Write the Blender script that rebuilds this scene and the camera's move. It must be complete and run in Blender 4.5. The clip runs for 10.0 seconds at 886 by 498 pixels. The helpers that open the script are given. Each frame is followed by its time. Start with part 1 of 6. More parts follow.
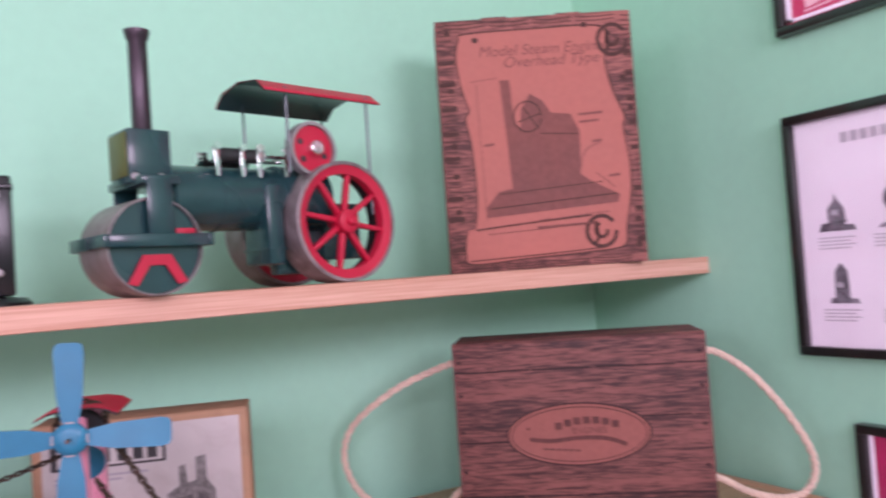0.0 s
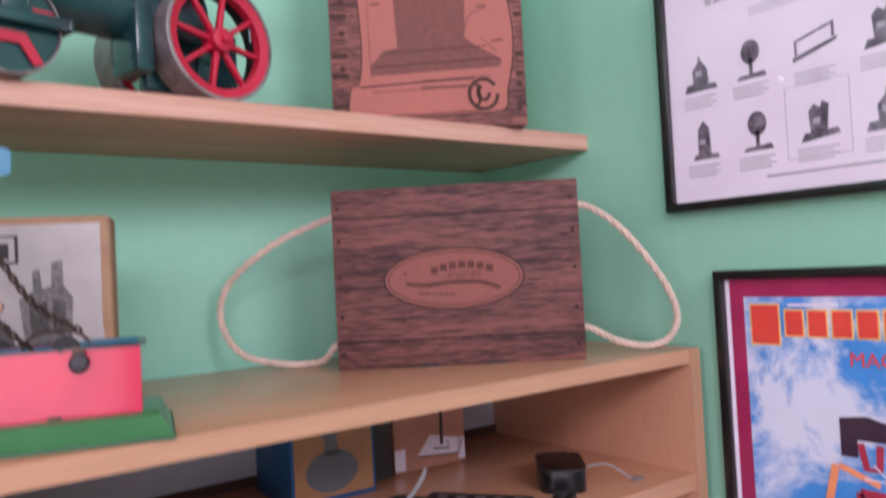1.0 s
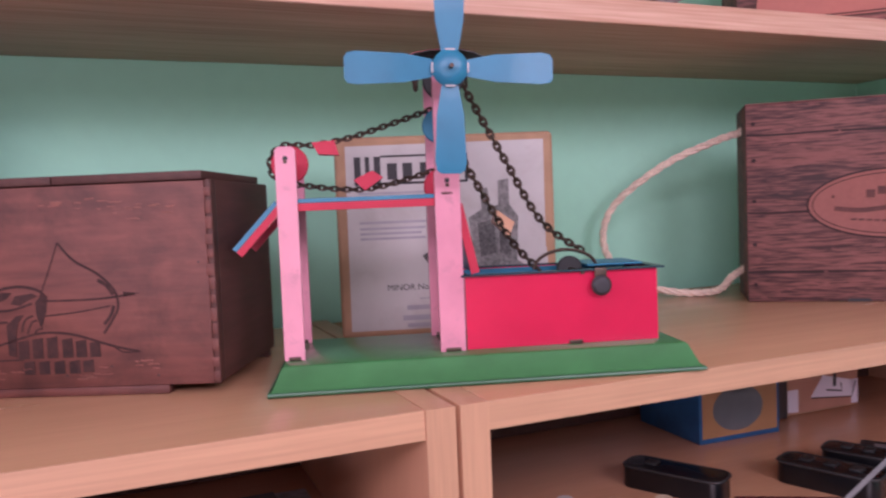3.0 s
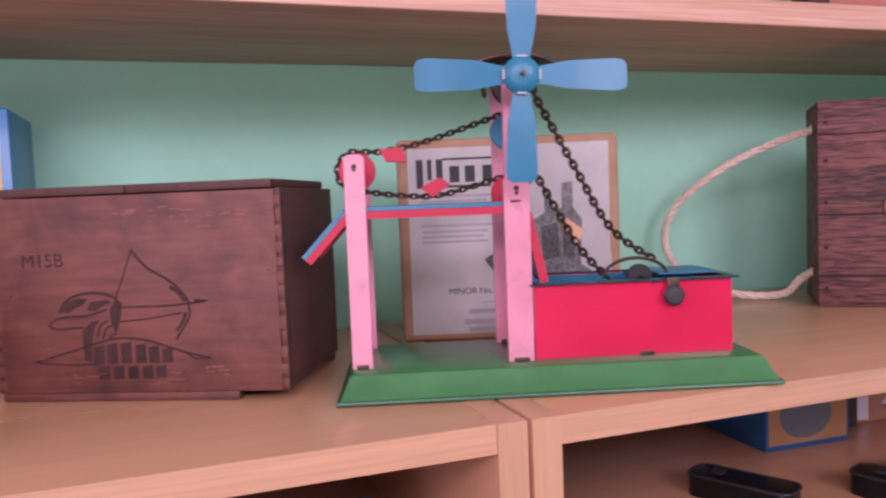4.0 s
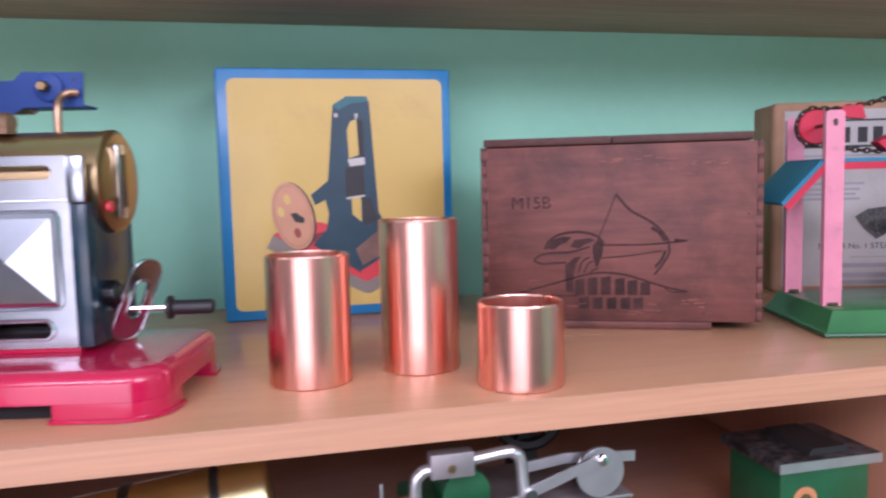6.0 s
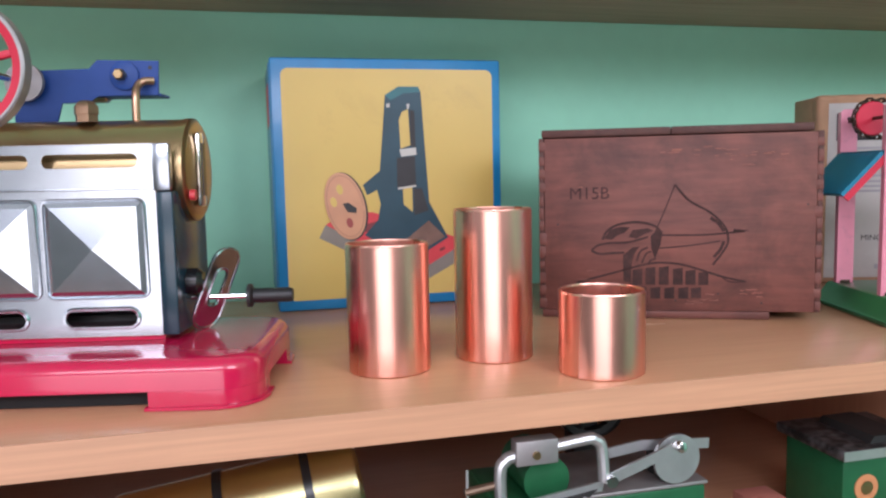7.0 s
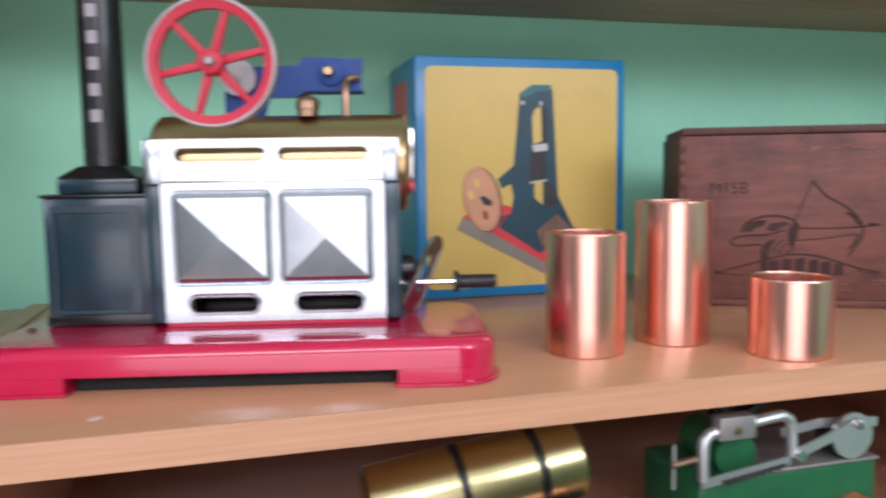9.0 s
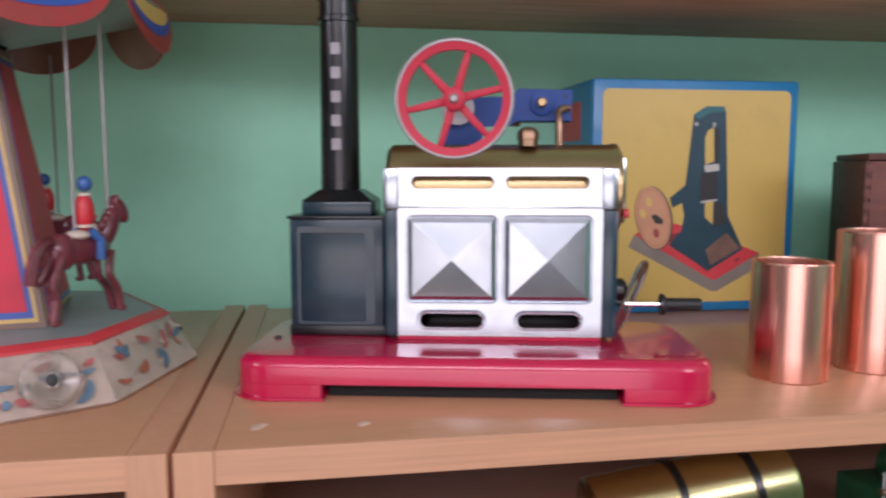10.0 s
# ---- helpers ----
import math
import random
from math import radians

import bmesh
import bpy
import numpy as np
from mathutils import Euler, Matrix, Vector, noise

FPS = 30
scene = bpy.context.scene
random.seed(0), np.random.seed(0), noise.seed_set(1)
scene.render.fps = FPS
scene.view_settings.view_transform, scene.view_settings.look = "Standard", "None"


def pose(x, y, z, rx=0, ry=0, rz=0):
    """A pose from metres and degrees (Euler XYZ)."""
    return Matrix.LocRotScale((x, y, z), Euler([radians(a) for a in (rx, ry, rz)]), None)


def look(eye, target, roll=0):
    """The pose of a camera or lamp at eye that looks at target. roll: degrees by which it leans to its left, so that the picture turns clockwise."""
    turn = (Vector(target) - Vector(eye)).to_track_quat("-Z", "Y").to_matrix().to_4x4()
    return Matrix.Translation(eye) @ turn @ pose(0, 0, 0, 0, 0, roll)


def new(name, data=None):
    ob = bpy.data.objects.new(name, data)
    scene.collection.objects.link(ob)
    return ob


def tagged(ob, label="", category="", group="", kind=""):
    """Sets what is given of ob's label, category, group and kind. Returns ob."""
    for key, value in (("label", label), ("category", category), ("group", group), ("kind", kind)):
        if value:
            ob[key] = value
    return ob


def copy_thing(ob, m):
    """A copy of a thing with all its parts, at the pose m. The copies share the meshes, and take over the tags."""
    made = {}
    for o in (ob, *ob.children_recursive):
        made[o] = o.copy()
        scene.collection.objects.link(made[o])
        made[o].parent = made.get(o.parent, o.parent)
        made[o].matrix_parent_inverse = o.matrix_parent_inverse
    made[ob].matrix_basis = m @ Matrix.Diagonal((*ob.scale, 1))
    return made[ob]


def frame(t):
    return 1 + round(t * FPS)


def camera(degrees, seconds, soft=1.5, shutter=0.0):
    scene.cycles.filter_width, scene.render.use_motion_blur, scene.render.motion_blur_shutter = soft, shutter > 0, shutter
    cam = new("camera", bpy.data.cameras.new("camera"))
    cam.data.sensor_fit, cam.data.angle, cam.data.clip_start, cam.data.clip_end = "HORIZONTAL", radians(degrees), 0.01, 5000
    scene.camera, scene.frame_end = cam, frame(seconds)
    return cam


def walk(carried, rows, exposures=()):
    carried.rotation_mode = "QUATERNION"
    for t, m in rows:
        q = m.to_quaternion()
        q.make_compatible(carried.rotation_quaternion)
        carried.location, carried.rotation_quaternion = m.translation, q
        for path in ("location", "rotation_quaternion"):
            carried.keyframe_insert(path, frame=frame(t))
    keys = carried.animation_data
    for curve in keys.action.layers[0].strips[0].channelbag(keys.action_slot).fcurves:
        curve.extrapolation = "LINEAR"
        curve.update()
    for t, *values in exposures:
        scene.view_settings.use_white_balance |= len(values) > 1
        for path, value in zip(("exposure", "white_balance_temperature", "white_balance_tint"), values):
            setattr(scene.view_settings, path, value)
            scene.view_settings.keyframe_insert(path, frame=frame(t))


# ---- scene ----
cam = camera(60.3, 10.0, 2.3, 0.5)
PATH = [
    (0, (0.001, 0.067, 1.49), (1.024, 1.785, 1.552), -4.0),
    (0.3, (0.01, 0.055, 1.489), (1.146, 1.7, 1.547), -4.4),
    (0.5, (0.033, 0.026, 1.427), (1.153, 1.678, 1.555), -3.9),
    (0.6, (0.021, 0.033, 1.425), (1.188, 1.656, 1.499), -4.1),
    (0.8, (0.023, 0.037, 1.366), (1.209, 1.646, 1.426), -3.7),
    (1, (0.025, 0.05, 1.308), (1.234, 1.643, 1.365), -3.0),
    (1.3, (0.019, 0.066, 1.271), (1.251, 1.641, 1.308), -2.3),
    (1.5, (-0.01, 0.085, 1.277), (1.201, 1.677, 1.267), -2.0),
    (1.8, (-0.059, 0.121, 1.278), (1.033, 1.796, 1.251), -1.6),
    (1.9, (-0.075, 0.129, 1.282), (0.969, 1.835, 1.24), -1.3),
    (2, (-0.09, 0.143, 1.285), (0.918, 1.87, 1.229), -1.2),
    (2.5, (-0.136, 0.188, 1.295), (0.725, 1.991, 1.203), -1.3),
    (2.7, (-0.141, 0.198, 1.303), (0.675, 2.021, 1.204), -1.7),
    (3.8, (-0.15, 0.219, 1.323), (0.514, 2.102, 1.196), -2.7),
    (4, (-0.156, 0.22, 1.325), (0.494, 2.106, 1.192), -2.3),
    (4.5, (-0.22, 0.234, 1.311), (0.381, 2.138, 1.186), -2.2),
    (5, (-0.307, 0.249, 1.314), (0.232, 2.17, 1.171), -2.2),
    (5.5, (-0.371, 0.247, 1.316), (0.117, 2.18, 1.15), -2.5),
    (6, (-0.44, 0.241, 1.312), (0.026, 2.178, 1.135), -1.4),
    (6.2, (-0.459, 0.238, 1.311), (0.007, 2.174, 1.132), -1.2),
    (7.3, (-0.493, 0.256, 1.311), (0.011, 2.181, 1.111), -1.3),
    (7.5, (-0.497, 0.258, 1.31), (0.028, 2.178, 1.11), -1.3),
    (8, (-0.506, 0.255, 1.313), (0.07, 2.159, 1.105), -1.3),
    (8.5, (-0.541, 0.251, 1.309), (0.083, 2.14, 1.101), -1.5),
    (9, (-0.619, 0.256, 1.311), (-0.097, 2.176, 1.107), -0.8),
    (9.3, (-0.65, 0.259, 1.317), (-0.202, 2.197, 1.115), -0.3),
    (9.5, (-0.665, 0.254, 1.327), (-0.259, 2.201, 1.113), -0.1),
    (9.6, (-0.673, 0.252, 1.329), (-0.285, 2.202, 1.111), -0.1),
    (10, (-0.705, 0.246, 1.331), (-0.389, 2.21, 1.117), 0.0),
]
walk(cam, [(t, look(eye, target, roll)) for t, eye, target, roll in PATH], [(0.0, 0.16, 6300, 55), (0.5, 0.22, 6150, 46), (1.0, 0.1, 6100, 37), (1.5, 0.1, 6100, 40), (2.0, 0.02, 6000, 47), (2.5, 0.02, 6150, 50), (4.0, 0.16, 6250, 55), (4.5, 0.16, 5700, 45), (5.0, 0.21, 5500, 40), (6.0, 0.2, 5750, 35), (7.5, 0.12, 6000, 18), (8.6, 0.12, 6000, 18), (10.0, -0.28, 6200, 27)])

# ---- world, daylight through the windows ----
world = bpy.data.worlds.new("sky")
scene.world = world
world.use_nodes = True
_sky = world.node_tree.nodes.new("ShaderNodeTexSky")
_sky.sky_type, _sky.sun_disc = "NISHITA", False
_sky.sun_elevation, _sky.sun_rotation = radians(40), radians(200)
world.node_tree.links.new(_sky.outputs[0], world.node_tree.nodes["Background"].inputs[0])
world.node_tree.nodes["Background"].inputs[1].default_value = 0.12


# windows of the front wall: centre x, centre z, width, height, power; of the left wall: centre y in place of x
WINDOWS = ((-1.1, 1.1, 1.45, 0.8, 8.8), (0.35, 1.95, 0.75, 0.5, 12.0), (-1.1, 2.08, 1.5, 0.42, 17.5))
SIDE_WINDOWS = ((-0.35, 2.06, 0.95, 0.55, 10.0),)
for _walls, _turn in ((WINDOWS, 0), (SIDE_WINDOWS, -90)):
    for _x, _z, _w, _h, _p in _walls:
        lamp = bpy.data.lights.new("window_light", "AREA")
        lamp.shape, lamp.size, lamp.size_y, lamp.energy, lamp.color = "RECTANGLE", _w, _h, _p, (1.0, 0.98, 0.97)
        new("window_light", lamp).matrix_world = pose(-3.01, _x, _z, 90, 0, -90) if _turn else pose(_x, -1.01, _z, 90, 0, 0)


# ---- materials ----
def mat(name, colour, rough=0.5, metal=0.0, vary=0.12, grain=40.0, bump=0.0, stretch=(1, 1, 1), coat=0.0, second=None, edge=(0.34, 0.66), blotch=None, drawn_out=False):
    """A surface with variation at two scales, relief and uneven gloss."""
    m = bpy.data.materials.new(name)
    m.use_nodes = True
    n, l = m.node_tree.nodes, m.node_tree.links
    b = n["Principled BSDF"]
    co, mp = n.new("ShaderNodeTexCoord"), n.new("ShaderNodeMapping")
    mp.inputs["Scale"].default_value = stretch
    l.new(co.outputs["Object"], mp.inputs[0])
    fine, wide = n.new("ShaderNodeTexNoise"), n.new("ShaderNodeTexNoise")
    fine.inputs["Scale"].default_value, fine.inputs["Detail"].default_value = grain, 6
    wide.inputs["Scale"].default_value, wide.inputs["Detail"].default_value = grain * 0.13, 3
    l.new(mp.outputs[0], fine.inputs[0]), l.new(mp.outputs[0], wide.inputs[0])
    mixer = n.new("ShaderNodeMath")
    mixer.operation = "MULTIPLY_ADD"
    l.new(fine.outputs[0], mixer.inputs[0])
    mixer.inputs[1].default_value = 0.55
    half = n.new("ShaderNodeMath")
    half.operation, half.inputs[1].default_value = "MULTIPLY", 0.45
    l.new(wide.outputs[0], half.inputs[0]), l.new(half.outputs[0], mixer.inputs[2])
    ramp = n.new("ShaderNodeValToRGB")
    lo = second or tuple(c * (1 - vary) for c in colour)
    hi = colour if second else tuple(min(1, c * (1 + vary)) for c in colour)
    ramp.color_ramp.elements[0].color, ramp.color_ramp.elements[0].position = (*lo, 1), edge[0]
    ramp.color_ramp.elements[1].color, ramp.color_ramp.elements[1].position = (*hi, 1), edge[1]
    l.new(mixer.outputs[0], ramp.inputs[0]), l.new(ramp.outputs[0], b.inputs["Base Color"])
    if blotch:  # irregular stains: colour, size, lower and upper threshold, strength
        spot, cut, mix = n.new("ShaderNodeTexNoise"), n.new("ShaderNodeMapRange"), n.new("ShaderNodeMixRGB")
        spot.inputs["Scale"].default_value, spot.inputs["Detail"].default_value, spot.inputs["Roughness"].default_value = blotch[1], 8, 0.65
        spot.inputs["Distortion"].default_value = 0.4
        cut.inputs[1].default_value, cut.inputs[2].default_value, cut.inputs[4].default_value = blotch[2], blotch[3], blotch[4]
        l.new((mp if drawn_out else co).outputs[0 if drawn_out else "Object"], spot.inputs[0]), l.new(spot.outputs[0], cut.inputs[0]), l.new(cut.outputs[0], mix.inputs[0])
        l.new(ramp.outputs[0], mix.inputs[1]), l.new(mix.outputs[0], b.inputs["Base Color"])
        mix.inputs[2].default_value = (*blotch[0], 1)
    gloss = n.new("ShaderNodeMapRange")
    gloss.inputs[3].default_value, gloss.inputs[4].default_value = max(0.02, rough * 0.8), min(1, rough * 1.2)
    l.new(wide.outputs[0], gloss.inputs[0]), l.new(gloss.outputs[0], b.inputs["Roughness"])
    b.inputs["Metallic"].default_value, b.inputs["Coat Weight"].default_value = metal, coat
    b.inputs["Coat Roughness"].default_value = 0.08
    if bump:
        bp = n.new("ShaderNodeBump")
        bp.inputs["Strength"].default_value, bp.inputs["Distance"].default_value = bump, 0.001
        l.new(mixer.outputs[0], bp.inputs["Height"]), l.new(bp.outputs[0], b.inputs["Normal"])
    return m


MINT = mat("mint_paint", (0.33, 0.72, 0.52), 0.75, vary=0.025, grain=60, bump=0.05)
WHITE = mat("white_paint", (0.34, 0.34, 0.34), 0.6, vary=0.03, grain=20)
CEIL = mat("ceiling_paint", (0.6, 0.6, 0.59), 0.8, vary=0.03, grain=20)
FLOORM = mat("floor_boards", (0.3, 0.22, 0.17), 0.5, vary=0.3, grain=20, stretch=(1, 12, 1))
BEECH = mat("beech_laminate", (0.58, 0.295, 0.165), 0.25, vary=0.055, grain=60, stretch=(0.35, 6, 6))
BEECHV = mat("beech_laminate_upright", (0.56, 0.28, 0.165), 0.36, vary=0.06, grain=60, stretch=(6, 6, 0.35))
EDGE = mat("beech_edge_band", (0.6, 0.315, 0.185), 0.4, vary=0.11, grain=80, stretch=(0.2, 4, 6))
EDGEV = mat("beech_edge_band_upright", (0.6, 0.315, 0.185), 0.4, vary=0.11, grain=80, stretch=(6, 4, 0.2))
PINE = mat("raw_pine", (0.78, 0.47, 0.35), 0.6, vary=0.2, grain=36, bump=0.15, stretch=(0.25, 7, 12), second=(0.52, 0.24, 0.145))
PANEL = mat("white_back_panel", (0.5, 0.51, 0.58), 0.5, vary=0.04, grain=20)
COPPER = mat("copper_tube", (0.95, 0.48, 0.38), 0.28, 1.0, vary=0.05, grain=30, stretch=(9, 9, 0.3))
BRASS = mat("brass", (0.48, 0.34, 0.18), 0.3, 1.0, vary=0.1, grain=25)
PALEBRASS = mat("pale_brass", (0.6, 0.52, 0.26), 0.27, 1.0, vary=0.1, grain=25)
STEEL = mat("bright_tinplate", (0.5, 0.54, 0.59), 0.24, 1.0, vary=0.09, grain=70, blotch=((0.4, 0.43, 0.47), 60, 0.52, 0.75, 0.5))
CHROME = mat("chrome", (0.8, 0.8, 0.8), 0.15, 1.0, vary=0.05)
ROLLSTEEL = mat("worn_roll_steel", (0.3, 0.25, 0.25), 0.5, 0.6, vary=0.3, grain=60, bump=0.15, blotch=((0.12, 0.09, 0.085), 50, 0.5, 0.72, 0.7))
GREYMETAL = mat("grey_cast_metal", (0.36, 0.34, 0.34), 0.5, 0.7, vary=0.12, grain=90, bump=0.1)
ALLOY = mat("aluminium_alloy", (0.62, 0.63, 0.64), 0.38, 0.85, vary=0.1, grain=60)
BLACK = mat("black_gloss_paint", (0.006, 0.0065, 0.008), 0.28, vary=0.3, coat=0.08)
BLACKMATT = mat("black_matt", (0.02, 0.02, 0.02), 0.55, vary=0.3)
BLUEBLACK = mat("dark_blue_black_enamel", (0.011, 0.036, 0.054), 0.26, vary=0.3, coat=0.12)
RED = mat("crimson_gloss_enamel", (0.55, 0.008, 0.062), 0.2, vary=0.06, coat=0.6)
BINRED = mat("bright_red_bin_paint", (0.7, 0.018, 0.068), 0.26, vary=0.1, grain=26, coat=0.5, bump=0.25)
REDTIN = mat("red_tin_paint", (0.54, 0.012, 0.04), 0.5, vary=0.08, grain=30)
PINK = mat("pink_tin_paint", (0.74, 0.27, 0.35), 0.35, vary=0.12, grain=40, coat=0.2, blotch=((0.5, 0.2, 0.25), 90, 0.56, 0.7, 0.6))
SKYBLUE = mat("sky_blue_tin_paint", (0.004, 0.175, 0.29), 0.42, vary=0.16, grain=40, coat=0.1)
BLUE = mat("blue_enamel", (0.006, 0.045, 0.22), 0.55, vary=0.15)
GREENTIN = mat("green_tin_paint", (0.036, 0.185, 0.058), 0.32, vary=0.2, grain=30, coat=0.3, bump=0.05)
DARKGREEN = mat("dark_green_enamel", (0.009, 0.048, 0.052), 0.28, vary=0.2, coat=0.4)
GREENM = mat("machine_green_paint", (0.014, 0.11, 0.042), 0.35, vary=0.2)
CHAINM = mat("oxidised_steel_chain", (0.09, 0.06, 0.045), 0.45, 0.8, vary=0.4, grain=200)
KRAFT = mat("red_brown_card", (0.45, 0.152, 0.115), 0.8, vary=0.06, grain=120)
KRAFTBOX = mat("brown_cardboard", (0.42, 0.24, 0.14), 0.85, vary=0.15, grain=60)
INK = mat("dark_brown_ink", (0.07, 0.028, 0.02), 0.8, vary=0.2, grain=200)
RINGINK = mat("black_brown_ink", (0.03, 0.012, 0.011), 0.8, vary=0.3, grain=200)
BADGEINK = mat("badge_brown_ink", (0.11, 0.038, 0.032), 0.8, vary=0.3, grain=200)
OVALK = mat("printed_badge_brown", (0.29, 0.1, 0.078), 0.8, vary=0.1, grain=160)
INKSOFT = mat("faded_brown_ink", (0.21, 0.075, 0.06), 0.8, vary=0.16, grain=120)
GRAINPRINT = mat("printed_wood_grain", (0.235, 0.088, 0.072), 0.75, grain=300, stretch=(0.13, 1, 1.5), second=(0.05, 0.019, 0.018), edge=(0.41, 0.56), blotch=((0.035, 0.014, 0.014), 150, 0.53, 0.62, 0.85), drawn_out=True)
GRAINPRINTV = mat("printed_wood_border", (0.34, 0.125, 0.1), 0.75, grain=210, stretch=(0.22, 1, 1.5), second=(0.085, 0.032, 0.028), edge=(0.42, 0.58))
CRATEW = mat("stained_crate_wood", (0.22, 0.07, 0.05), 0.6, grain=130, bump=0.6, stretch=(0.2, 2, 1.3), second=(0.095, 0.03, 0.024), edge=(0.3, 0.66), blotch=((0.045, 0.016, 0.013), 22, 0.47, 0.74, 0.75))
CRATEDK = mat("dark_shaded_crate_wood", (0.085, 0.03, 0.022), 0.65, vary=0.3, grain=60, bump=0.35, stretch=(2, 0.3, 3))
STAMP = mat("black_stamp_ink", (0.028, 0.011, 0.01), 0.8, grain=260, second=(0.075, 0.025, 0.02), edge=(0.32, 0.62))
SCUFF = mat("scuffed_bare_wood", (0.24, 0.088, 0.064), 0.7, vary=0.35, grain=160)
BOXBLUE = mat("blue_printed_card", (0.010, 0.19, 0.42), 0.35, vary=0.12, grain=40, coat=0.2)
YELLOW = mat("gold_yellow_printed_card", (0.61, 0.43, 0.115), 0.36, vary=0.06, grain=14, coat=0.18, blotch=((0.46, 0.30, 0.09), 16, 0.58, 0.8, 0.6))
NAVYINK = mat("printed_dark_teal", (0.012, 0.05, 0.075), 0.4, vary=0.2)
TANINK = mat("printed_tan", (0.56, 0.28, 0.16), 0.4, vary=0.12)
GREYINK = mat("printed_grey", (0.22, 0.19, 0.16), 0.45, vary=0.15)
REDINK = mat("printed_red", (0.62, 0.05, 0.06), 0.4, vary=0.1)
PAPER = mat("ageing_white_paper", (0.50, 0.46, 0.44), 0.5, vary=0.08, grain=30, blotch=((0.36, 0.31, 0.28), 24, 0.5, 0.75, 0.6))
PRINTW = mat("white_printed_paper", (0.74, 0.68, 0.75), 0.5, vary=0.03, grain=20)
INKBLK = mat("black_print", (0.03, 0.028, 0.03), 0.6, vary=0.3)
INKGREY = mat("grey_print", (0.34, 0.31, 0.34), 0.6, vary=0.15)
ROPE = mat("sisal_rope", (0.72, 0.56, 0.44), 0.85, vary=0.2, grain=300, bump=0.4)
FRAMEBLK = mat("black_picture_frame", (0.012, 0.012, 0.012), 0.3, vary=0.3, coat=0.3)


# ---- mesh helpers ----
def cuboid(x0, x1, y0, y1, z0, z1, bev=0.0, seg=2, bm=None):
    bm = bm or bmesh.new()
    made = bmesh.ops.create_cube(bm, size=1, matrix=Matrix.LocRotScale(((x0 + x1) / 2, (y0 + y1) / 2, (z0 + z1) / 2), None, (x1 - x0, y1 - y0, z1 - z0)))
    if bev:
        edges = list({e for v in made["verts"] for e in v.link_edges})
        bmesh.ops.bevel(bm, geom=edges, offset=bev, segments=seg, profile=0.5, affect="EDGES")
    return bm


def merge(bm, other, m=None):
    me = bpy.data.meshes.new("tmp")
    if m is not None:
        bmesh.ops.transform(other, matrix=m, verts=other.verts)
    other.to_mesh(me)
    bm.from_mesh(me)
    other.free()
    bpy.data.meshes.remove(me)
    return bm


def lathe(profile, n=40, m=None, closed=False):
    """Turns (radius, height) pairs round z; closed: the last pair joins the first."""
    bm = bmesh.new()
    rings = []
    for r, z in profile:
        if r < 1e-6:
            rings.append([bm.verts.new((0, 0, z))])
        else:
            rings.append([bm.verts.new((r * math.cos(2 * math.pi * k / n), r * math.sin(2 * math.pi * k / n), z)) for k in range(n)])
    pairs = list(zip(rings, rings[1:])) + ([(rings[-1], rings[0])] if closed else [])
    for a, b in pairs:
        for k in range(n):
            j = (k + 1) % n
            if len(a) == 1 and len(b) > 1:
                bm.faces.new((a[0], b[j], b[k]))
            elif len(b) == 1 and len(a) > 1:
                bm.faces.new((a[k], a[j], b[0]))
            elif len(a) > 1:
                bm.faces.new((a[k], a[j], b[j], b[k]))
    if m is not None:
        bmesh.ops.transform(bm, matrix=m, verts=bm.verts)
    bmesh.ops.recalc_face_normals(bm, faces=bm.faces)
    return bm


def toward(p0, p1):
    """A frame at p0 whose z points to p1."""
    d = Vector(p1) - Vector(p0)
    return Matrix.Translation(p0) @ d.to_track_quat("Z", "Y").to_matrix().to_4x4()


def rod(p0, p1, r, n=16, bev=0.0, r1=None):
    h = (Vector(p1) - Vector(p0)).length
    r1 = r if r1 is None else r1
    b = min(bev, r * 0.5)
    prof = [(0, 0), (r - b, 0), (r, b), (r1, h - b), (r1 - b, h), (0, h)] if b else [(0, 0), (r, 0), (r1, h), (0, h)]
    return lathe(prof, n, toward(p0, p1))


def tube(points, r, n=8, closed=False):
    """A round bar along points."""
    bm, pts = bmesh.new(), [Vector(p) for p in points]
    up, rings = None, []
    for k, p in enumerate(pts):
        a, b = (pts[k - 1], pts[(k + 1) % len(pts)]) if closed else (pts[max(k - 1, 0)], pts[min(k + 1, len(pts) - 1)])
        d = (b - a).normalized()
        if up is None:
            up = d.orthogonal().normalized()
        up = (up - d * up.dot(d)).normalized()
        side = d.cross(up)
        rings.append([bm.verts.new(p + r * (math.cos(2 * math.pi * j / n) * up + math.sin(2 * math.pi * j / n) * side)) for j in range(n)])
    for a, b in list(zip(rings, rings[1:])) + ([(rings[-1], rings[0])] if closed else []):
        for j in range(n):
            bm.faces.new((a[j], a[(j + 1) % n], b[(j + 1) % n], b[j]))
    if not closed:
        bm.faces.new(rings[0][::-1]), bm.faces.new(rings[-1])
    bmesh.ops.recalc_face_normals(bm, faces=bm.faces)
    return bm


def smooth_path(points, steps=8, closed=False):
    """Catmull-Rom through points."""
    p, out = [Vector(q) for q in points], []
    n = len(p)
    for k in range(n if closed else n - 1):
        a, b, c, d = (p[(k - 1) % n], p[k], p[(k + 1) % n], p[(k + 2) % n]) if closed else (p[max(k - 1, 0)], p[k], p[k + 1], p[min(k + 2, n - 1)])
        for s in range(steps):
            t = s / steps
            out.append(0.5 * (2 * b + (c - a) * t + (2 * a - 5 * b + 4 * c - d) * t**2 + (3 * b - a - 3 * c + d) * t**3))
    return out if closed else out + [p[-1]]


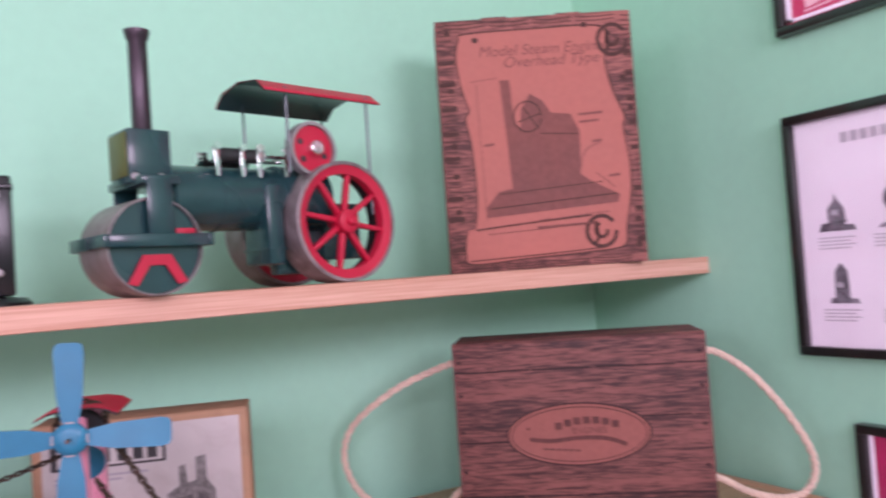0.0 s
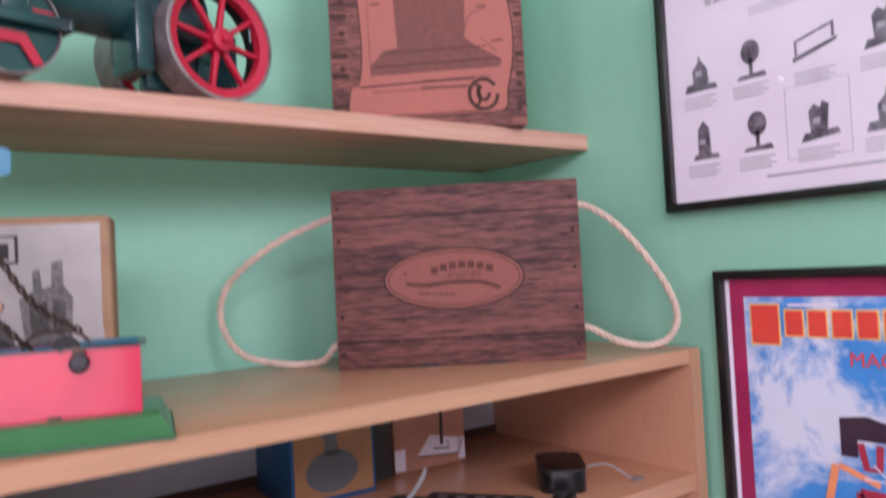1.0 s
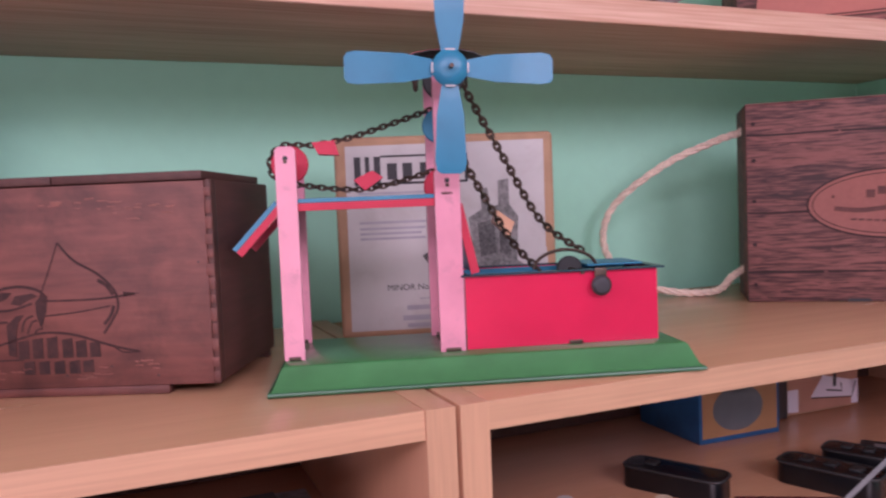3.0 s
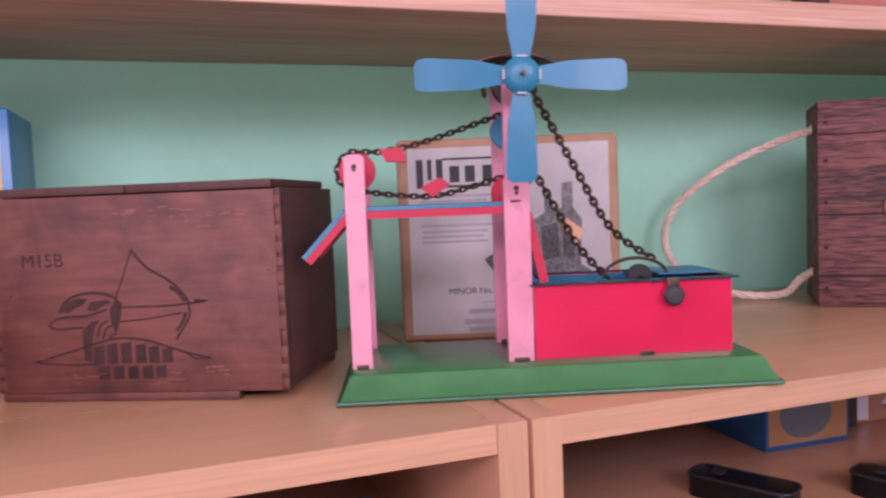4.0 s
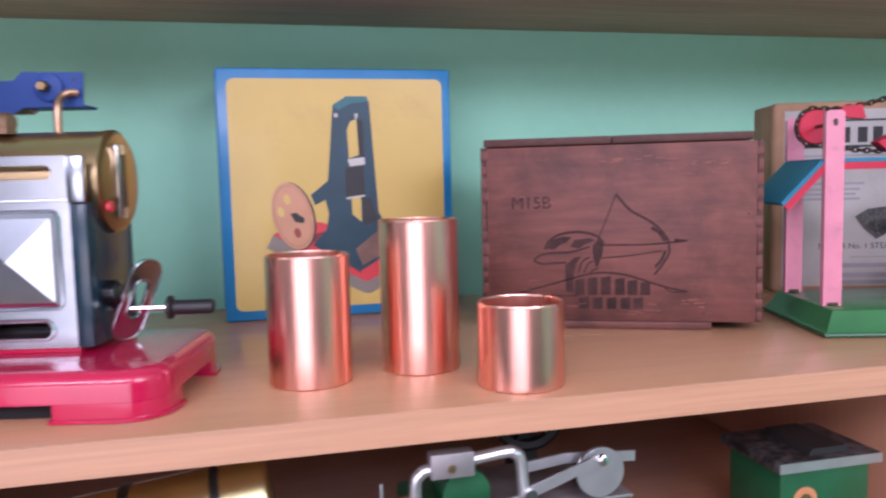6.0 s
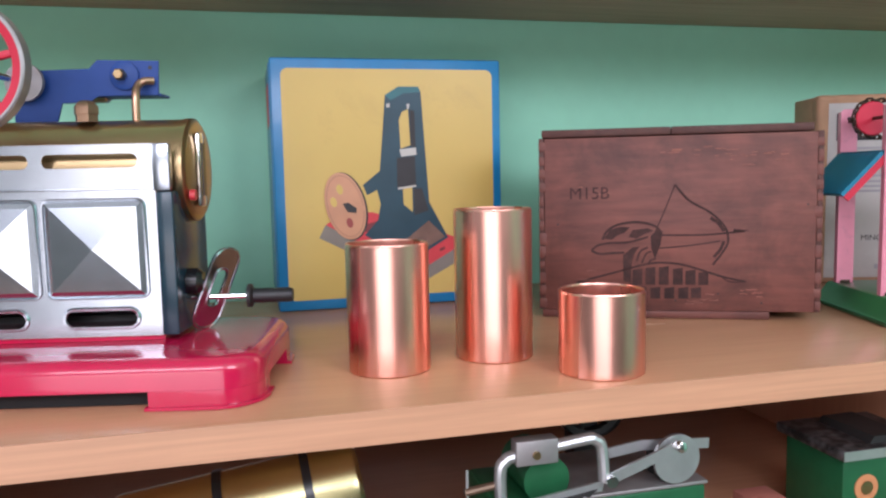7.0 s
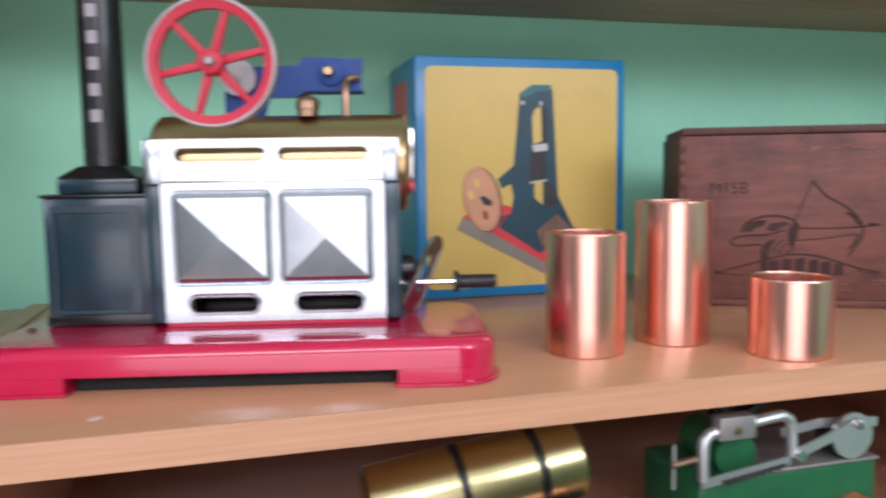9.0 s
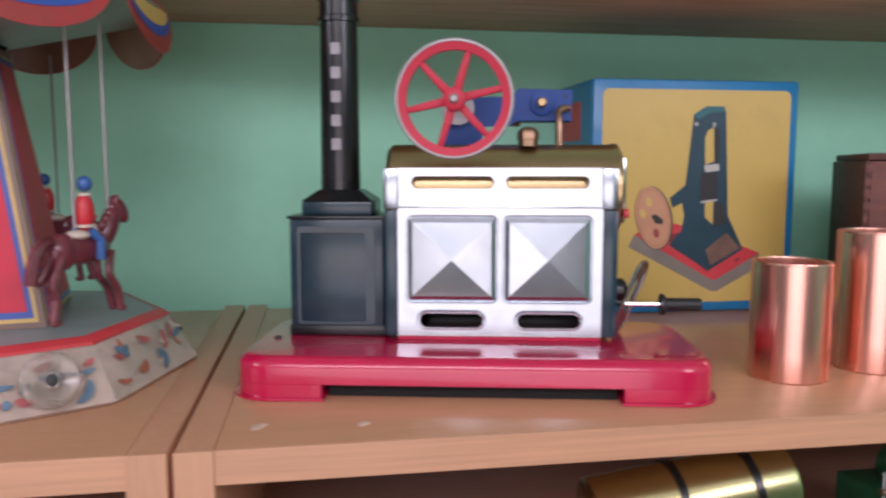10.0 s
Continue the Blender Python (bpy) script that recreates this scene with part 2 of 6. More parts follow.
def plate(outer, holes=(), t=0.001, m=None):
    """A sheet in x, z with holes; it faces -y at y = 0 and is t thick."""
    bm, edges = bmesh.new(), []
    for loop in (outer, *holes):
        vs = [bm.verts.new((x, 0, z)) for x, z in loop]
        edges += [bm.edges.new((a, b)) for a, b in zip(vs, vs[1:] + vs[:1])]
    bmesh.ops.triangle_fill(bm, use_beauty=True, use_dissolve=False, edges=edges)
    if t:
        got = bmesh.ops.extrude_face_region(bm, geom=list(bm.faces))
        bmesh.ops.translate(bm, vec=(0, t, 0), verts=[v for v in got["geom"] if isinstance(v, bmesh.types.BMVert)])
    bmesh.ops.recalc_face_normals(bm, faces=bm.faces)
    if m is not None:
        bmesh.ops.transform(bm, matrix=m, verts=bm.verts)
    return bm


def oval(cx, cz, rx, rz=None, n=32, a0=0.0, a1=360.0, power=2.0):
    rz, out = rz or rx, []
    full = abs(a1 - a0) >= 360
    for k in range(n):
        a = radians(a0 + (a1 - a0) * k / (n if full else n - 1))
        c, s = math.cos(a), math.sin(a)
        out.append((cx + rx * math.copysign(abs(c) ** (2 / power), c), cz + rz * math.copysign(abs(s) ** (2 / power), s)))
    return out


def rounded(x0, x1, z0, z1, r, n=5):
    out = []
    for cx, cz, a in ((x1 - r, z1 - r, 0), (x0 + r, z1 - r, 90), (x0 + r, z0 + r, 180), (x1 - r, z0 + r, 270)):
        out += [(cx + r * math.cos(radians(a + 90 * k / n)), cz + r * math.sin(radians(a + 90 * k / n))) for k in range(n + 1)]
    return out


def ribbon(points, w):
    """An outline of width w along 2D points, for drawn lines."""
    p = [Vector(q) for q in points]
    left, right = [], []
    for k, q in enumerate(p):
        d = (p[min(k + 1, len(p) - 1)] - p[max(k - 1, 0)]).normalized()
        nrm = Vector((-d.y, d.x)) * w / 2
        left.append(tuple(q + nrm)), right.append(tuple(q - nrm))
    return left + right[::-1]


SINGLE = {"printed_engine_detail", "printed_shade", "scuff", "stamped_bar", "line_bar", "title_bar", "caption_bar", "small_print", "printed_nail", "nail_head", "worn_patch", "printed_note", "tuck_slot", "printed_leaf", "printed_hole", "title_block", "title_edge", "printed_girder", "printed_jib", "printed_rail", "printed_machine", "printed_shine", "printed_opening", "flywheel_hole", "oval_mark", "printed_curl", "printed_pillar", "printed_foot", "printed_stem", "white_rule", "script_bar", "rule_box", "label_shadow"}
DRAWN = {}


def shapes(outlines, y=0.0, t=0.0002):
    """Several flat printed shapes on the plane y, facing -y."""
    bm = bmesh.new()
    DRAWN[id(bm)] = (outlines, y, t, bm)
    for o in outlines:
        merge(bm, plate(o, (), t), Matrix.Translation((0, y - t, 0)))
    return bm


def mesh_of(name, bm, material, soft=35):
    me = bpy.data.meshes.new(name)
    bm.to_mesh(me)
    bm.free()
    me.materials.append(material)
    me.shade_smooth()
    me.set_sharp_from_angle(angle=radians(soft))
    return me


def thing(name, m, label, category, group="", kind=""):
    ob = new(name)
    ob.empty_display_size = 0.02
    ob.matrix_world = m
    return tagged(ob, label, category, group, kind)


def part(name, bm, material, parent, label=""):
    drawn = DRAWN.pop(id(bm), None)
    if drawn and name in SINGLE and len(drawn[0]) > 1:
        for o in drawn[0][1:]:
            single = shapes([o], drawn[1], drawn[2])
            DRAWN.pop(id(single))
            part(name, single, material, parent, label)
        bm.free()
        bm = shapes(drawn[0][:1], drawn[1], drawn[2])
        DRAWN.pop(id(bm))
    ob = new(name, mesh_of(name, bm, material))
    ob.parent = parent
    return tagged(ob, label) if label else ob


def setting(name, bm, material, label, category):
    return tagged(new(name, mesh_of(name, bm, material)), label, category, "", "structure")


def words(text, size, x, z, y, bend=0.0, slant=0.0):
    """Lettering as a thin mesh on the plane y, centred at x, z."""
    cu = bpy.data.curves.new("lettering", "FONT")
    cu.body, cu.size, cu.align_x, cu.align_y, cu.extrude, cu.shear = text, size, "CENTER", "CENTER", 0.0001, slant
    ob = new("lettering", cu)
    me = bpy.data.meshes.new_from_object(ob.evaluated_get(bpy.context.evaluated_depsgraph_get()))
    bpy.data.objects.remove(ob)
    bm = bmesh.new()
    bm.from_mesh(me)
    bpy.data.meshes.remove(me)
    for v in bm.verts:
        v.co.y += bend * v.co.x**2
    bmesh.ops.transform(bm, matrix=pose(x, y, z, 90, 0, 0), verts=bm.verts)
    return bm


# ---- the room ----
RX, BY = 0.832, 1.0
setting("wall_back", cuboid(-3.12, RX + 0.12, BY, BY + 0.12, 0, 2.4), MINT, "plain mint green painted wall behind the shelves", "wall")
setting("wall_right", cuboid(RX, RX + 0.12, -1.12, BY, 0, 2.4), MINT, "plain mint green painted wall with framed prints", "wall")


def window_wall(a, b, openings):
    """A wall 0.12 thick in x, z from a to b, with openings through it."""
    return plate([(a, 0), (b, 0), (b, 2.4), (a, 2.4)], [[(x - w / 2, z - h / 2), (x - w / 2, z + h / 2), (x + w / 2, z + h / 2), (x + w / 2, z - h / 2)] for x, z, w, h, _ in openings], 0.12)


_w = window_wall(-1.12, BY, SIDE_WINDOWS)
bmesh.ops.transform(_w, matrix=pose(-3.0, 0, 0, 0, 0, 90), verts=_w.verts)
setting("wall_left", _w, WHITE, "grey-white painted wall with one window", "wall")
_w = window_wall(-3.0, RX, WINDOWS)
bmesh.ops.translate(_w, vec=(0, -1.12, 0), verts=_w.verts)
setting("wall_front", _w, WHITE, "grey-white wall with three windows", "wall")
setting("floor", cuboid(-3.12, RX + 0.12, -1.12, BY + 0.12, -0.1, 0), FLOORM, "brown wooden floor", "floor")
setting("ceiling", cuboid(-3.12, RX + 0.12, -1.12, BY + 0.12, 2.4, 2.5), CEIL, "plain white ceiling", "ceiling")

# ---- shelving ----
CABS = ((-0.774, 0.0205, 1.06), (0.0235, 0.82, 1.053), (-1.572, -0.777, 1.05))
TOP, FRONT, REAR = 1.2, 0.6, 0.985
for x0, x1, mid in CABS:
    cab = thing("bookcase", pose(x0, FRONT, 0), "beech-effect laminate open bookcase with white back panel, standing against the wall", "bookcase", "bookcases along the wall")
    w, d = x1 - x0, REAR - FRONT
    for a in (0, w - 0.018):
        up = part("side_panel", cuboid(a, a + 0.018, 0.0008, d, 0, TOP, 0.0006), BEECHV, cab)
        part("edge_band", cuboid(a, a + 0.018, 0, 0.0008, 0, TOP), EDGEV, up)
    for name, z, t, y0 in (("top_board", TOP - 0.0003, 0.0168, 0.0012), ("shelf_board", mid, 0.02, 0.003), ("shelf_board", 0.55, 0.018, 0.003), ("bottom_board", 0.09, 0.018, 0.003)):
        b = part(name, cuboid(0.0182, w - 0.0182, y0 + 0.0008, d - 0.02, z - t, z, 0.0005), BEECH, cab)
        part("edge_band", cuboid(0.0182, w - 0.0182, y0, y0 + 0.0008, z - t, z), EDGE, b)
    part("plinth", cuboid(0.0182, w - 0.0182, 0.02, 0.036, 0, 0.072), BEECH, cab)
    part("back_panel", cuboid(0.0182, w - 0.0182, d - 0.02, d - 0.016, 0.072, TOP - 0.003), PANEL, cab)
    # The shaded gap at the back is drawn as a dark strip.
    part("back_gap_strip", cuboid(0.0182, w - 0.0182, d - 0.024, d - 0.0203, mid, mid + 0.012), INK, cab, "dark strip drawn for the shaded gap along the back of the shelf")

shelf = thing("wall_shelf", pose(-1.9, 0.767, 1.4645), "long raw pine wall shelf board with visible grain", "shelf")
part("board", cuboid(0, RX + 1.899, 0.0008, BY - 0.7675, 0, 0.0225, 0.0012), PINE, shelf)
part("front_edge", cuboid(0, RX + 1.899, 0, 0.0008, 0.0008, 0.0217), PINE, shelf)


# ---- boxes and tubes on the bookcases ----
def front_frame(xl, yl, xr, yr, z):
    """A frame at the left front foot whose x runs along the front, and that front's width."""
    return pose(xl, yl, z, 0, 0, math.degrees(math.atan2(yr - yl, xr - xl))), math.hypot(xr - xl, yr - yl)


def copper_tube(x, y, h, r):
    t = thing("copper_tube", pose(x, y, TOP), "short length of polished copper tube standing upright on the bookcase", "copper tube", "copper tubes")
    part("wall", lathe([(r, 0.0005), (r, h - 0.0006), (r - 0.0005, h), (r - 0.0013, h), (r - 0.0018, h - 0.0006), (r - 0.0018, 0.0005), (r - 0.0013, 0), (r - 0.0005, 0)], 72, None, True), COPPER, t)
    part("rim", lathe([(r - 0.0003, h - 0.0002), (r - 0.0005, h + 0.0004), (r - 0.0013, h + 0.0004), (r - 0.0015, h - 0.0002)], 72, None, True), COPPER, t)


copper_tube(-0.4145, 0.678, 0.0725, 0.0237)
copper_tube(-0.3475, 0.689, 0.0895, 0.0235)
copper_tube(-0.3025, 0.634, 0.0455, 0.0237)


def blob(rx, ry, rz, m, n=14):
    """A smooth rounded lump."""
    prof = [(math.cos(radians(a)), math.sin(radians(a))) for a in range(-90, 91, 180 // n * 1)]
    prof[0], prof[-1] = (0, -1), (0, 1)
    return lathe(prof, 18, m @ Matrix.Diagonal((rx, ry, rz, 1)))


def yellow_box():
    w, h, d = 0.1945, 0.2075, 0.1
    b = thing("model_box", pose(-0.4695, 0.888, TOP), "blue and yellow card box printed with a beam engine", "box")
    part("carton", cuboid(0, w, 0, d, 0, h, 0.0018), BOXBLUE, b)
    part("lid_edge", cuboid(-0.0008, 0, 0.004, d - 0.002, 0.012, h - 0.004), BOXBLUE, b)
    part("side_patch", cuboid(-0.0012, -0.0009, 0.03, 0.08, 0.155, 0.19), REDINK, b, "small red printed patch on the side")
    part("yellow_panel", shapes([rounded(0.0085, w - 0.0075, 0.0085, h - 0.0085, 0.006)], -0.0001), YELLOW, b, "gold yellow front panel")
    s = lambda pts: [(0.0085 + x * 0.179, h - 0.0085 - y * 0.1915) for x, y in pts]  # noqa: E731
    art = part("printed_picture", shapes([s([(0.474, 0.112), (0.537, 0.075), (0.633, 0.075), (0.645, 0.1), (0.66, 0.345), (0.675, 0.583), (0.765, 0.745), (0.58, 0.845), (0.36, 0.72), (0.425, 0.655), (0.44, 0.585), (0.425, 0.523), (0.377, 0.545), (0.358, 0.5), (0.44, 0.44), (0.455, 0.3)])], -0.0005), NAVYINK, b)
    part("printed_shine", shapes([s([(0.474, 0.112), (0.537, 0.075), (0.633, 0.075), (0.642, 0.098), (0.56, 0.105), (0.5, 0.135)])], -0.0007), mat("printed_teal", (0.02, 0.13, 0.15), 0.4, vary=0.2), art)
    part("printed_opening", shapes([s([(0.537, 0.22), (0.552, 0.185), (0.582, 0.172), (0.589, 0.33), (0.542, 0.345)]), s([(0.548, 0.522), (0.593, 0.514), (0.593, 0.625), (0.55, 0.59)]), s([(0.38, 0.56), (0.425, 0.535), (0.43, 0.6), (0.39, 0.61)])], -0.0007), YELLOW, art)
    part("printed_pillar", shapes([s([(0.522, 0.385), (0.61, 0.378), (0.612, 0.505), (0.522, 0.515)]), s([(0.589, 0.175), (0.612, 0.18), (0.615, 0.34), (0.59, 0.335)]), s([(0.6, 0.52), (0.64, 0.52), (0.67, 0.62), (0.6, 0.64)])], -0.0009), INKBLK, art)
    part("printed_shine", shapes([s([(0.535, 0.348), (0.615, 0.34), (0.617, 0.372), (0.545, 0.38)]), s([(0.525, 0.515), (0.612, 0.505), (0.612, 0.513), (0.525, 0.524)]), s([(0.575, 0.15), (0.59, 0.15), (0.585, 0.172), (0.577, 0.172)]), s([(0.478, 0.15), (0.495, 0.148), (0.495, 0.165), (0.48, 0.166)])], -0.0011), mat("printed_pale_grey", (0.5, 0.48, 0.44), 0.4), art)
    part("printed_foot", shapes([s([(0.56, 0.745), (0.67, 0.665), (0.75, 0.74), (0.59, 0.82)])], -0.0008), mat("printed_rust", (0.17, 0.09, 0.065), 0.45, vary=0.35, grain=60), art)
    base = part("printed_base", shapes([s([(0.178, 0.67), (0.3, 0.68), (0.614, 0.87), (0.858, 0.765), (0.852, 0.835), (0.63, 0.945), (0.6, 0.945), (0.147, 0.725)])], -0.0003), GREYINK, b)
    part("printed_bed", shapes([s([(0.178, 0.668), (0.28, 0.62), (0.4, 0.62), (0.76, 0.73), (0.858, 0.765), (0.62, 0.89), (0.6, 0.89)])], -0.0004), REDINK, base)
    part("printed_shade", shapes([s([(0.33, 0.68), (0.42, 0.66), (0.585, 0.81), (0.58, 0.855)]), s([(0.72, 0.795), (0.745, 0.785), (0.75, 0.795), (0.725, 0.808)])], -0.00045), mat("printed_dark_red", (0.2, 0.03, 0.035), 0.45, vary=0.3), base)
    dx, dz = 0.0085 + 0.273 * 0.179, h - 0.0085 - 0.59 * 0.1915
    lean = lambda q: [(x - 0.16 * (z - dz), z) for x, z in q]  # noqa: E731
    disc = part("printed_flywheel", shapes([lean(oval(dx + 0.0012, dz - 0.0002, 0.017, 0.0284, 40))], -0.0012), INKBLK, b)
    part("printed_disc", shapes([lean(oval(dx, dz, 0.0166, 0.028, 40))], -0.0014), TANINK, disc)
    part("printed_rim", shapes([lean(ribbon(oval(dx, dz, 0.0148, 0.0255, 36), 0.0007))], -0.0016), mat("printed_brown_line", (0.4, 0.19, 0.11), 0.45), disc)
    part("printed_hole", shapes([lean(oval(dx + x * 0.0166, dz - y * 0.028, 0.0027, 0.0042, 14)) for x, y in ((-0.13, -0.5), (-0.55, -0.13))], -0.0016), YELLOW, disc)
    part("printed_hole", shapes([lean(oval(dx + 0.001, dz - 0.5 * 0.028, 0.0028, 0.0042, 14))], -0.0016), mat("printed_brick_red", (0.3, 0.06, 0.05), 0.45), disc)
    part("printed_hub", shapes([lean([(dx - 0.002, dz + 0.002), (dx + 0.003, dz + 0.003), (dx + 0.009, dz - 0.002), (dx + 0.008, dz - 0.006), (dx + 0.001, dz - 0.005)])], -0.0018), INKBLK, disc)


def crate():
    m, w = front_frame(-0.276, 0.795, -0.095, 0.709, TOP)
    c = thing("wooden_crate", m, "old red-brown wooden box with sliding lid and stamped picture", "wooden box")
    fb = part("front_board", cuboid(0.004, w - 0.004, 0, 0.009, 0.006, 0.1355, 0.0008), CRATEW, c)
    rag = random.Random(11)
    for a in (0.0, w - 0.0038):
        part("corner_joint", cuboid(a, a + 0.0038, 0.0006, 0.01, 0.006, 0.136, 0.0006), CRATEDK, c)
        for k in range(13):
            e0, e1 = rag.uniform(-0.0012, 0.0012), rag.uniform(-0.0012, 0.0012)
            part("finger", cuboid(a + 0.0003 - (0.0004 if a == 0.0 else rag.uniform(0.0, 0.002)), a + 0.0035 + (rag.uniform(0.0, 0.002) if a == 0.0 else 0.0003), -0.0001, 0.0006, 0.0075 + k * 0.0098 + e0, 0.0143 + k * 0.0098 + e1, 0.0003), CRATEW, c)
    # the sides' shade is put into their colour: darker wood than the front
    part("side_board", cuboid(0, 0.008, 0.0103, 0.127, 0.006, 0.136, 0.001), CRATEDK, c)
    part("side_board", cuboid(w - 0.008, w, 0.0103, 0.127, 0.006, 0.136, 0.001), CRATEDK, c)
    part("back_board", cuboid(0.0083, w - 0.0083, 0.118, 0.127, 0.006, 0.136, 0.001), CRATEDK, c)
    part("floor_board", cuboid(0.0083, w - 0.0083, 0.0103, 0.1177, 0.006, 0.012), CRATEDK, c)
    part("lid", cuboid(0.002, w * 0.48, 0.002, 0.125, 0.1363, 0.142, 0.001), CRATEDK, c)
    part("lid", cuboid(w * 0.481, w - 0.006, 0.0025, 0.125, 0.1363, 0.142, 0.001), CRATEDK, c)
    part("foot_slat", cuboid(0.002, w * 0.83, 0.001, 0.009, 0, 0.0058, 0.0008), CRATEW, c)
    part("foot_slat", cuboid(0.002, w - 0.002, 0.115, 0.124, 0, 0.0058, 0.0008), CRATEDK, c)
    # the stamped picture: a bow with its arrow over a banner
    s = lambda pts: [(x * w, 0.006 + (1 - y) * 0.13) for x, y in pts]  # noqa: E731
    curve = lambda pts, width: ribbon([tuple(v) for v in smooth_path([Vector(q) for q in s(pts)], 6)], width)  # noqa: E731
    art = [curve([(0.495, 0.28), (0.545, 0.37), (0.62, 0.44), (0.67, 0.52), (0.682, 0.60), (0.665, 0.66), (0.63, 0.735)], 0.0016),
           curve([(0.495, 0.28), (0.46, 0.42), (0.425, 0.55)], 0.0009), curve([(0.43, 0.565), (0.6, 0.565), (0.74, 0.545)], 0.0013),
           curve([(0.44, 0.64), (0.55, 0.625), (0.655, 0.60)], 0.001), s([(0.70, 0.532), (0.755, 0.541), (0.70, 0.558)]),
           curve([(0.235, 0.59), (0.25, 0.545), (0.29, 0.505), (0.36, 0.49), (0.42, 0.51), (0.445, 0.545)], 0.0018),
           s([(0.24, 0.585), (0.262, 0.535), (0.30, 0.515), (0.335, 0.52), (0.315, 0.55), (0.29, 0.565), (0.27, 0.59)]),
           s([(0.33, 0.575), (0.345, 0.535), (0.40, 0.525), (0.42, 0.54), (0.385, 0.56), (0.36, 0.585)]),
           s([(0.41, 0.57), (0.435, 0.53), (0.452, 0.545), (0.445, 0.62), (0.425, 0.70), (0.412, 0.64)]),
           curve([(0.195, 0.655), (0.215, 0.625), (0.26, 0.61), (0.33, 0.605), (0.40, 0.575)], 0.0016), curve([(0.195, 0.655), (0.225, 0.672), (0.27, 0.668), (0.315, 0.665)], 0.0017),
           s([(0.31, 0.68), (0.345, 0.635), (0.37, 0.63), (0.352, 0.67), (0.342, 0.72), (0.338, 0.84), (0.312, 0.83)]), curve([(0.36, 0.715), (0.372, 0.66), (0.40, 0.635)], 0.0014), curve([(0.378, 0.725), (0.395, 0.67), (0.412, 0.66)], 0.0013), curve([(0.40, 0.735), (0.41, 0.71), (0.43, 0.70)], 0.0013),
           curve([(0.62, 0.47), (0.648, 0.50), (0.667, 0.545)], 0.0024), curve([(0.668, 0.60), (0.655, 0.65), (0.633, 0.69)], 0.0022),
           curve([(0.14, 0.84), (0.27, 0.785), (0.4, 0.73), (0.48, 0.725), (0.55, 0.745), (0.66, 0.80), (0.745, 0.83)], 0.0015), curve([(0.14, 0.84), (0.25, 0.855), (0.36, 0.855)], 0.0009), curve([(0.66, 0.80), (0.69, 0.83), (0.745, 0.83)], 0.0009)]
    part("stamped_picture", shapes(art, -0.0001), STAMP, fb, "dark stamped bow and arrow")
    part("stamped_bar", shapes([s([(x, y0), (x + 0.035, y0 - 0.008), (x + 0.035, y1), (x, y1)]) for x, y0, y1 in ((0.345, 0.765, 0.85), (0.392, 0.755, 0.85), (0.44, 0.75, 0.85), (0.49, 0.76, 0.85), (0.535, 0.77, 0.85), (0.58, 0.78, 0.85), (0.36, 0.87, 0.93), (0.41, 0.87, 0.93), (0.46, 0.87, 0.93), (0.51, 0.87, 0.93), (0.555, 0.87, 0.925))], -0.0001), STAMP, fb, "faded stamped lettering as bars")
    part("stamped_number", words("M15B", 0.0128, 0.186 * w, 0.006 + 0.675 * 0.13, -0.0002), STAMP, fb)
    rnd = random.Random(5)
    marks = []
    for x, y, n in [(0.62, 0.10, 7), (0.7, 0.15, 6), (0.8, 0.13, 5), (0.5, 0.1, 4), (0.3, 0.93, 6), (0.55, 0.93, 7), (0.75, 0.9, 6), (0.12, 0.8, 4), (0.2, 0.3, 3)]:
        for _ in range(n):
            px, pz, ln = w * (x + rnd.uniform(-0.06, 0.06)), 0.006 + 0.13 * (1 - y + rnd.uniform(-0.03, 0.03)), rnd.uniform(0.002, 0.009)
            marks.append(ribbon([(px + ln * q, pz + rnd.uniform(-0.0003, 0.0003)) for q in (0, 0.3, 0.7, 1)], rnd.uniform(0.0004, 0.001)))
    part("scuff", shapes(marks, -0.0001), SCUFF, fb, "pale scuff in the stain")
    part("nail_head", shapes([oval(w * x, 0.006 + 0.13 * (1 - y), 0.0007, None, 8) for x, y in ((0.25, 0.9), (0.5, 0.94), (0.65, 0.9), (0.8, 0.95), (0.95, 0.4), (0.07, 0.5))], -0.0001), INKBLK, fb)


def rope(parent, pts, r=0.004):
    """A laid rope of three strands along a smooth path."""
    path = smooth_path([Vector(p) for p in pts], 26)
    for s in range(3):
        strand, up = [], None
        for k, p in enumerate(path):
            d = (path[min(k + 1, len(path) - 1)] - path[max(k - 1, 0)]).normalized()
            up = d.orthogonal().normalized() if up is None else (up - d * up.dot(d)).normalized()
            a = k * 0.33 + s * 2 * math.pi / 3
            strand.append(p + r * 0.52 * (math.cos(a) * up + math.sin(a) * d.cross(up)))
        part("strand", tube(strand, r * 0.6, 6), ROPE, parent)


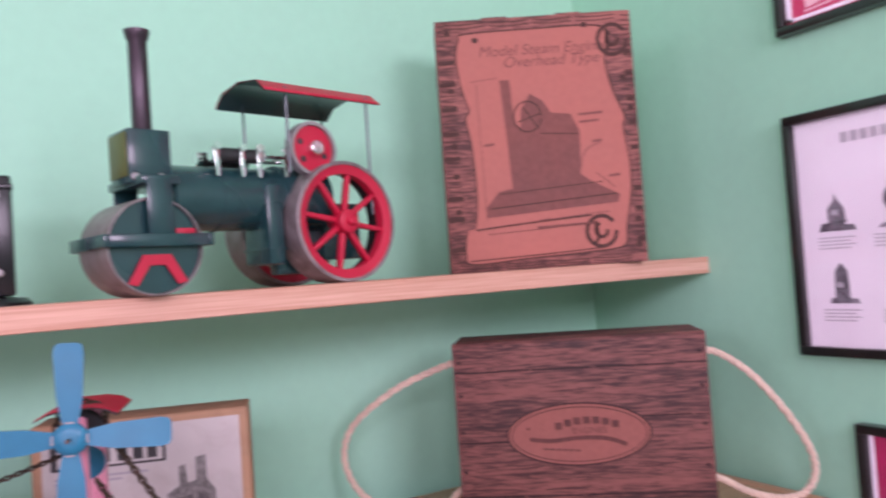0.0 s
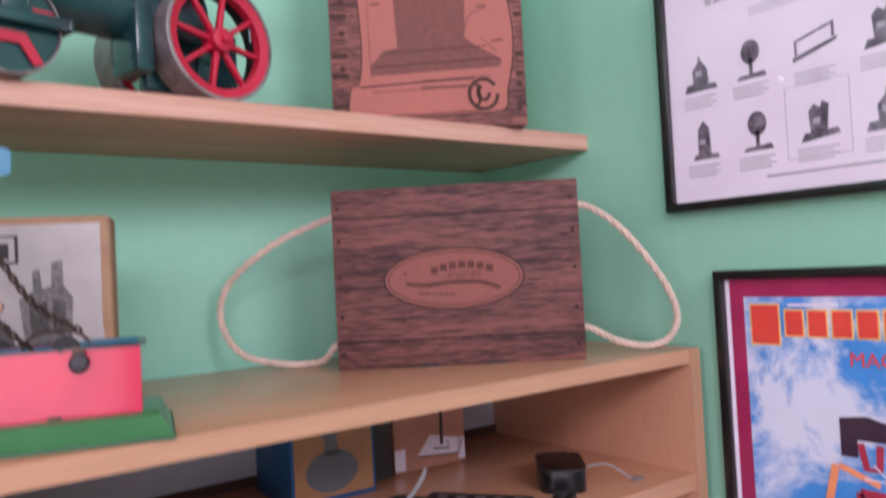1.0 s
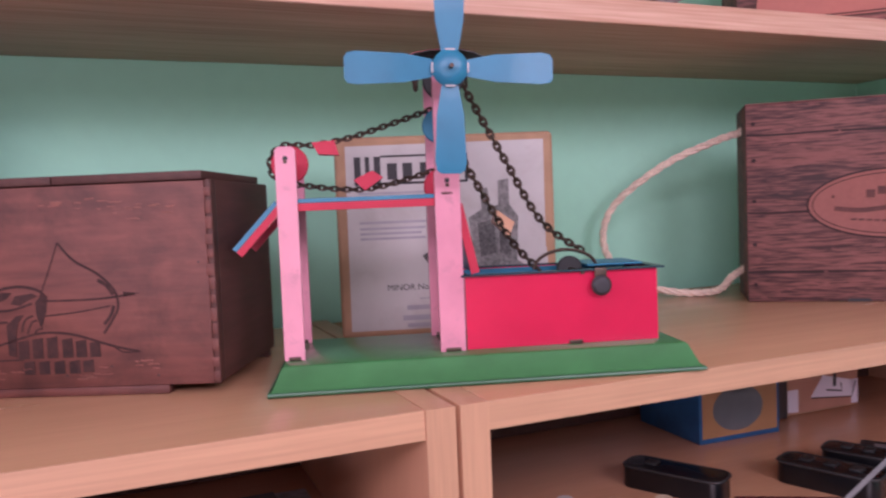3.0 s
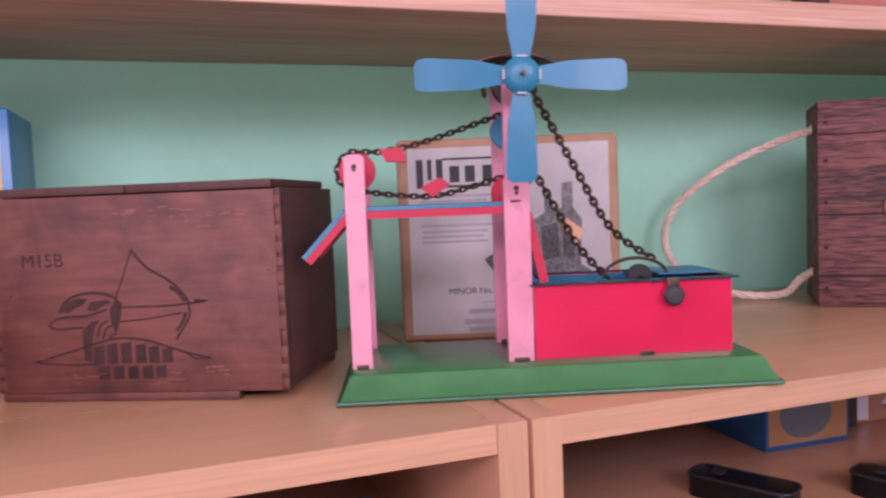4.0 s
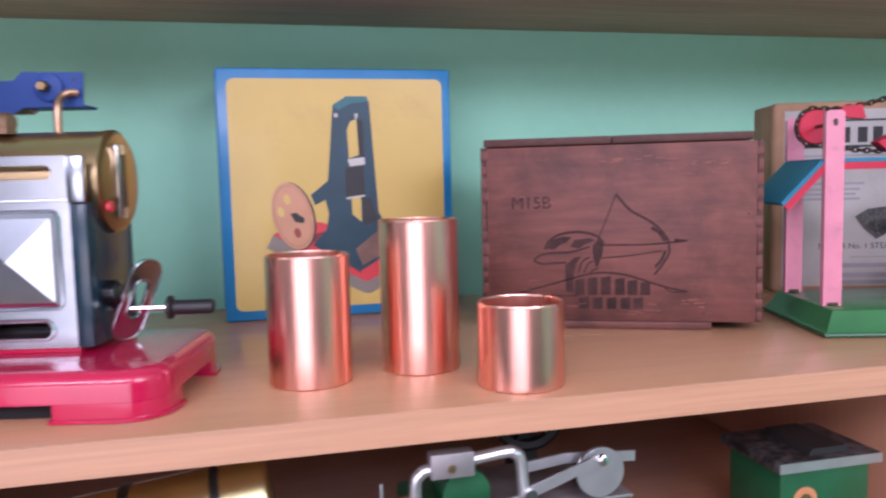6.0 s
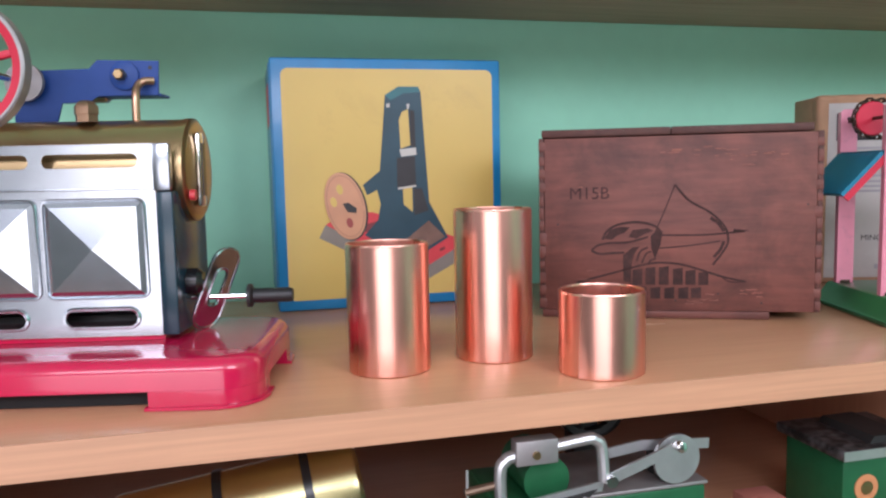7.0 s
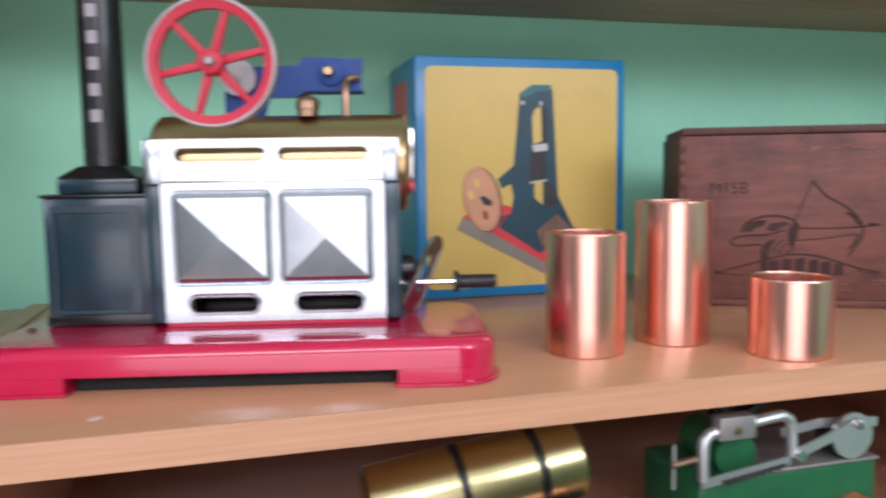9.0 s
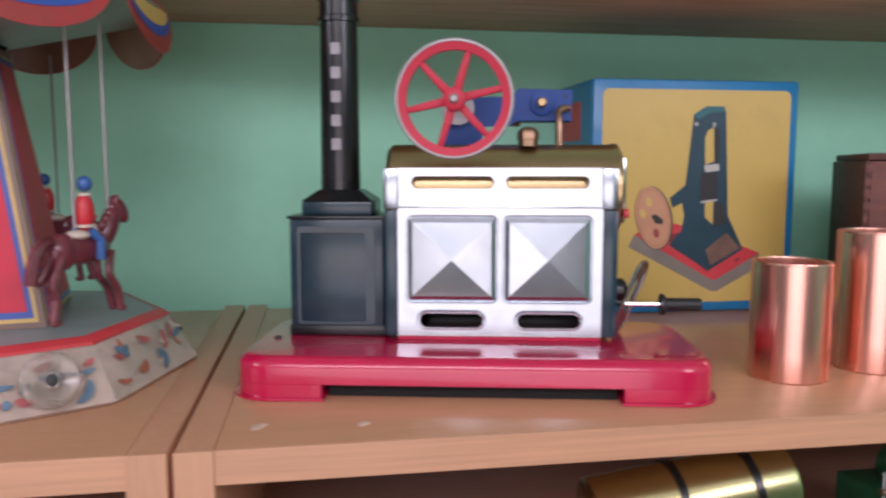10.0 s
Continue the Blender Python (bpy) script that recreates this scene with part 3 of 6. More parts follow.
def rope_box():
    m, w = front_frame(0.4535, 0.8235, 0.6745, 0.647, TOP)
    h, d = 0.206, 0.1
    b = thing("rope_handled_box", m, "brown card box printed like planks, with cream rope handles", "box")
    part("carton", cuboid(0, w, 0, d, 0, h - 0.002, 0.001), GRAINPRINT, b)
    part("lid_flap", cuboid(0, w, 0.001, d, h - 0.0018, h, 0.0006), GRAINPRINT, b)
    part("tuck_slot", shapes([[(w * x, 0.0), (w * (x + 0.08), 0.0), (w * (x + 0.075), 0.0032), (w * (x + 0.005), 0.0032)] for x in (0.33, 0.6)], -0.0001), INKBLK, b)
    rnd = random.Random(2)
    lines = []
    for z, x, x1 in ((0.173, 0.0, w), (0.0925, 0.0, w * 0.3), (0.116, w * 0.72, w), (0.031, 0.0, w)):
        while x < x1:
            n = rnd.uniform(0.03, 0.09)
            lines.append(ribbon([(min(x1, x + n * k / 4), z + rnd.uniform(-0.0005, 0.0005)) for k in range(5)], rnd.uniform(0.0012, 0.0024)))
            x += n + rnd.uniform(0.0, 0.006)
    for _ in range(60):
        x, z, n = rnd.uniform(0, w - 0.04), rnd.uniform(0.004, h - 0.006), rnd.uniform(0.008, 0.03)
        lines.append(ribbon([(x + n * k / 3, z + rnd.uniform(-0.0004, 0.0004)) for k in range(4)], rnd.uniform(0.0003, 0.0007)))
    part("printed_plank_line", shapes(lines, -0.0001, 0.00015), RINGINK, b)
    part("printed_nail", shapes([oval(x, z + dz, 0.0022, 0.002, 12) for x in (0.007, w - 0.008) for z in (0.185, 0.147, 0.105, 0.06, 0.018) for dz in (0.0,)], -0.0003), RINGINK, b)
    cx, cz = w * 0.485, h * 0.48
    o = part("printed_oval", shapes([oval(cx, cz, 0.0805, 0.0355, 56)], -0.0004), RINGINK, b, "oval printed badge")
    part("oval_ring", shapes([oval(cx, cz, 0.0787, 0.0337, 56)], -0.0006), OVALK, o)
    part("oval_line", shapes([oval(cx, cz, 0.0755, 0.0308, 56)], -0.0008), RINGINK, o)
    part("oval_field", shapes([oval(cx, cz, 0.0745, 0.0298, 56)], -0.001), OVALK, o)
    bars = []
    for k in range(7):
        x = -0.026 + k * 0.0105
        z = 0.0115 - 5.5 * (x - 0.006) ** 2
        bars.append([(cx + x, cz + z), (cx + x + 0.008, cz + z - 0.0002), (cx + x + 0.008, cz + z + 0.0078), (cx + x, cz + z + 0.008)])
    wave = smooth_path([Vector((cx + x, cz + z)) for x, z in ((-0.055, -0.004), (-0.03, -0.0065), (0.0, -0.004), (0.03, -0.0055), (0.052, -0.013))], 6)
    part("oval_mark", shapes(bars + [ribbon([tuple(v) for v in wave], 0.0048), oval(cx - 0.056, cz + 0.008, 0.0016, None, 10)] + [[(cx - 0.04 + k * 0.007, cz - 0.0165 - k * 0.0005), (cx - 0.0345 + k * 0.007, cz - 0.0165 - k * 0.0005), (cx - 0.0345 + k * 0.007, cz - 0.0145 - k * 0.0005), (cx - 0.04 + k * 0.007, cz - 0.0145 - k * 0.0005)] for k in range(6)], -0.0012), BADGEINK, o)
    part("printed_word", words("ENGINES", 0.0095, cx + 0.012, cz + 0.0035, -0.0014), BADGEINK, o)
    y = d * 0.5
    left = part("rope_handle", rod((0.001, y, 0.182), (-0.002, y, 0.182), 0.005, 12), ROPE, b, "loop of cream laid rope")
    rope(left, [(0.004, y, 0.182), (-0.03, y, 0.172), (-0.085, y, 0.148), (-0.14, y + 0.008, 0.105), (-0.152, y + 0.01, 0.06), (-0.125, y, 0.02), (-0.075, y, 0.0055), (-0.03, y, 0.006), (-0.012, y, 0.022), (0.004, y, 0.033)])
    right = part("rope_handle", rod((w - 0.001, y, 0.182), (w + 0.002, y, 0.182), 0.005, 12), ROPE, b, "loop of cream laid rope")
    rope(right, [(w - 0.004, y, 0.18), (w + 0.022, y, 0.175), (w + 0.06, y, 0.145), (w + 0.1, y, 0.09), (w + 0.118, y, 0.045), (w + 0.108, y, 0.015), (w + 0.08, y, 0.006), (w + 0.045, y, 0.014), (w + 0.015, y, 0.03), (w - 0.004, y, 0.035)])


def minor_box():
    m, w = front_frame(0.025, 0.858, 0.206, 0.797, TOP)
    h = 0.176
    b = thing("engine_box", m, "old brown cardboard box with worn white printed label", "box")
    part("carton", cuboid(0, w, 0.004, 0.06, 0, h - 0.001, 0.0012), KRAFTBOX, b)
    part("lid", cuboid(-0.0008, w + 0.0008, 0, 0.016, 0, h, 0.0045, 4), KRAFTBOX, b)
    lab = part("label", shapes([[(0.008, 0.006), (w - 0.009, 0.006), (w - 0.008, h - 0.007), (0.009, h - 0.008)]], -0.0001), PAPER, b, "worn white paper label")
    s = lambda pts: [(x * w, h * (1 - y)) for x, y in pts]  # noqa: E731
    r = lambda x0, x1, y0, y1: s([(x0, y1), (x1, y1), (x1, y0), (x0, y0)])  # noqa: E731
    part("title_bar", shapes([r(0.085, 0.115, 0.10, 0.235), r(0.135, 0.155, 0.10, 0.2), r(0.175, 0.205, 0.10, 0.235), r(0.205, 0.60, 0.095, 0.105), r(0.59, 0.605, 0.095, 0.235), r(0.085, 0.60, 0.228, 0.24)] + [r(x, x + 0.045, 0.135, 0.215) for x in (0.235, 0.305, 0.385, 0.455, 0.52)], -0.0004), INKBLK, lab)
    part("line_bar", shapes([r(0.1, 0.1 + n, y, y + 0.012) for y, n in ((0.275, 0.42), (0.30, 0.3), (0.42, 0.32), (0.45, 0.3), (0.475, 0.28), (0.50, 0.3))] + [r(0.3, 0.62, 0.845, 0.868), r(0.28, 0.66, 0.895, 0.92), r(0.3, 0.64, 0.935, 0.955), r(0.36, 0.58, 0.81, 0.815)], -0.0004), INKGREY, lab)
    part("label_word", words("MINOR No. 1 STEAM ENGINE", 0.0076, w * 0.47, h * 0.245, -0.0004), INKBLK, lab)
    art = part("label_engine", shapes([s([(0.60, 0.42), (0.66, 0.38), (0.66, 0.28), (0.69, 0.27), (0.70, 0.37), (0.74, 0.36), (0.74, 0.24), (0.79, 0.23), (0.79, 0.36), (0.83, 0.42), (0.82, 0.64), (0.90, 0.70), (0.9, 0.74), (0.55, 0.73), (0.52, 0.68), (0.62, 0.63)])], -0.0004), mat("label_grey_halftone", (0.26, 0.24, 0.23), 0.6, grain=300, second=(0.09, 0.085, 0.08), edge=(0.38, 0.62)), lab)
    part("label_shadow", shapes([s([(0.64, 0.45), (0.72, 0.43), (0.72, 0.6), (0.65, 0.62)]), s([(0.74, 0.42), (0.8, 0.44), (0.79, 0.62), (0.74, 0.6)]), s([(0.56, 0.69), (0.88, 0.70), (0.88, 0.725), (0.56, 0.715)]), oval(0.5 * w, h * 0.35, 0.012, 0.006, 16), s([(0.38, 0.60), (0.44, 0.56), (0.56, 0.545), (0.58, 0.66), (0.48, 0.72), (0.42, 0.66)])], -0.0006), mat("label_halftone", (0.13, 0.12, 0.115), 0.6, grain=420, second=(0.04, 0.036, 0.035), edge=(0.4, 0.6)), art)
    part("worn_patch", shapes([oval(w * 0.9, h * 0.35, 0.012, 0.03, 18)], -0.0003), PAPER, lab)


def picture_box():
    m, w = front_frame(0.488, 0.8685, 0.699, 0.7465, 1.487)
    h = 0.314
    b = thing("picture_box", m, "upright red-brown card box printed with scroll and engine", "box")
    part("carton", cuboid(0, w, 0, 0.07, 0, h, 0.001), GRAINPRINTV, b)
    part("tuck_flap", cuboid(w * 0.24, w * 0.37, 0.002, 0.068, h, h + 0.002), GRAINPRINTV, b)
    part("tuck_flap", cuboid(w * 0.62, w * 0.75, 0.002, 0.068, h, h + 0.002), GRAINPRINTV, b)
    s = lambda pts: [(x * w, h * (1 - y)) for x, y in pts]  # noqa: E731
    sm = lambda pts: [(v[0], v[1]) for v in smooth_path([Vector(q) for q in s(pts)], 6, True)]  # noqa: E731
    scroll = [(0.12, 0.08), (0.16, 0.06), (0.5, 0.055), (0.83, 0.06), (0.86, 0.12), (0.85, 0.2), (0.88, 0.32), (0.93, 0.42), (0.92, 0.47), (0.94, 0.6), (0.935, 0.72), (0.9, 0.86), (0.88, 0.93), (0.72, 0.945), (0.4, 0.955), (0.12, 0.965), (0.085, 0.93), (0.1, 0.84), (0.14, 0.82), (0.16, 0.7), (0.15, 0.5), (0.13, 0.4), (0.15, 0.36), (0.12, 0.28), (0.1, 0.16)]
    art = part("printed_scroll_outline", shapes([sm([(0.5 + (x - 0.5) * 1.018, 0.51 + (y - 0.51) * 1.014) for x, y in scroll])], -0.0001), INK, b)
    part("printed_scroll", shapes([sm(scroll)], -0.0003), KRAFT, art, "plain red-brown printed scroll")
    curl = [(0.14, 0.835), (0.4, 0.82), (0.73, 0.805)]
    line = lambda pts, t: ribbon([(v[0], v[1]) for v in smooth_path([Vector(q) for q in s(pts)], 6)], t)  # noqa: E731
    rings = [line(curl, 0.002), line([(0.1, 0.955), (0.5, 0.945), (0.78, 0.935)], 0.0016), line([(0.2, 0.855), (0.5, 0.845), (0.7, 0.835)], 0.0008)]
    for cx, cz in ((0.9, 0.115), (0.775, 0.87)):
        rings.append(line([(cx + 0.075 * math.cos(a / 10 * 6.28), cz + 0.06 * math.sin(a / 10 * 6.28)) for a in range(0, 10)], 0.0048))
        rings.append(line([(cx + 0.03 * math.cos(a / 10 * 6.28), cz - 0.005 + 0.028 * math.sin(a / 10 * 6.28)) for a in range(0, 8)], 0.0045))
        rings.append(line([(cx - 0.03, cz - 0.04), (cx - 0.02, cz + 0.02), (cx - 0.035, cz + 0.045)], 0.004))
    part("printed_curl", shapes(rings, -0.0006), INK, art)
    part("printed_nail", shapes([oval(x * w, h * (1 - y), 0.0042, 0.0036, 8) for x, y in ((0.06, 0.05), (0.06, 0.28), (0.06, 0.5), (0.06, 0.62), (0.06, 0.76), (0.94, 0.27), (0.97, 0.39), (0.965, 0.83), (0.96, 0.93), (0.2, 0.085), (0.76, 0.05))], -0.0007), INK, b)
    rnd = random.Random(8)
    dark = [s([(x0, y), (x1, y + rnd.uniform(-0.004, 0.004)), (x1, y + 0.016), (x0, y + 0.018)]) for y in (0.16, 0.245, 0.345, 0.44, 0.54, 0.7, 0.78, 0.9) for x0, x1 in ((0.004, 0.088), (0.952, 0.996))]
    dark += [line([(x0, y), (x0 + 0.05, y + rnd.uniform(-0.004, 0.004)), (x1, y)], 0.0013) for y in [0.02 + 0.02 * k for k in range(48)] for x0, x1 in ((0.01, 0.08), (0.95, 0.99)) if rnd.random() < 0.7]
    dark += [line([(x, y), (x + 0.1, y + 0.004), (x + 0.2, y)], 0.0012) for y in (0.015, 0.03, 0.972, 0.983, 0.993) for x in (0.05, 0.28, 0.5, 0.72)]
    part("printed_plank_line", shapes(dark, -0.00005, 0.0001), INK, b)
    part("printed_title", words("Model Steam Engine", 0.019, w * 0.53, h * 0.865, -0.0006, 0, 0.25), INKSOFT, art)
    part("printed_title", words("Overhead Type", 0.019, w * 0.58, h * 0.818, -0.0006, 0, 0.25), INKSOFT, art)
    eng = part("printed_engine", shapes([s([(0.31, 0.25), (0.36, 0.25), (0.37, 0.42), (0.40, 0.45), (0.41, 0.37), (0.46, 0.31), (0.52, 0.34), (0.56, 0.39), (0.66, 0.40), (0.70, 0.47), (0.69, 0.64), (0.74, 0.67), (0.88, 0.73), (0.87, 0.76), (0.2, 0.79), (0.2, 0.75), (0.27, 0.69), (0.34, 0.68), (0.33, 0.5)])], -0.0006), INKSOFT, art)
    part("printed_engine_detail", shapes([ribbon(oval(0.44 * w, h * 0.6, 0.017, 0.019, 30), 0.0018), line([(0.42, 0.36), (0.49, 0.45)], 0.0015), line([(0.39, 0.42), (0.51, 0.39)], 0.0015), line([(0.22, 0.755), (0.87, 0.725)], 0.0016), line([(0.27, 0.7), (0.8, 0.675)], 0.0012), line([(0.5, 0.47), (0.69, 0.48)], 0.0012)], -0.0008), INK, eng)
    thin = [line([(0.19, 0.26), (0.2, 0.8)], 0.0008), line([(0.16, 0.25), (0.3, 0.24)], 0.0008), line([(0.24, 0.83), (0.7, 0.8), (0.82, 0.795)], 0.0012), line([(0.69, 0.62), (0.72, 0.55), (0.8, 0.52)], 0.0013), line([(0.77, 0.64), (0.86, 0.7)], 0.001)]
    thin += [s([(x, y), (x + n, y - 0.004), (x + n, y + 0.006), (x, y + 0.01)]) for x, y, n in ((0.7, 0.4, 0.12), (0.7, 0.43, 0.1), (0.46, 0.81, 0.06), (0.21, 0.5, 0.05), (0.83, 0.65, 0.06), (0.45, 0.835, 0.3), (0.76, 0.51, 0.05))]
    part("printed_note", shapes(thin, -0.0006), INKSOFT, art)


yellow_box(), crate(), rope_box(), minor_box(), picture_box()


# ---- toy stationary steam engine ----
def spoked_wheel(parent, c, radius, width, spokes, rim_mat, in_mat, hub_mat, turn=0.0, rim_w=0.1, spoke_w=0.12):
    """A wheel facing -y at c."""
    m = pose(*c, 90, 0, 0)
    r1, r2 = radius * (1 - rim_w * 0.45), radius * (1 - rim_w * 1.6)
    wheel = part("wheel_rim", lathe([(radius, -width / 2 + 0.0006), (radius, width / 2 - 0.0006), (radius - 0.0008, width / 2), (r1, width / 2), (r1, -width / 2), (radius - 0.0008, -width / 2)], 64, m, True), rim_mat, parent)
    wd = min(width, 0.018)
    c = (c[0], c[1] - (width - wd) / 2, c[2])
    m = pose(*c, 90, 0, 0)
    part("rim_band", lathe([(r1 - 0.0001, -wd * 0.42), (r1 - 0.0001, wd * 0.42), (r2, wd * 0.3), (r2, -wd * 0.3)], 64, m, True), in_mat, wheel)
    part("hub", lathe([(0, -wd * 0.62), (radius * 0.17, -wd * 0.62), (radius * 0.19, -wd * 0.5), (radius * 0.19, wd * 0.62), (radius * 0.15, wd * 0.7), (0, wd * 0.7)], 32, m), in_mat, wheel)
    part("axle_end", lathe([(0, -wd * 0.5), (radius * 0.075, -wd * 0.5), (radius * 0.075, wd * 0.95), (radius * 0.05, wd * 1.05), (0, wd * 1.05)], 20, m), hub_mat, wheel)
    for k in range(spokes):
        a, b = radius * 0.16, r2 + 0.0004
        sp = plate([(-radius * spoke_w * 0.62, a), (radius * spoke_w * 0.62, a), (radius * spoke_w * 0.45, b), (-radius * spoke_w * 0.45, b)], (), wd * 0.42)
        bmesh.ops.translate(sp, vec=(0, -wd * 0.21, 0), verts=sp.verts)
        bmesh.ops.transform(sp, matrix=Matrix.Translation(c) @ Matrix.Rotation(radians(turn + 360 / spokes * k), 4, "Y"), verts=sp.verts)
        bmesh.ops.bevel(sp, geom=list(sp.edges), offset=wd * 0.08, segments=2, profile=0.5, affect="EDGES")
        part("spoke", sp, in_mat, wheel)
    return wheel


def flat(outline, z0, z1, bev=0.0):
    """A slab with an outline in x, y."""
    bm = plate(outline, (), z1 - z0)
    for v in bm.verts:
        v.co = (v.co.x, v.co.z, z0 + v.co.y)
    bmesh.ops.recalc_face_normals(bm, faces=bm.faces)
    if bev:
        bmesh.ops.dissolve_limit(bm, angle_limit=radians(1), verts=bm.verts, edges=bm.edges)
        top = [e for e in bm.edges if all(abs(v.co.z - z1) < 1e-6 for v in e.verts)]
        bmesh.ops.bevel(bm, geom=top, offset=bev, segments=5, profile=0.5, affect="EDGES")
    return bm


def steam_engine():
    e = thing("steam_engine", pose(-0.6235, 0.652, TOP, 0, 0, -12), "toy stationary steam engine, tinplate firebox on crimson base", "toy engine")
    W, D, R = 0.137, 0.118, 0.022
    base = part("base_plate", flat(rounded(-W, W, 0, D, R, 8), 0.0092, 0.0245, 0.007), RED, e, "glossy crimson pressed base")
    for sx in (-1, 1):
        for front in (1, 0):
            cx = sx * (W - R)
            arc = [(cx + sx * R * math.sin(radians(a)), (R - R * math.cos(radians(a))) if front else D - R + R * math.cos(radians(a))) for a in range(0, 91, 10)]
            edge = 0.0 if front else D
            inner = 0.032 if front else D - 0.032
            o = [(sx * 0.0845, edge)] + arc + [(sx * W, inner), (sx * 0.0845, inner)]
            part("foot", flat(o, 0.0, 0.0091), RED, base)
            lip = [(cx + sx * (R + 0.0026) * math.sin(radians(a)), (R - (R + 0.0026) * math.cos(radians(a))) if front else D - R + (R + 0.0026) * math.cos(radians(a))) for a in range(0, 91, 10)]
            part("foot_lip", flat([(sx * 0.083, edge + (-0.0018 if front else 0.0018))] + lip + [(sx * (W + 0.0026), inner), (sx * 0.083, inner)], 0.0001, 0.0016), RED, base)
    # unseen strip, added to keep light from passing under the base
    part("back_light_stop", cuboid(-0.0835, 0.0835, D - 0.002, D, 0.0002, 0.0091), RED, base)
    # solid black block: the shade under the base, put in as colour
    part("underside_shade", cuboid(-0.082, 0.082, 0.01, D - 0.003, 0.0002, 0.0088), mat("shade_black", (0.01, 0.01, 0.01), 1.0), base, "black block standing in for the shade under the base")
    part("screw", lathe([(0, 0.0245), (0.0025, 0.0245), (0.002, 0.0255), (0, 0.0257)], 12, Matrix.Translation((-0.122, 0.05, 0))), INKBLK, base)
    # firebox
    F0, F1, Z0, Z1, V = -0.046, 0.078, 0.0275, 0.1305, 0.047
    mid = (F0 + F1) / 2
    slots = [rounded(F0 + 0.0085, mid - 0.0035, 0.118, 0.1255, 0.0036), rounded(mid + 0.0035, F1 - 0.0085, 0.118, 0.1255, 0.0036), rounded(F0 + 0.0135, mid - 0.01, 0.0325, 0.0425, 0.0049), rounded(mid + 0.011, F1 - 0.013, 0.0325, 0.0425, 0.0049)]
    face = part("firebox_front", plate([(F0, Z0), (F1, Z0), (F1, Z1), (F0, Z1)], slots, 0.0008, Matrix.Translation((0, V, 0))), STEEL, e, "bright pressed tinplate front")
    for a, b in ((F0 + 0.006, mid - 0.002), (mid + 0.003, F1 - 0.007)):
        bm = bmesh.new()
        z0, z1, y0 = 0.0495, 0.1005, V - 0.0004
        c = [bm.verts.new(p) for p in ((a, y0, z0), (b, y0, z0), (b, y0, z1), (a, y0, z1))]
        i = [bm.verts.new(p) for p in ((a + 0.003, y0 - 0.0014, z0 + 0.003), (b - 0.003, y0 - 0.0014, z0 + 0.003), (b - 0.003, y0 - 0.0014, z1 - 0.003), (a + 0.003, y0 - 0.0014, z1 - 0.003))]
        top = bm.verts.new(((a + b) / 2, y0 - 0.0048, (z0 + z1) / 2))
        for k in range(4):
            bm.faces.new((c[k], c[(k + 1) % 4], i[(k + 1) % 4], i[k]))
            bm.faces.new((i[k], i[(k + 1) % 4], top))
        bmesh.ops.recalc_face_normals(bm, faces=bm.faces)
        p = part("pyramid_panel", bm, STEEL, face)
        p.data.set_sharp_from_angle(angle=radians(4))
        part("panel_bead", tube([(x, V - 0.0006, z) for x, z in rounded(a - 0.0008, b + 0.0008, z0 - 0.0008, z1 + 0.0008, 0.004)], 0.0008, 6, True), STEEL, p)
    for s in slots[2:]:
        part("slot_bead", tube([(x, V - 0.0003, z) for x, z in [((x - (s[0][0] + s[12][0]) / 2) * 1.04 + (s[0][0] + s[12][0]) / 2, z) for x, z in s]], 0.0012, 6, True), STEEL, face)
    part("crease", cuboid(F0, F1, V - 0.0012, V, 0.1062, 0.1074, 0.0004), STEEL, face)
    for u0, u1, mt in ((F1 + 0.0002, F1 + 0.009, BLUEBLACK), (F0 - 0.008, F0 - 0.0002, BLUEBLACK)):
        part("corner_strip", cuboid(u0, u1, V - 0.001, V + 0.062, Z0, 0.105, 0.001), mt, face, "dark enamelled corner")
    for u0, u1 in ((F1 - 0.0006, F1 + 0.0085), (F0 - 0.0085, F0 + 0.0006)):
        part("boiler_band", cuboid(u0, u1, V - 0.0016, V + 0.004, 0.1052, 0.1305, 0.001), STEEL, face)
    part("firebox_back", cuboid(F0, F1, V + 0.06, V + 0.0625, Z0, 0.12), BLUEBLACK, e)
    part("firebox_floor", cuboid(F0, F1, V + 0.002, V + 0.06, 0.0247, 0.028), RED, e)
    part("burner", cuboid(-0.03, 0.07, V + 0.018, V + 0.042, 0.0282, 0.037, 0.004), BLACKMATT, e)
    # boiler
    ax, bz = V + 0.031, 0.1165
    prof = [(0, 0.149), (0.018, 0.149), (0.0265, 0.1475), (0.0288, 0.145), (0.0288, 0.004), (0.0265, 0.0015), (0.018, 0), (0, 0)]
    boil = part("boiler", lathe(prof[::-1], 64, pose(-0.056, ax + 0.005, bz, 0, 90, 0)), BRASS, e, "polished brass boiler")
    part("boiler_ring", lathe([(0.0294, 0.1425), (0.0294, 0.1462), (0.027, 0.1478), (0.024, 0.1478), (0.024, 0.1425)], 64, pose(-0.056, ax + 0.005, bz, 0, 90, 0), True), BRASS, boil)
    part("sight_glass_frame", cuboid(0.0932, 0.0955, ax - 0.006, ax + 0.006, bz - 0.021, bz + 0.021, 0.0015), CHROME, boil)
    part("sight_glass", cuboid(0.0956, 0.0962, ax - 0.0028, ax + 0.0028, bz - 0.015, bz + 0.015), BLACK, boil)
    part("plug", lathe([(0, 0), (0.003, 0), (0.003, 0.003), (0, 0.003)], 12, pose(0.0925, ax - 0.017, bz - 0.014, 0, 90, 0)), REDINK, boil)
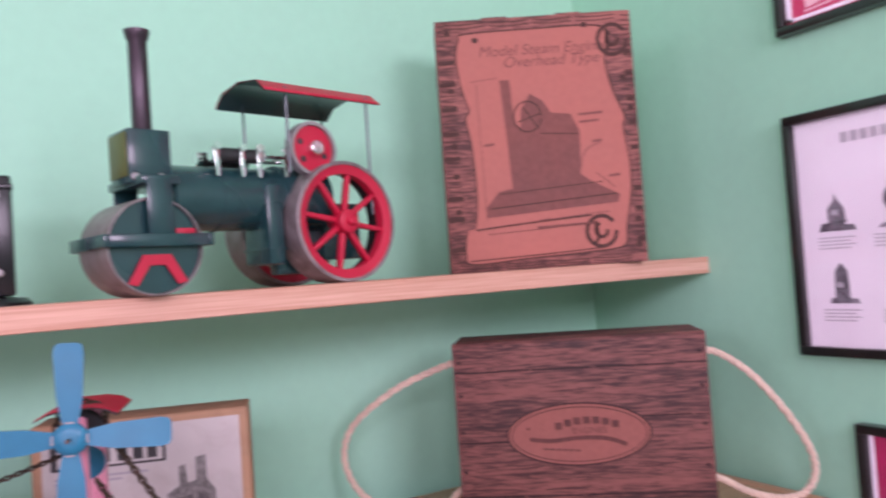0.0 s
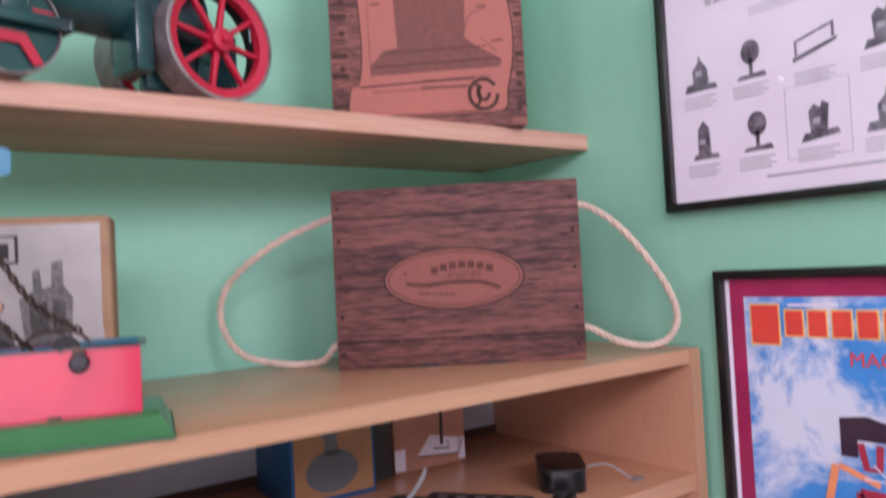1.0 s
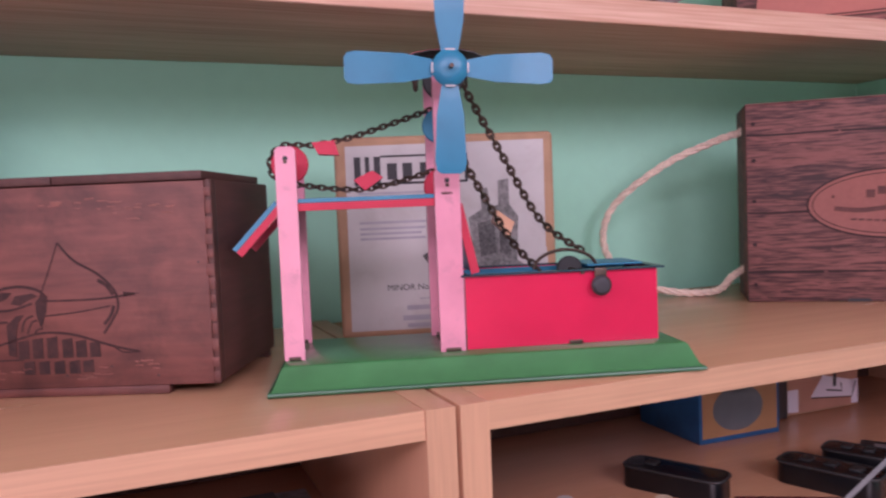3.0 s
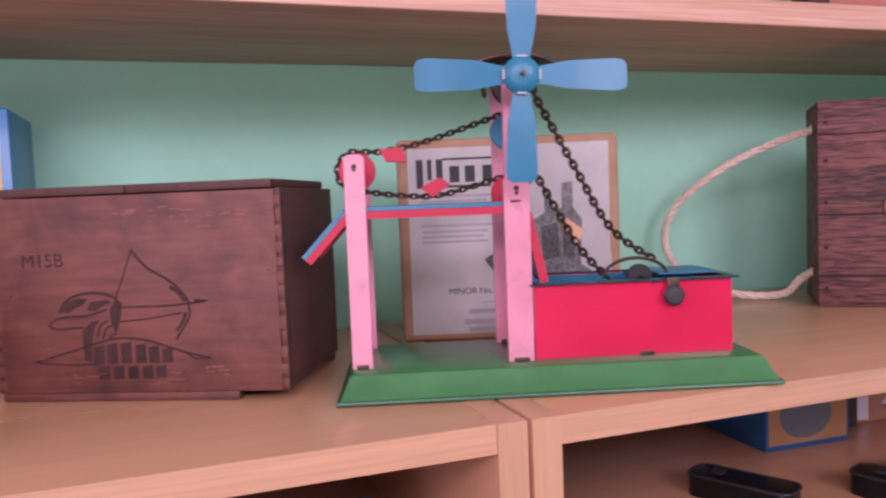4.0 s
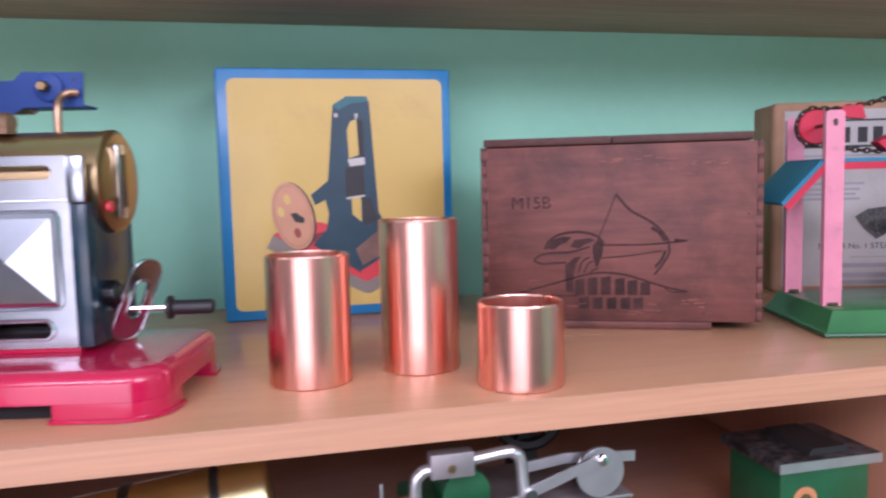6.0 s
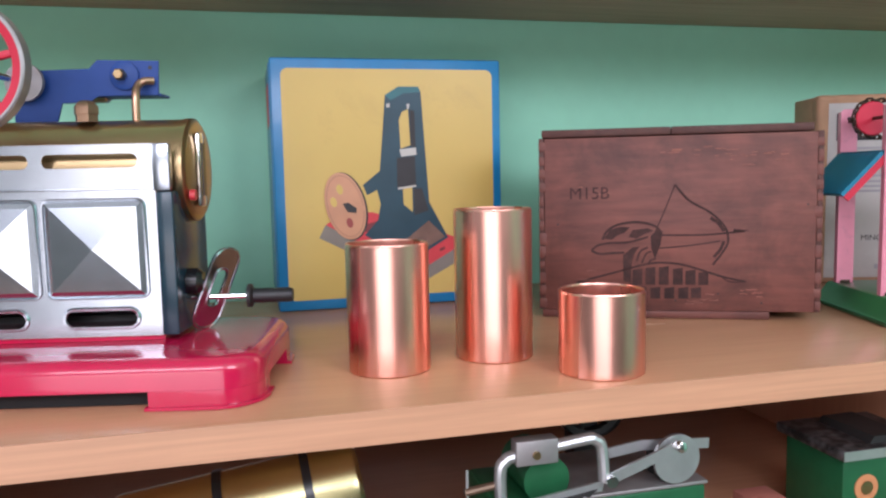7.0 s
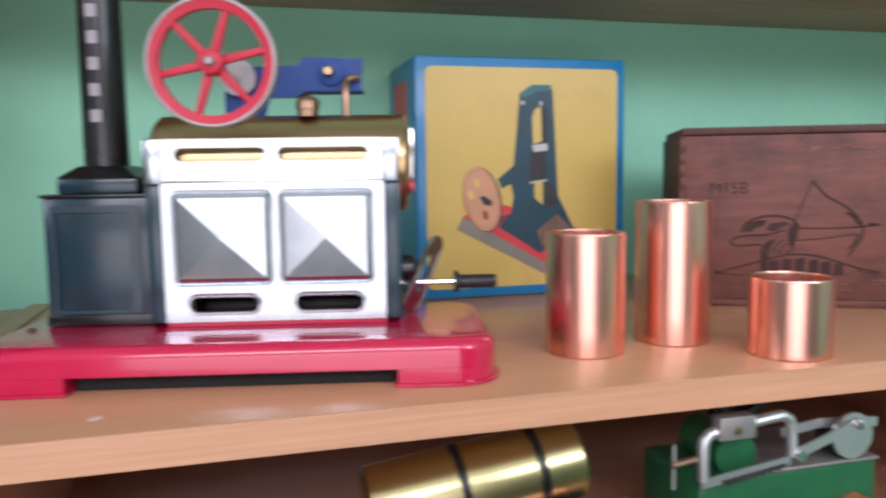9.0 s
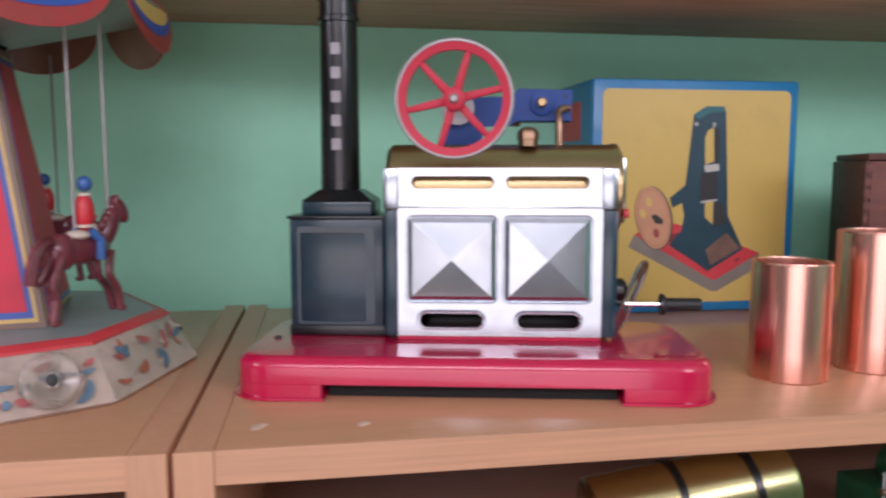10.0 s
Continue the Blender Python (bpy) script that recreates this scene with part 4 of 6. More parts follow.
    part("safety_valve", lathe([(0, 0), (0.0062, 0), (0.0062, 0.004), (0.0068, 0.0042), (0.0068, 0.0085), (0.0052, 0.0105), (0.004, 0.0115), (0.0018, 0.012), (0, 0.012)], 6, Matrix.Translation((0.034, ax - 0.005, bz + 0.0275))), mat("tarnished_bronze", (0.3, 0.19, 0.12), 0.4, 0.9), boil)
    # engine frame over the boiler
    bx = ax + 0.038  # the frame stands behind the boiler axis
    fr = part("engine_frame", plate([(-0.022, 0.149), (0.002, 0.149), (0.006, 0.162), (0.022, 0.1625), (0.028, 0.166), (0.063, 0.166), (0.064, 0.186), (0.028, 0.187), (0.023, 0.182), (-0.022, 0.181)], (), 0.0016, Matrix.Translation((0, bx - 0.012, 0))), BLUE, e, "blue enamelled engine frame")
    part("frame_flange", cuboid(-0.022, 0.064, bx - 0.0102, bx + 0.006, 0.1655, 0.167), BLUE, fr)
    part("boss", lathe([(0, 0), (0.0085, 0), (0.0085, 0.002), (0.006, 0.003), (0, 0.003)], 24, pose(0.044, bx - 0.012, 0.1775, 90, 0, 0)), BLUE, fr)
    part("bolt", lathe([(0, 0), (0.0034, 0), (0.0034, 0.006), (0.0026, 0.007), (0, 0.007)], 6, pose(0.043, bx - 0.0145, 0.1775, 90, 0, 0)), BRASS, fr)
    part("steam_pipe", tube(smooth_path([(0.054, ax + 0.012, bz + 0.022), (0.054, ax + 0.013, 0.163), (0.054, bx - 0.02, 0.1705), (0.057, bx - 0.017, 0.1735), (0.061, bx - 0.014, 0.1738)], 6), 0.0023, 10), mat("dull_copper_pipe", (0.5, 0.3, 0.2), 0.35, 1.0), fr)
    part("frame_hole", shapes([oval(0.059, 0.182, 0.0012, None, 10)], bx - 0.0121), INKBLK, fr)
    part("cylinder", rod((-0.012, bx - 0.002, 0.169), (0.03, bx - 0.002, 0.169), 0.0065, 20, 0.001), STEEL, fr)
    part("crank_shaft", rod((-0.0123, 0.028, 0.174), (-0.0123, bx + 0.004, 0.174), 0.002, 12), CHROME, fr)
    part("crank_disc", lathe([(0, 0), (0.011, 0), (0.011, 0.003), (0, 0.003)], 32, pose(-0.0123, bx - 0.016, 0.174, 90, 0, 0)), GREYMETAL, fr)
    spoked_wheel(fr, (-0.0123, 0.033, 0.174), 0.0345, 0.0085, 6, GREYMETAL, REDTIN, GREYMETAL, 17, 0.12, 0.115)
    fr.location = (0.0012, 0, -0.0042)
    # chimney
    box = part("chimney_box", cuboid(-0.1155, -0.056, 0.058, 0.108, 0.0247, 0.0985, 0.0012), BLUEBLACK, e, "dark enamelled chimney base")
    part("panel_recess", plate(rounded(-0.1105, -0.0615, 0.032, 0.094, 0.002), [rounded(-0.1085, -0.0675, 0.034, 0.09, 0.0015)], 0.0012, Matrix.Translation((0, 0.0566, 0))), BLUEBLACK, box)
    part("ledge", cuboid(-0.1168, -0.0548, 0.0568, 0.109, 0.0985, 0.1005, 0.0006), BLACK, box)
    part("skirting", cuboid(-0.1162, -0.0556, 0.0572, 0.1085, 0.0247, 0.031, 0.0006), BLACK, box)
    part("neck", cuboid(-0.1085, -0.0635, 0.062, 0.104, 0.1006, 0.1095, 0.0012), BLUEBLACK, box)
    roof = bmesh.new()
    lo = [roof.verts.new(p) for p in ((-0.1085, 0.062, 0.1096), (-0.0635, 0.062, 0.1096), (-0.0635, 0.104, 0.1096), (-0.1085, 0.104, 0.1096))]
    hi = [roof.verts.new(p) for p in ((-0.099, 0.071, 0.1165), (-0.073, 0.071, 0.1165), (-0.073, 0.095, 0.1165), (-0.099, 0.095, 0.1165))]
    for k in range(4):
        roof.faces.new((lo[k], lo[(k + 1) % 4], hi[(k + 1) % 4], hi[k]))
    roof.faces.new(hi)
    part("neck_roof", roof, BLACK, box)
    stack = part("chimney", lathe([(0, 0.1165), (0.0128, 0.1165), (0.0118, 0.222), (0.0132, 0.2225), (0.0132, 0.2255), (0.0122, 0.2262), (0.0122, 0.236), (0.0136, 0.2365), (0.0136, 0.2395), (0.0105, 0.24), (0.0102, 0.225), (0, 0.225)], 40, Matrix.Translation((-0.087, 0.083, 0))), BLACK, e, "black tapered chimney")
    for k in range(5):
        z = 0.205 - k * 0.0149
        bar = plate(rounded(-0.003, 0.003, -0.0036, 0.0036, 0.0008), (), 0.0004)
        part("raised_mark", bar, INKGREY, stack, "pale raised mark").matrix_local = pose(-0.0872, 0.083 - (0.0128 - (z - 0.1165) * 0.0095) - 0.0004, z, 0, 0, 0)
    # burner handle at the end
    sm = pose(0.0915, ax - 0.004, 0.0255, 0, 22, 0) @ pose(0, 0, 0, 0, 0, 60)
    shield = part("burner_shield", plate(rounded(-0.0105, 0.0105, 0, 0.049, 0.0095), [rounded(-0.004, 0.004, 0.014, 0.036, 0.0035)], 0.0009, sm), STEEL, e)
    for ring in (rounded(-0.0105, 0.0105, 0, 0.049, 0.0095), rounded(-0.0048, 0.0048, 0.0132, 0.0368, 0.0043)):
        part("shield_bead", tube([sm @ Vector((x, 0.0004, z)) for x, z in ring], 0.001, 6, True), STEEL, shield)
    h = part("burner_rod", rod((0.08, ax - 0.006, 0.044), (0.126, ax - 0.006, 0.044), 0.0016, 10), CHROME, e)
    part("handle", lathe([(0, 0), (0.0068, 0), (0.0068, 0.002), (0.0042, 0.0035), (0.0042, 0.024), (0.0036, 0.0255), (0, 0.0255)], 14, pose(0.119, ax - 0.006, 0.044, 0, 90, 0)), mat("dark_handle", (0.014, 0.014, 0.016), 0.45), h, "black turned handle")
    part("whistle_knob", lathe([(0, 0), (0.0075, 0), (0.0075, 0.006), (0.005, 0.0085), (0, 0.0085)], 18, pose(0.0875, ax - 0.012, 0.054, 0, 90, 0)), BLACK, e)


steam_engine()


# ---- tin windmill elevator ----
def chain(path, pitch=0.0042, wire=0.0008, width=0.0021):
    """Links along a path, turned in turn."""
    bm, k, left = bmesh.new(), 0, 0.0
    pts = [Vector(p) for p in path]
    for a, b in zip(pts, pts[1:]):
        d, n = b - a, (b - a).length
        while left < n:
            c = a + d * (left / n)
            link = tube([(pitch * 0.72 * math.cos(q), width * 0.75 * math.sin(q), 0) for q in [2 * math.pi * j / 10 for j in range(10)]], wire, 5, True)
            rot = d.to_track_quat("X", "Z").to_matrix().to_4x4()
            merge(bm, link, Matrix.Translation(c) @ rot @ Matrix.Rotation(radians(20 + 90 * (k % 2)), 4, "X"))
            left += pitch
            k += 1
        left -= n
    return bm


def windmill():
    t = thing("tin_windmill_elevator", pose(-0.0705, 0.6755, TOP, 0, 0, -16.4), "tin toy windmill bucket elevator, pink posts on green base", "tin toy")
    # pressed base with sloping sides
    bm = bmesh.new()
    rings = []
    for o, z in ((0.0, 0.0), (0.0, 0.0028), (0.0018, 0.004), (0.0075, 0.0165), (0.0095, 0.0178)):
        rings.append([bm.verts.new(p) for p in ((o, o, z), (0.277 - o, o, z), (0.277 - o, 0.112 - o, z), (o, 0.112 - o, z))])
    for a, b in zip(rings, rings[1:]):
        for k in range(4):
            bm.faces.new((a[k], a[(k + 1) % 4], b[(k + 1) % 4], b[k]))
    bm.faces.new(rings[-1]), bm.faces.new(rings[0][::-1])
    base = part("base", bm, GREENTIN, t, "green pressed tin base")
    part("rolled_edge", tube([(x, y, 0.0016) for x, y in ((-0.0006, -0.0006), (0.2776, -0.0006), (0.2776, 0.1126), (-0.0006, 0.1126))], 0.0016, 8, True), GREENM, base)

    def post(u, v, z1, w, z0=0.0178, mt=PINK):
        """An open channel of folded tin with a rounded head."""
        o = [(-w / 2, z0), (w / 2, z0), (w / 2, z1 - 0.002), (w / 2 - 0.002, z1), (-w / 2 + 0.002, z1), (-w / 2, z1 - 0.002)]
        p = part("post", plate(o, (), 0.0008, Matrix.Translation((u, v, 0))), mt, t)
        for s in (-1, 1):
            x = u + s * w / 2
            part("fold", cuboid(min(x, x - s * 0.0006), max(x, x - s * 0.0006), v + 0.0008, v + 0.005, z0, z1 - 0.002), mt, p)
        part("rivet", lathe([(0, 0), (0.0017, 0), (0.0012, 0.0008), (0, 0.001)], 10, pose(u, v, z1 - 0.0075, 90, 0, 0)), INKBLK, p)
        part("foot_tab", cuboid(u - w * 0.3, u + w * 0.3, v - 0.0012, v - 0.0002, z0, z0 + 0.0025, 0.0004), CHAINM, p)
        return p

    v0, v1 = 0.0235, 0.09
    for v in (v0, v1):
        post(0.0145, v, 0.1545, 0.0128)
        post(0.117, v, 0.137, 0.0165)
        post(0.1165, v + 0.0012, 0.2065, 0.013, 0.12)
    # gangway and chute
    g = part("gangway", cuboid(0.008, 0.1085, v0 + 0.002, v1 - 0.001, 0.1186, 0.1212), SKYBLUE, t, "blue tin gangway with red edges")
    for v in (v0 + 0.0022, v1 - 0.0008):
        part("red_edge", cuboid(0.006, 0.1085, v, v + 0.0012, 0.1135, 0.1183), REDTIN, g)
    c = part("chute", cuboid(-0.04, 0.0, v0 + 0.002, v1 - 0.001, -0.0004, 0.0026), SKYBLUE, t, "blue tin chute with red edges")
    c.matrix_local = pose(0.008, 0, 0.1185, 0, -47, 0)
    for v in (v0 + 0.002, v1 - 0.001):
        part("red_edge", cuboid(-0.04, 0.0, v, v + 0.0014, -0.0052, -0.0006), REDTIN, c)
    # bin
    b = part("bin", cuboid(0.1265, 0.2565, 0.0247, 0.0255, 0.018, 0.066), BINRED, t, "bright red tin bin with dark rim")
    for bx in ((0.1265, 0.2565, 0.0885, 0.0893, 0.018, 0.066), (0.1265, 0.1273, 0.0256, 0.0884, 0.018, 0.066), (0.2557, 0.2565, 0.0256, 0.0884, 0.018, 0.066)):
        part("bin_side", cuboid(*bx), BINRED, b)
    part("bin_floor", cuboid(0.1274, 0.2556, 0.0256, 0.0884, 0.018, 0.02), SKYBLUE, b)
    part("bin_lining", cuboid(0.1274, 0.2556, 0.0876, 0.0884, 0.0205, 0.0655), SKYBLUE, b)
    for bx in ((0.1235, 0.2605, 0.0215, 0.0262, 0.0662, 0.0674), (0.1235, 0.2605, 0.088, 0.0925, 0.0662, 0.0674), (0.2545, 0.2605, 0.0263, 0.0879, 0.0662, 0.0674), (0.1235, 0.1285, 0.0263, 0.0879, 0.0662, 0.0674)):
        part("rim", cuboid(*bx), BLUEBLACK, b)
    part("bin_cover", cuboid(0.215, 0.254, 0.045, 0.087, 0.0676, 0.0688), SKYBLUE, b)
    clip = part("clip", cuboid(0.2125, 0.2205, 0.0205, 0.0214, 0.0578, 0.0682, 0.0004), CHAINM, b, "dark folded clip over the rim")
    part("clip_knob", lathe([(0, 0), (0.0068, 0), (0.0068, 0.0012), (0.005, 0.0028), (0.0015, 0.0032), (0, 0.003)], 24, pose(0.2165, 0.0205, 0.0565, 90, 0, 0)), mat("dull_grey_knob", (0.06, 0.055, 0.06), 0.45, 0.5), clip)
    part("tab", cuboid(0.195, 0.204, 0.0235, 0.0246, 0.0176, 0.0205, 0.0003), CHAINM, b)
    # sloping guide between the posts and the bin
    s = part("guide", cuboid(-0.001, 0.001, v0 + 0.006, v1 - 0.004, 0, 0.046), SKYBLUE, t)
    s.matrix_local = pose(0.134, 0, 0.068, 0, -12, 0)
    part("red_edge", cuboid(-0.0028, 0.0028, v0 + 0.0045, v0 + 0.0058, 0, 0.047), REDTIN, s)
    # wheels and chains in the middle of the frame
    vm = 0.056

    def pulley(u, z, r, mt, v=vm):
        p = part("sprocket", lathe([(0, -0.002), (r * 0.95, -0.002), (r, -0.0012), (r * 0.82, 0), (r, 0.0012), (r * 0.95, 0.002), (0, 0.002)], 28, pose(u, v, z, 90, 0, 0)), mt, t)
        part("spindle", rod((u, v0 - 0.001, z), (u, v1 + 0.002, z), 0.0013, 8), CHAINM, p)

    pulley(0.0145, 0.145, 0.0125, REDTIN), pulley(0.117, 0.168, 0.012, SKYBLUE), pulley(0.117, 0.1265, 0.0125, REDTIN), pulley(0.1185, 0.1965, 0.0135, BLACKMATT, 0.04), pulley(0.205, 0.0655, 0.009, BLACKMATT)
    top = [(0.0145 + 0.0135 * math.sin(a), vm, 0.145 + 0.0135 * math.cos(a)) for a in [radians(q) for q in range(-170, 5, 20)]]
    part("chain", chain(top + [tuple(v) for v in smooth_path([(0.03, vm, 0.1575), (0.06, vm, 0.163), (0.117, vm, 0.181)], 6)]), CHAINM, t)
    part("chain", chain([tuple(v) for v in smooth_path([(0.0145, vm, 0.132), (0.05, vm, 0.127), (0.075, vm, 0.128), (0.117, vm, 0.139)], 6)]), CHAINM, t)
    over = [(0.1185 + 0.0185 * math.sin(a), 0.04, 0.1965 + 0.0185 * math.cos(a)) for a in [radians(q) for q in range(-100, 65, 15)]]
    part("chain", chain(over + [tuple(v) for v in smooth_path([(0.134, 0.043, 0.19), (0.16, 0.048, 0.143), (0.185, 0.052, 0.1), (0.215, vm, 0.0775)], 6)], 0.0048, 0.00105, 0.0025), CHAINM, t)
    part("chain", chain([tuple(v) for v in smooth_path([(0.125, 0.045, 0.155), (0.145, 0.048, 0.118), (0.165, 0.052, 0.085), (0.185, vm, 0.064)], 6)], 0.0048, 0.00105, 0.0025), CHAINM, t)
    part("wheel_loop", tube([(0.2 + 0.022 * math.cos(a), vm - 0.008, 0.0665 + 0.013 * math.sin(a)) for a in [radians(q) for q in range(0, 181, 12)]], 0.0012, 8), CHAINM, t)
    for u, z, a in ((0.039, 0.155, 0), (0.067, 0.133, 150), (0.158, 0.1, 40)):
        bm = plate([(-0.009, 0.004), (0.006, 0.005), (0.009, -0.005), (-0.005, -0.004)], (), 0.012)
        bmesh.ops.translate(bm, vec=(0, -0.006, 0), verts=bm.verts)
        part("bucket", bm, REDTIN if u < 0.09 else TANINK, t).matrix_local = pose(u, vm, z, 0, a, 0)
    cap_line = [(-0.028, 0.2065), (-0.02, 0.2105), (-0.009, 0.2125), (0.009, 0.2125), (0.019, 0.2105), (0.026, 0.2065)]
    for name, lift, mt in (("roof_cap", 0.0, BLACKMATT), ("roof_top", 0.0009, REDTIN)):
        o = [(x, z + lift) for x, z in cap_line] + [(x, z + lift - 0.0007) for x, z in cap_line[::-1]]
        part(name, plate(o, (), 0.07 - 6 * lift, Matrix.Translation((0.1185, 0.019 + 4 * lift, 0))), mt, t)
    # fan
    fx, fy, fz = 0.1185, -0.004, 0.1965
    f = part("fan_hub", lathe([(0, 0), (0.0098, 0), (0.0112, 0.001), (0.0112, 0.003), (0.009, 0.0055), (0.005, 0.0065), (0, 0.0068)], 28, pose(fx, fy + 0.003, fz, 90, 0, 0)), SKYBLUE, t, "blue four-bladed tin fan")
    part("fan_axle", rod((fx, fy - 0.009, fz), (fx, v0 + 0.03, fz), 0.0014, 10), CHAINM, f)
    for k in range(4):
        a = 90 * k + 1.5
        o = [(-0.0052, 0.0105), (0.0052, 0.0105), (0.0085, 0.028), (0.0098, 0.057), (0.0088, 0.0622), (0.006, 0.064), (-0.006, 0.064), (-0.0088, 0.0622), (-0.0098, 0.057), (-0.0085, 0.028)]
        bl = plate(o, (), 0.0009)
        for v in bl.verts:
            v.co.y += 0.0014 * math.cos(v.co.x * 160) - 0.12 * v.co.x
        bmesh.ops.transform(bl, matrix=Matrix.Translation((fx, fy + 0.0005, fz)) @ Matrix.Rotation(radians(a), 4, "Y"), verts=bl.verts)
        p = part("blade", bl, SKYBLUE, f)
        part("blade_joint", plate([(-0.003, 0.0104), (0.003, 0.0104), (0.003, 0.0115), (-0.003, 0.0115)], (), 0.0005, Matrix.Translation((fx, fy - 0.0012, fz)) @ Matrix.Rotation(radians(a), 4, "Y")), GREYMETAL, p)


windmill()


# ---- toy road roller on the pine shelf ----
def road_roller():
    t = thing("toy_road_roller", pose(0.289, 0.822, 1.487, 0, 0, 14), "dark green toy steam road roller with red spoked wheels", "toy road roller")
    for v in (-0.0345, 0.068):
        w = spoked_wheel(t, (0.012, v, 0.0615), 0.0612, 0.037, 8, ROLLSTEEL, REDTIN, REDTIN, 10, 0.13, 0.08)
        # black ring puts the shade inside the tyre into colour
        part("tread_shade", lathe([(0.0545, -0.017), (0.0545, 0.011), (0.0555, 0.011), (0.0555, -0.017)], 48, pose(0.012, v, 0.0615, 90, 0, 0), True), BLACKMATT, w)
    part("rear_axle", rod((0.012, -0.056, 0.0615), (0.012, 0.09, 0.0615), 0.003, 12), CHROME, t)
    # front roll and its fork
    fu = -0.1775
    roll = part("front_roll", lathe([(0.0405, -0.031), (0.042, -0.031), (0.0425, -0.03), (0.0425, 0.03), (0.042, 0.031), (0.0405, 0.031)], 56, pose(fu, 0, 0.0425, 90, 0, 0), True), ROLLSTEEL, t, "grey metal front roll")
    for s in (-1, 1):
        part("roll_disc", lathe([(0, -0.001), (0.0403, -0.001), (0.0403, 0.001), (0, 0.001)], 48, pose(fu, s * 0.0265, 0.0425, 90, 0, 0)), DARKGREEN, roll)
        part("roll_arm", plate([(-0.026, -0.036), (-0.018, -0.038), (-0.007, -0.021), (0.007, -0.021), (0.018, -0.038), (0.026, -0.036), (0.012, -0.012), (-0.012, -0.012)], (), 0.002, pose(fu, s * 0.0305 - 0.001, 0.0475)), REDTIN, roll)
        part("roll_arm", cuboid(fu + 0.018, fu + 0.036, s * 0.0305 - 0.001, s * 0.0305 + 0.001, 0.05, 0.058, 0.001), REDTIN, roll)
        part("frame_bar", cuboid(fu - 0.0425, fu + 0.0445, s * 0.0375 - 0.002, s * 0.0375 + 0.002, 0.042, 0.053, 0.001), DARKGREEN, t)
        part("yoke_leg", cuboid(fu - 0.008, fu + 0.014, s * 0.0352 - 0.0015, s * 0.0352 + 0.0015, 0.05, 0.1, 0.0008), DARKGREEN, t)
    for u in (-0.0472, 0.0447):
        part("frame_bar", cuboid(fu + u, fu + u + 0.0045, -0.0394, 0.0394, 0.042, 0.053, 0.001), DARKGREEN, t)
    part("yoke_head", cuboid(fu - 0.012, fu + 0.022, -0.0365, 0.0365, 0.0955, 0.1035, 0.0015), DARKGREEN, t)
    # smokebox, chimney, boiler
    sb = part("smokebox", cuboid(-0.193, -0.155, -0.0205, 0.0205, 0.098, 0.1455, 0.0015), DARKGREEN, t)
    part("smokebox_door", cuboid(-0.1945, -0.1932, -0.018, 0.018, 0.104, 0.1425, 0.0006), mat("olive_brass_plate", (0.12, 0.12, 0.03), 0.4, 0.4), sb, "olive front plate")
    for u in (-0.188, -0.165):
        part("rivet", lathe([(0, 0), (0.0038, 0), (0.003, 0.0012), (0.0015, 0.0014), (0, 0.0014)], 14, pose(u, -0.0205, 0.1035, 90, 0, 0)), GREYMETAL, sb)
    part("chimney", lathe([(0, 0.1435), (0.0105, 0.1435), (0.0085, 0.149), (0.0082, 0.228), (0.0098, 0.2305), (0.0112, 0.2365), (0.0112, 0.2378), (0.0075, 0.2378), (0.007, 0.23), (0, 0.23)], 32, Matrix.Translation((-0.171, 0, 0))), mat("bronzed_black_chimney", (0.05, 0.035, 0.045), 0.3, 0.5), t, "dark bronzed chimney")
    boil = part("boiler", lathe([(0, 0), (0.0285, 0), (0.0305, 0.002), (0.0305, 0.132), (0, 0.132)], 48, pose(-0.158, 0, 0.0875, 0, 90, 0)), DARKGREEN, t)
    for u in (-0.11, -0.058, -0.033):
        part("boiler_band", lathe([(0.0306, 0), (0.0313, 0), (0.0313, 0.0025), (0.0306, 0.0025)], 48, pose(u, 0, 0.0875, 0, 90, 0), True), DARKGREEN, boil)
    fbx = part("firebox", cuboid(-0.045, 0.012, -0.008, 0.008, 0.012, 0.12, 0.003), DARKGREEN, t)
    part("firebox_shoulder", lathe([(0, 0), (0.0335, 0), (0.0335, 0.052), (0, 0.052)], 48, pose(-0.042, 0, 0.0885, 0, 90, 0)), DARKGREEN, fbx)
    part("side_tank", cuboid(-0.069, -0.0505, -0.034, 0.012, 0.022, 0.1, 0.003), DARKGREEN, t)
    part("tank_band", cuboid(-0.0698, -0.0502, -0.0348, 0.0128, 0.036, 0.0385, 0.0005), DARKGREEN, t)
    part("tender", cuboid(0.0125, 0.062, -0.008, 0.008, 0.025, 0.085, 0.002), DARKGREEN, t)
    # motion on the boiler top
    for v in (-0.018, 0.012):
        cy = part("cylinder", rod((-0.112, v, 0.1275), (-0.062, v, 0.1275), 0.0068, 18, 0.001), BLACKMATT, t)
        part("cylinder_cap", rod((-0.116, v, 0.1275), (-0.1105, v, 0.1275), 0.0076, 18, 0.0012), CHROME, cy)
        part("cylinder_cap", rod((-0.066, v, 0.1275), (-0.061, v, 0.1275), 0.0076, 18, 0.0012), CHROME, cy)
        part("piston_rod", rod((-0.062, v, 0.1275), (-0.02, v, 0.1285), 0.0018, 10), CHROME, cy)
    for u in (-0.114, -0.088, -0.07, -0.04):
        br = part("bracket", cuboid(u - 0.0022, u + 0.0022, -0.0275, -0.0262, 0.106, 0.136, 0.0004), CHROME, t)
        part("bracket_nut", lathe([(0, 0), (0.004, 0), (0.004, 0.0025), (0, 0.0025)], 6, pose(u, -0.0277, 0.134, 90, 0, 0)), CHROME, br)
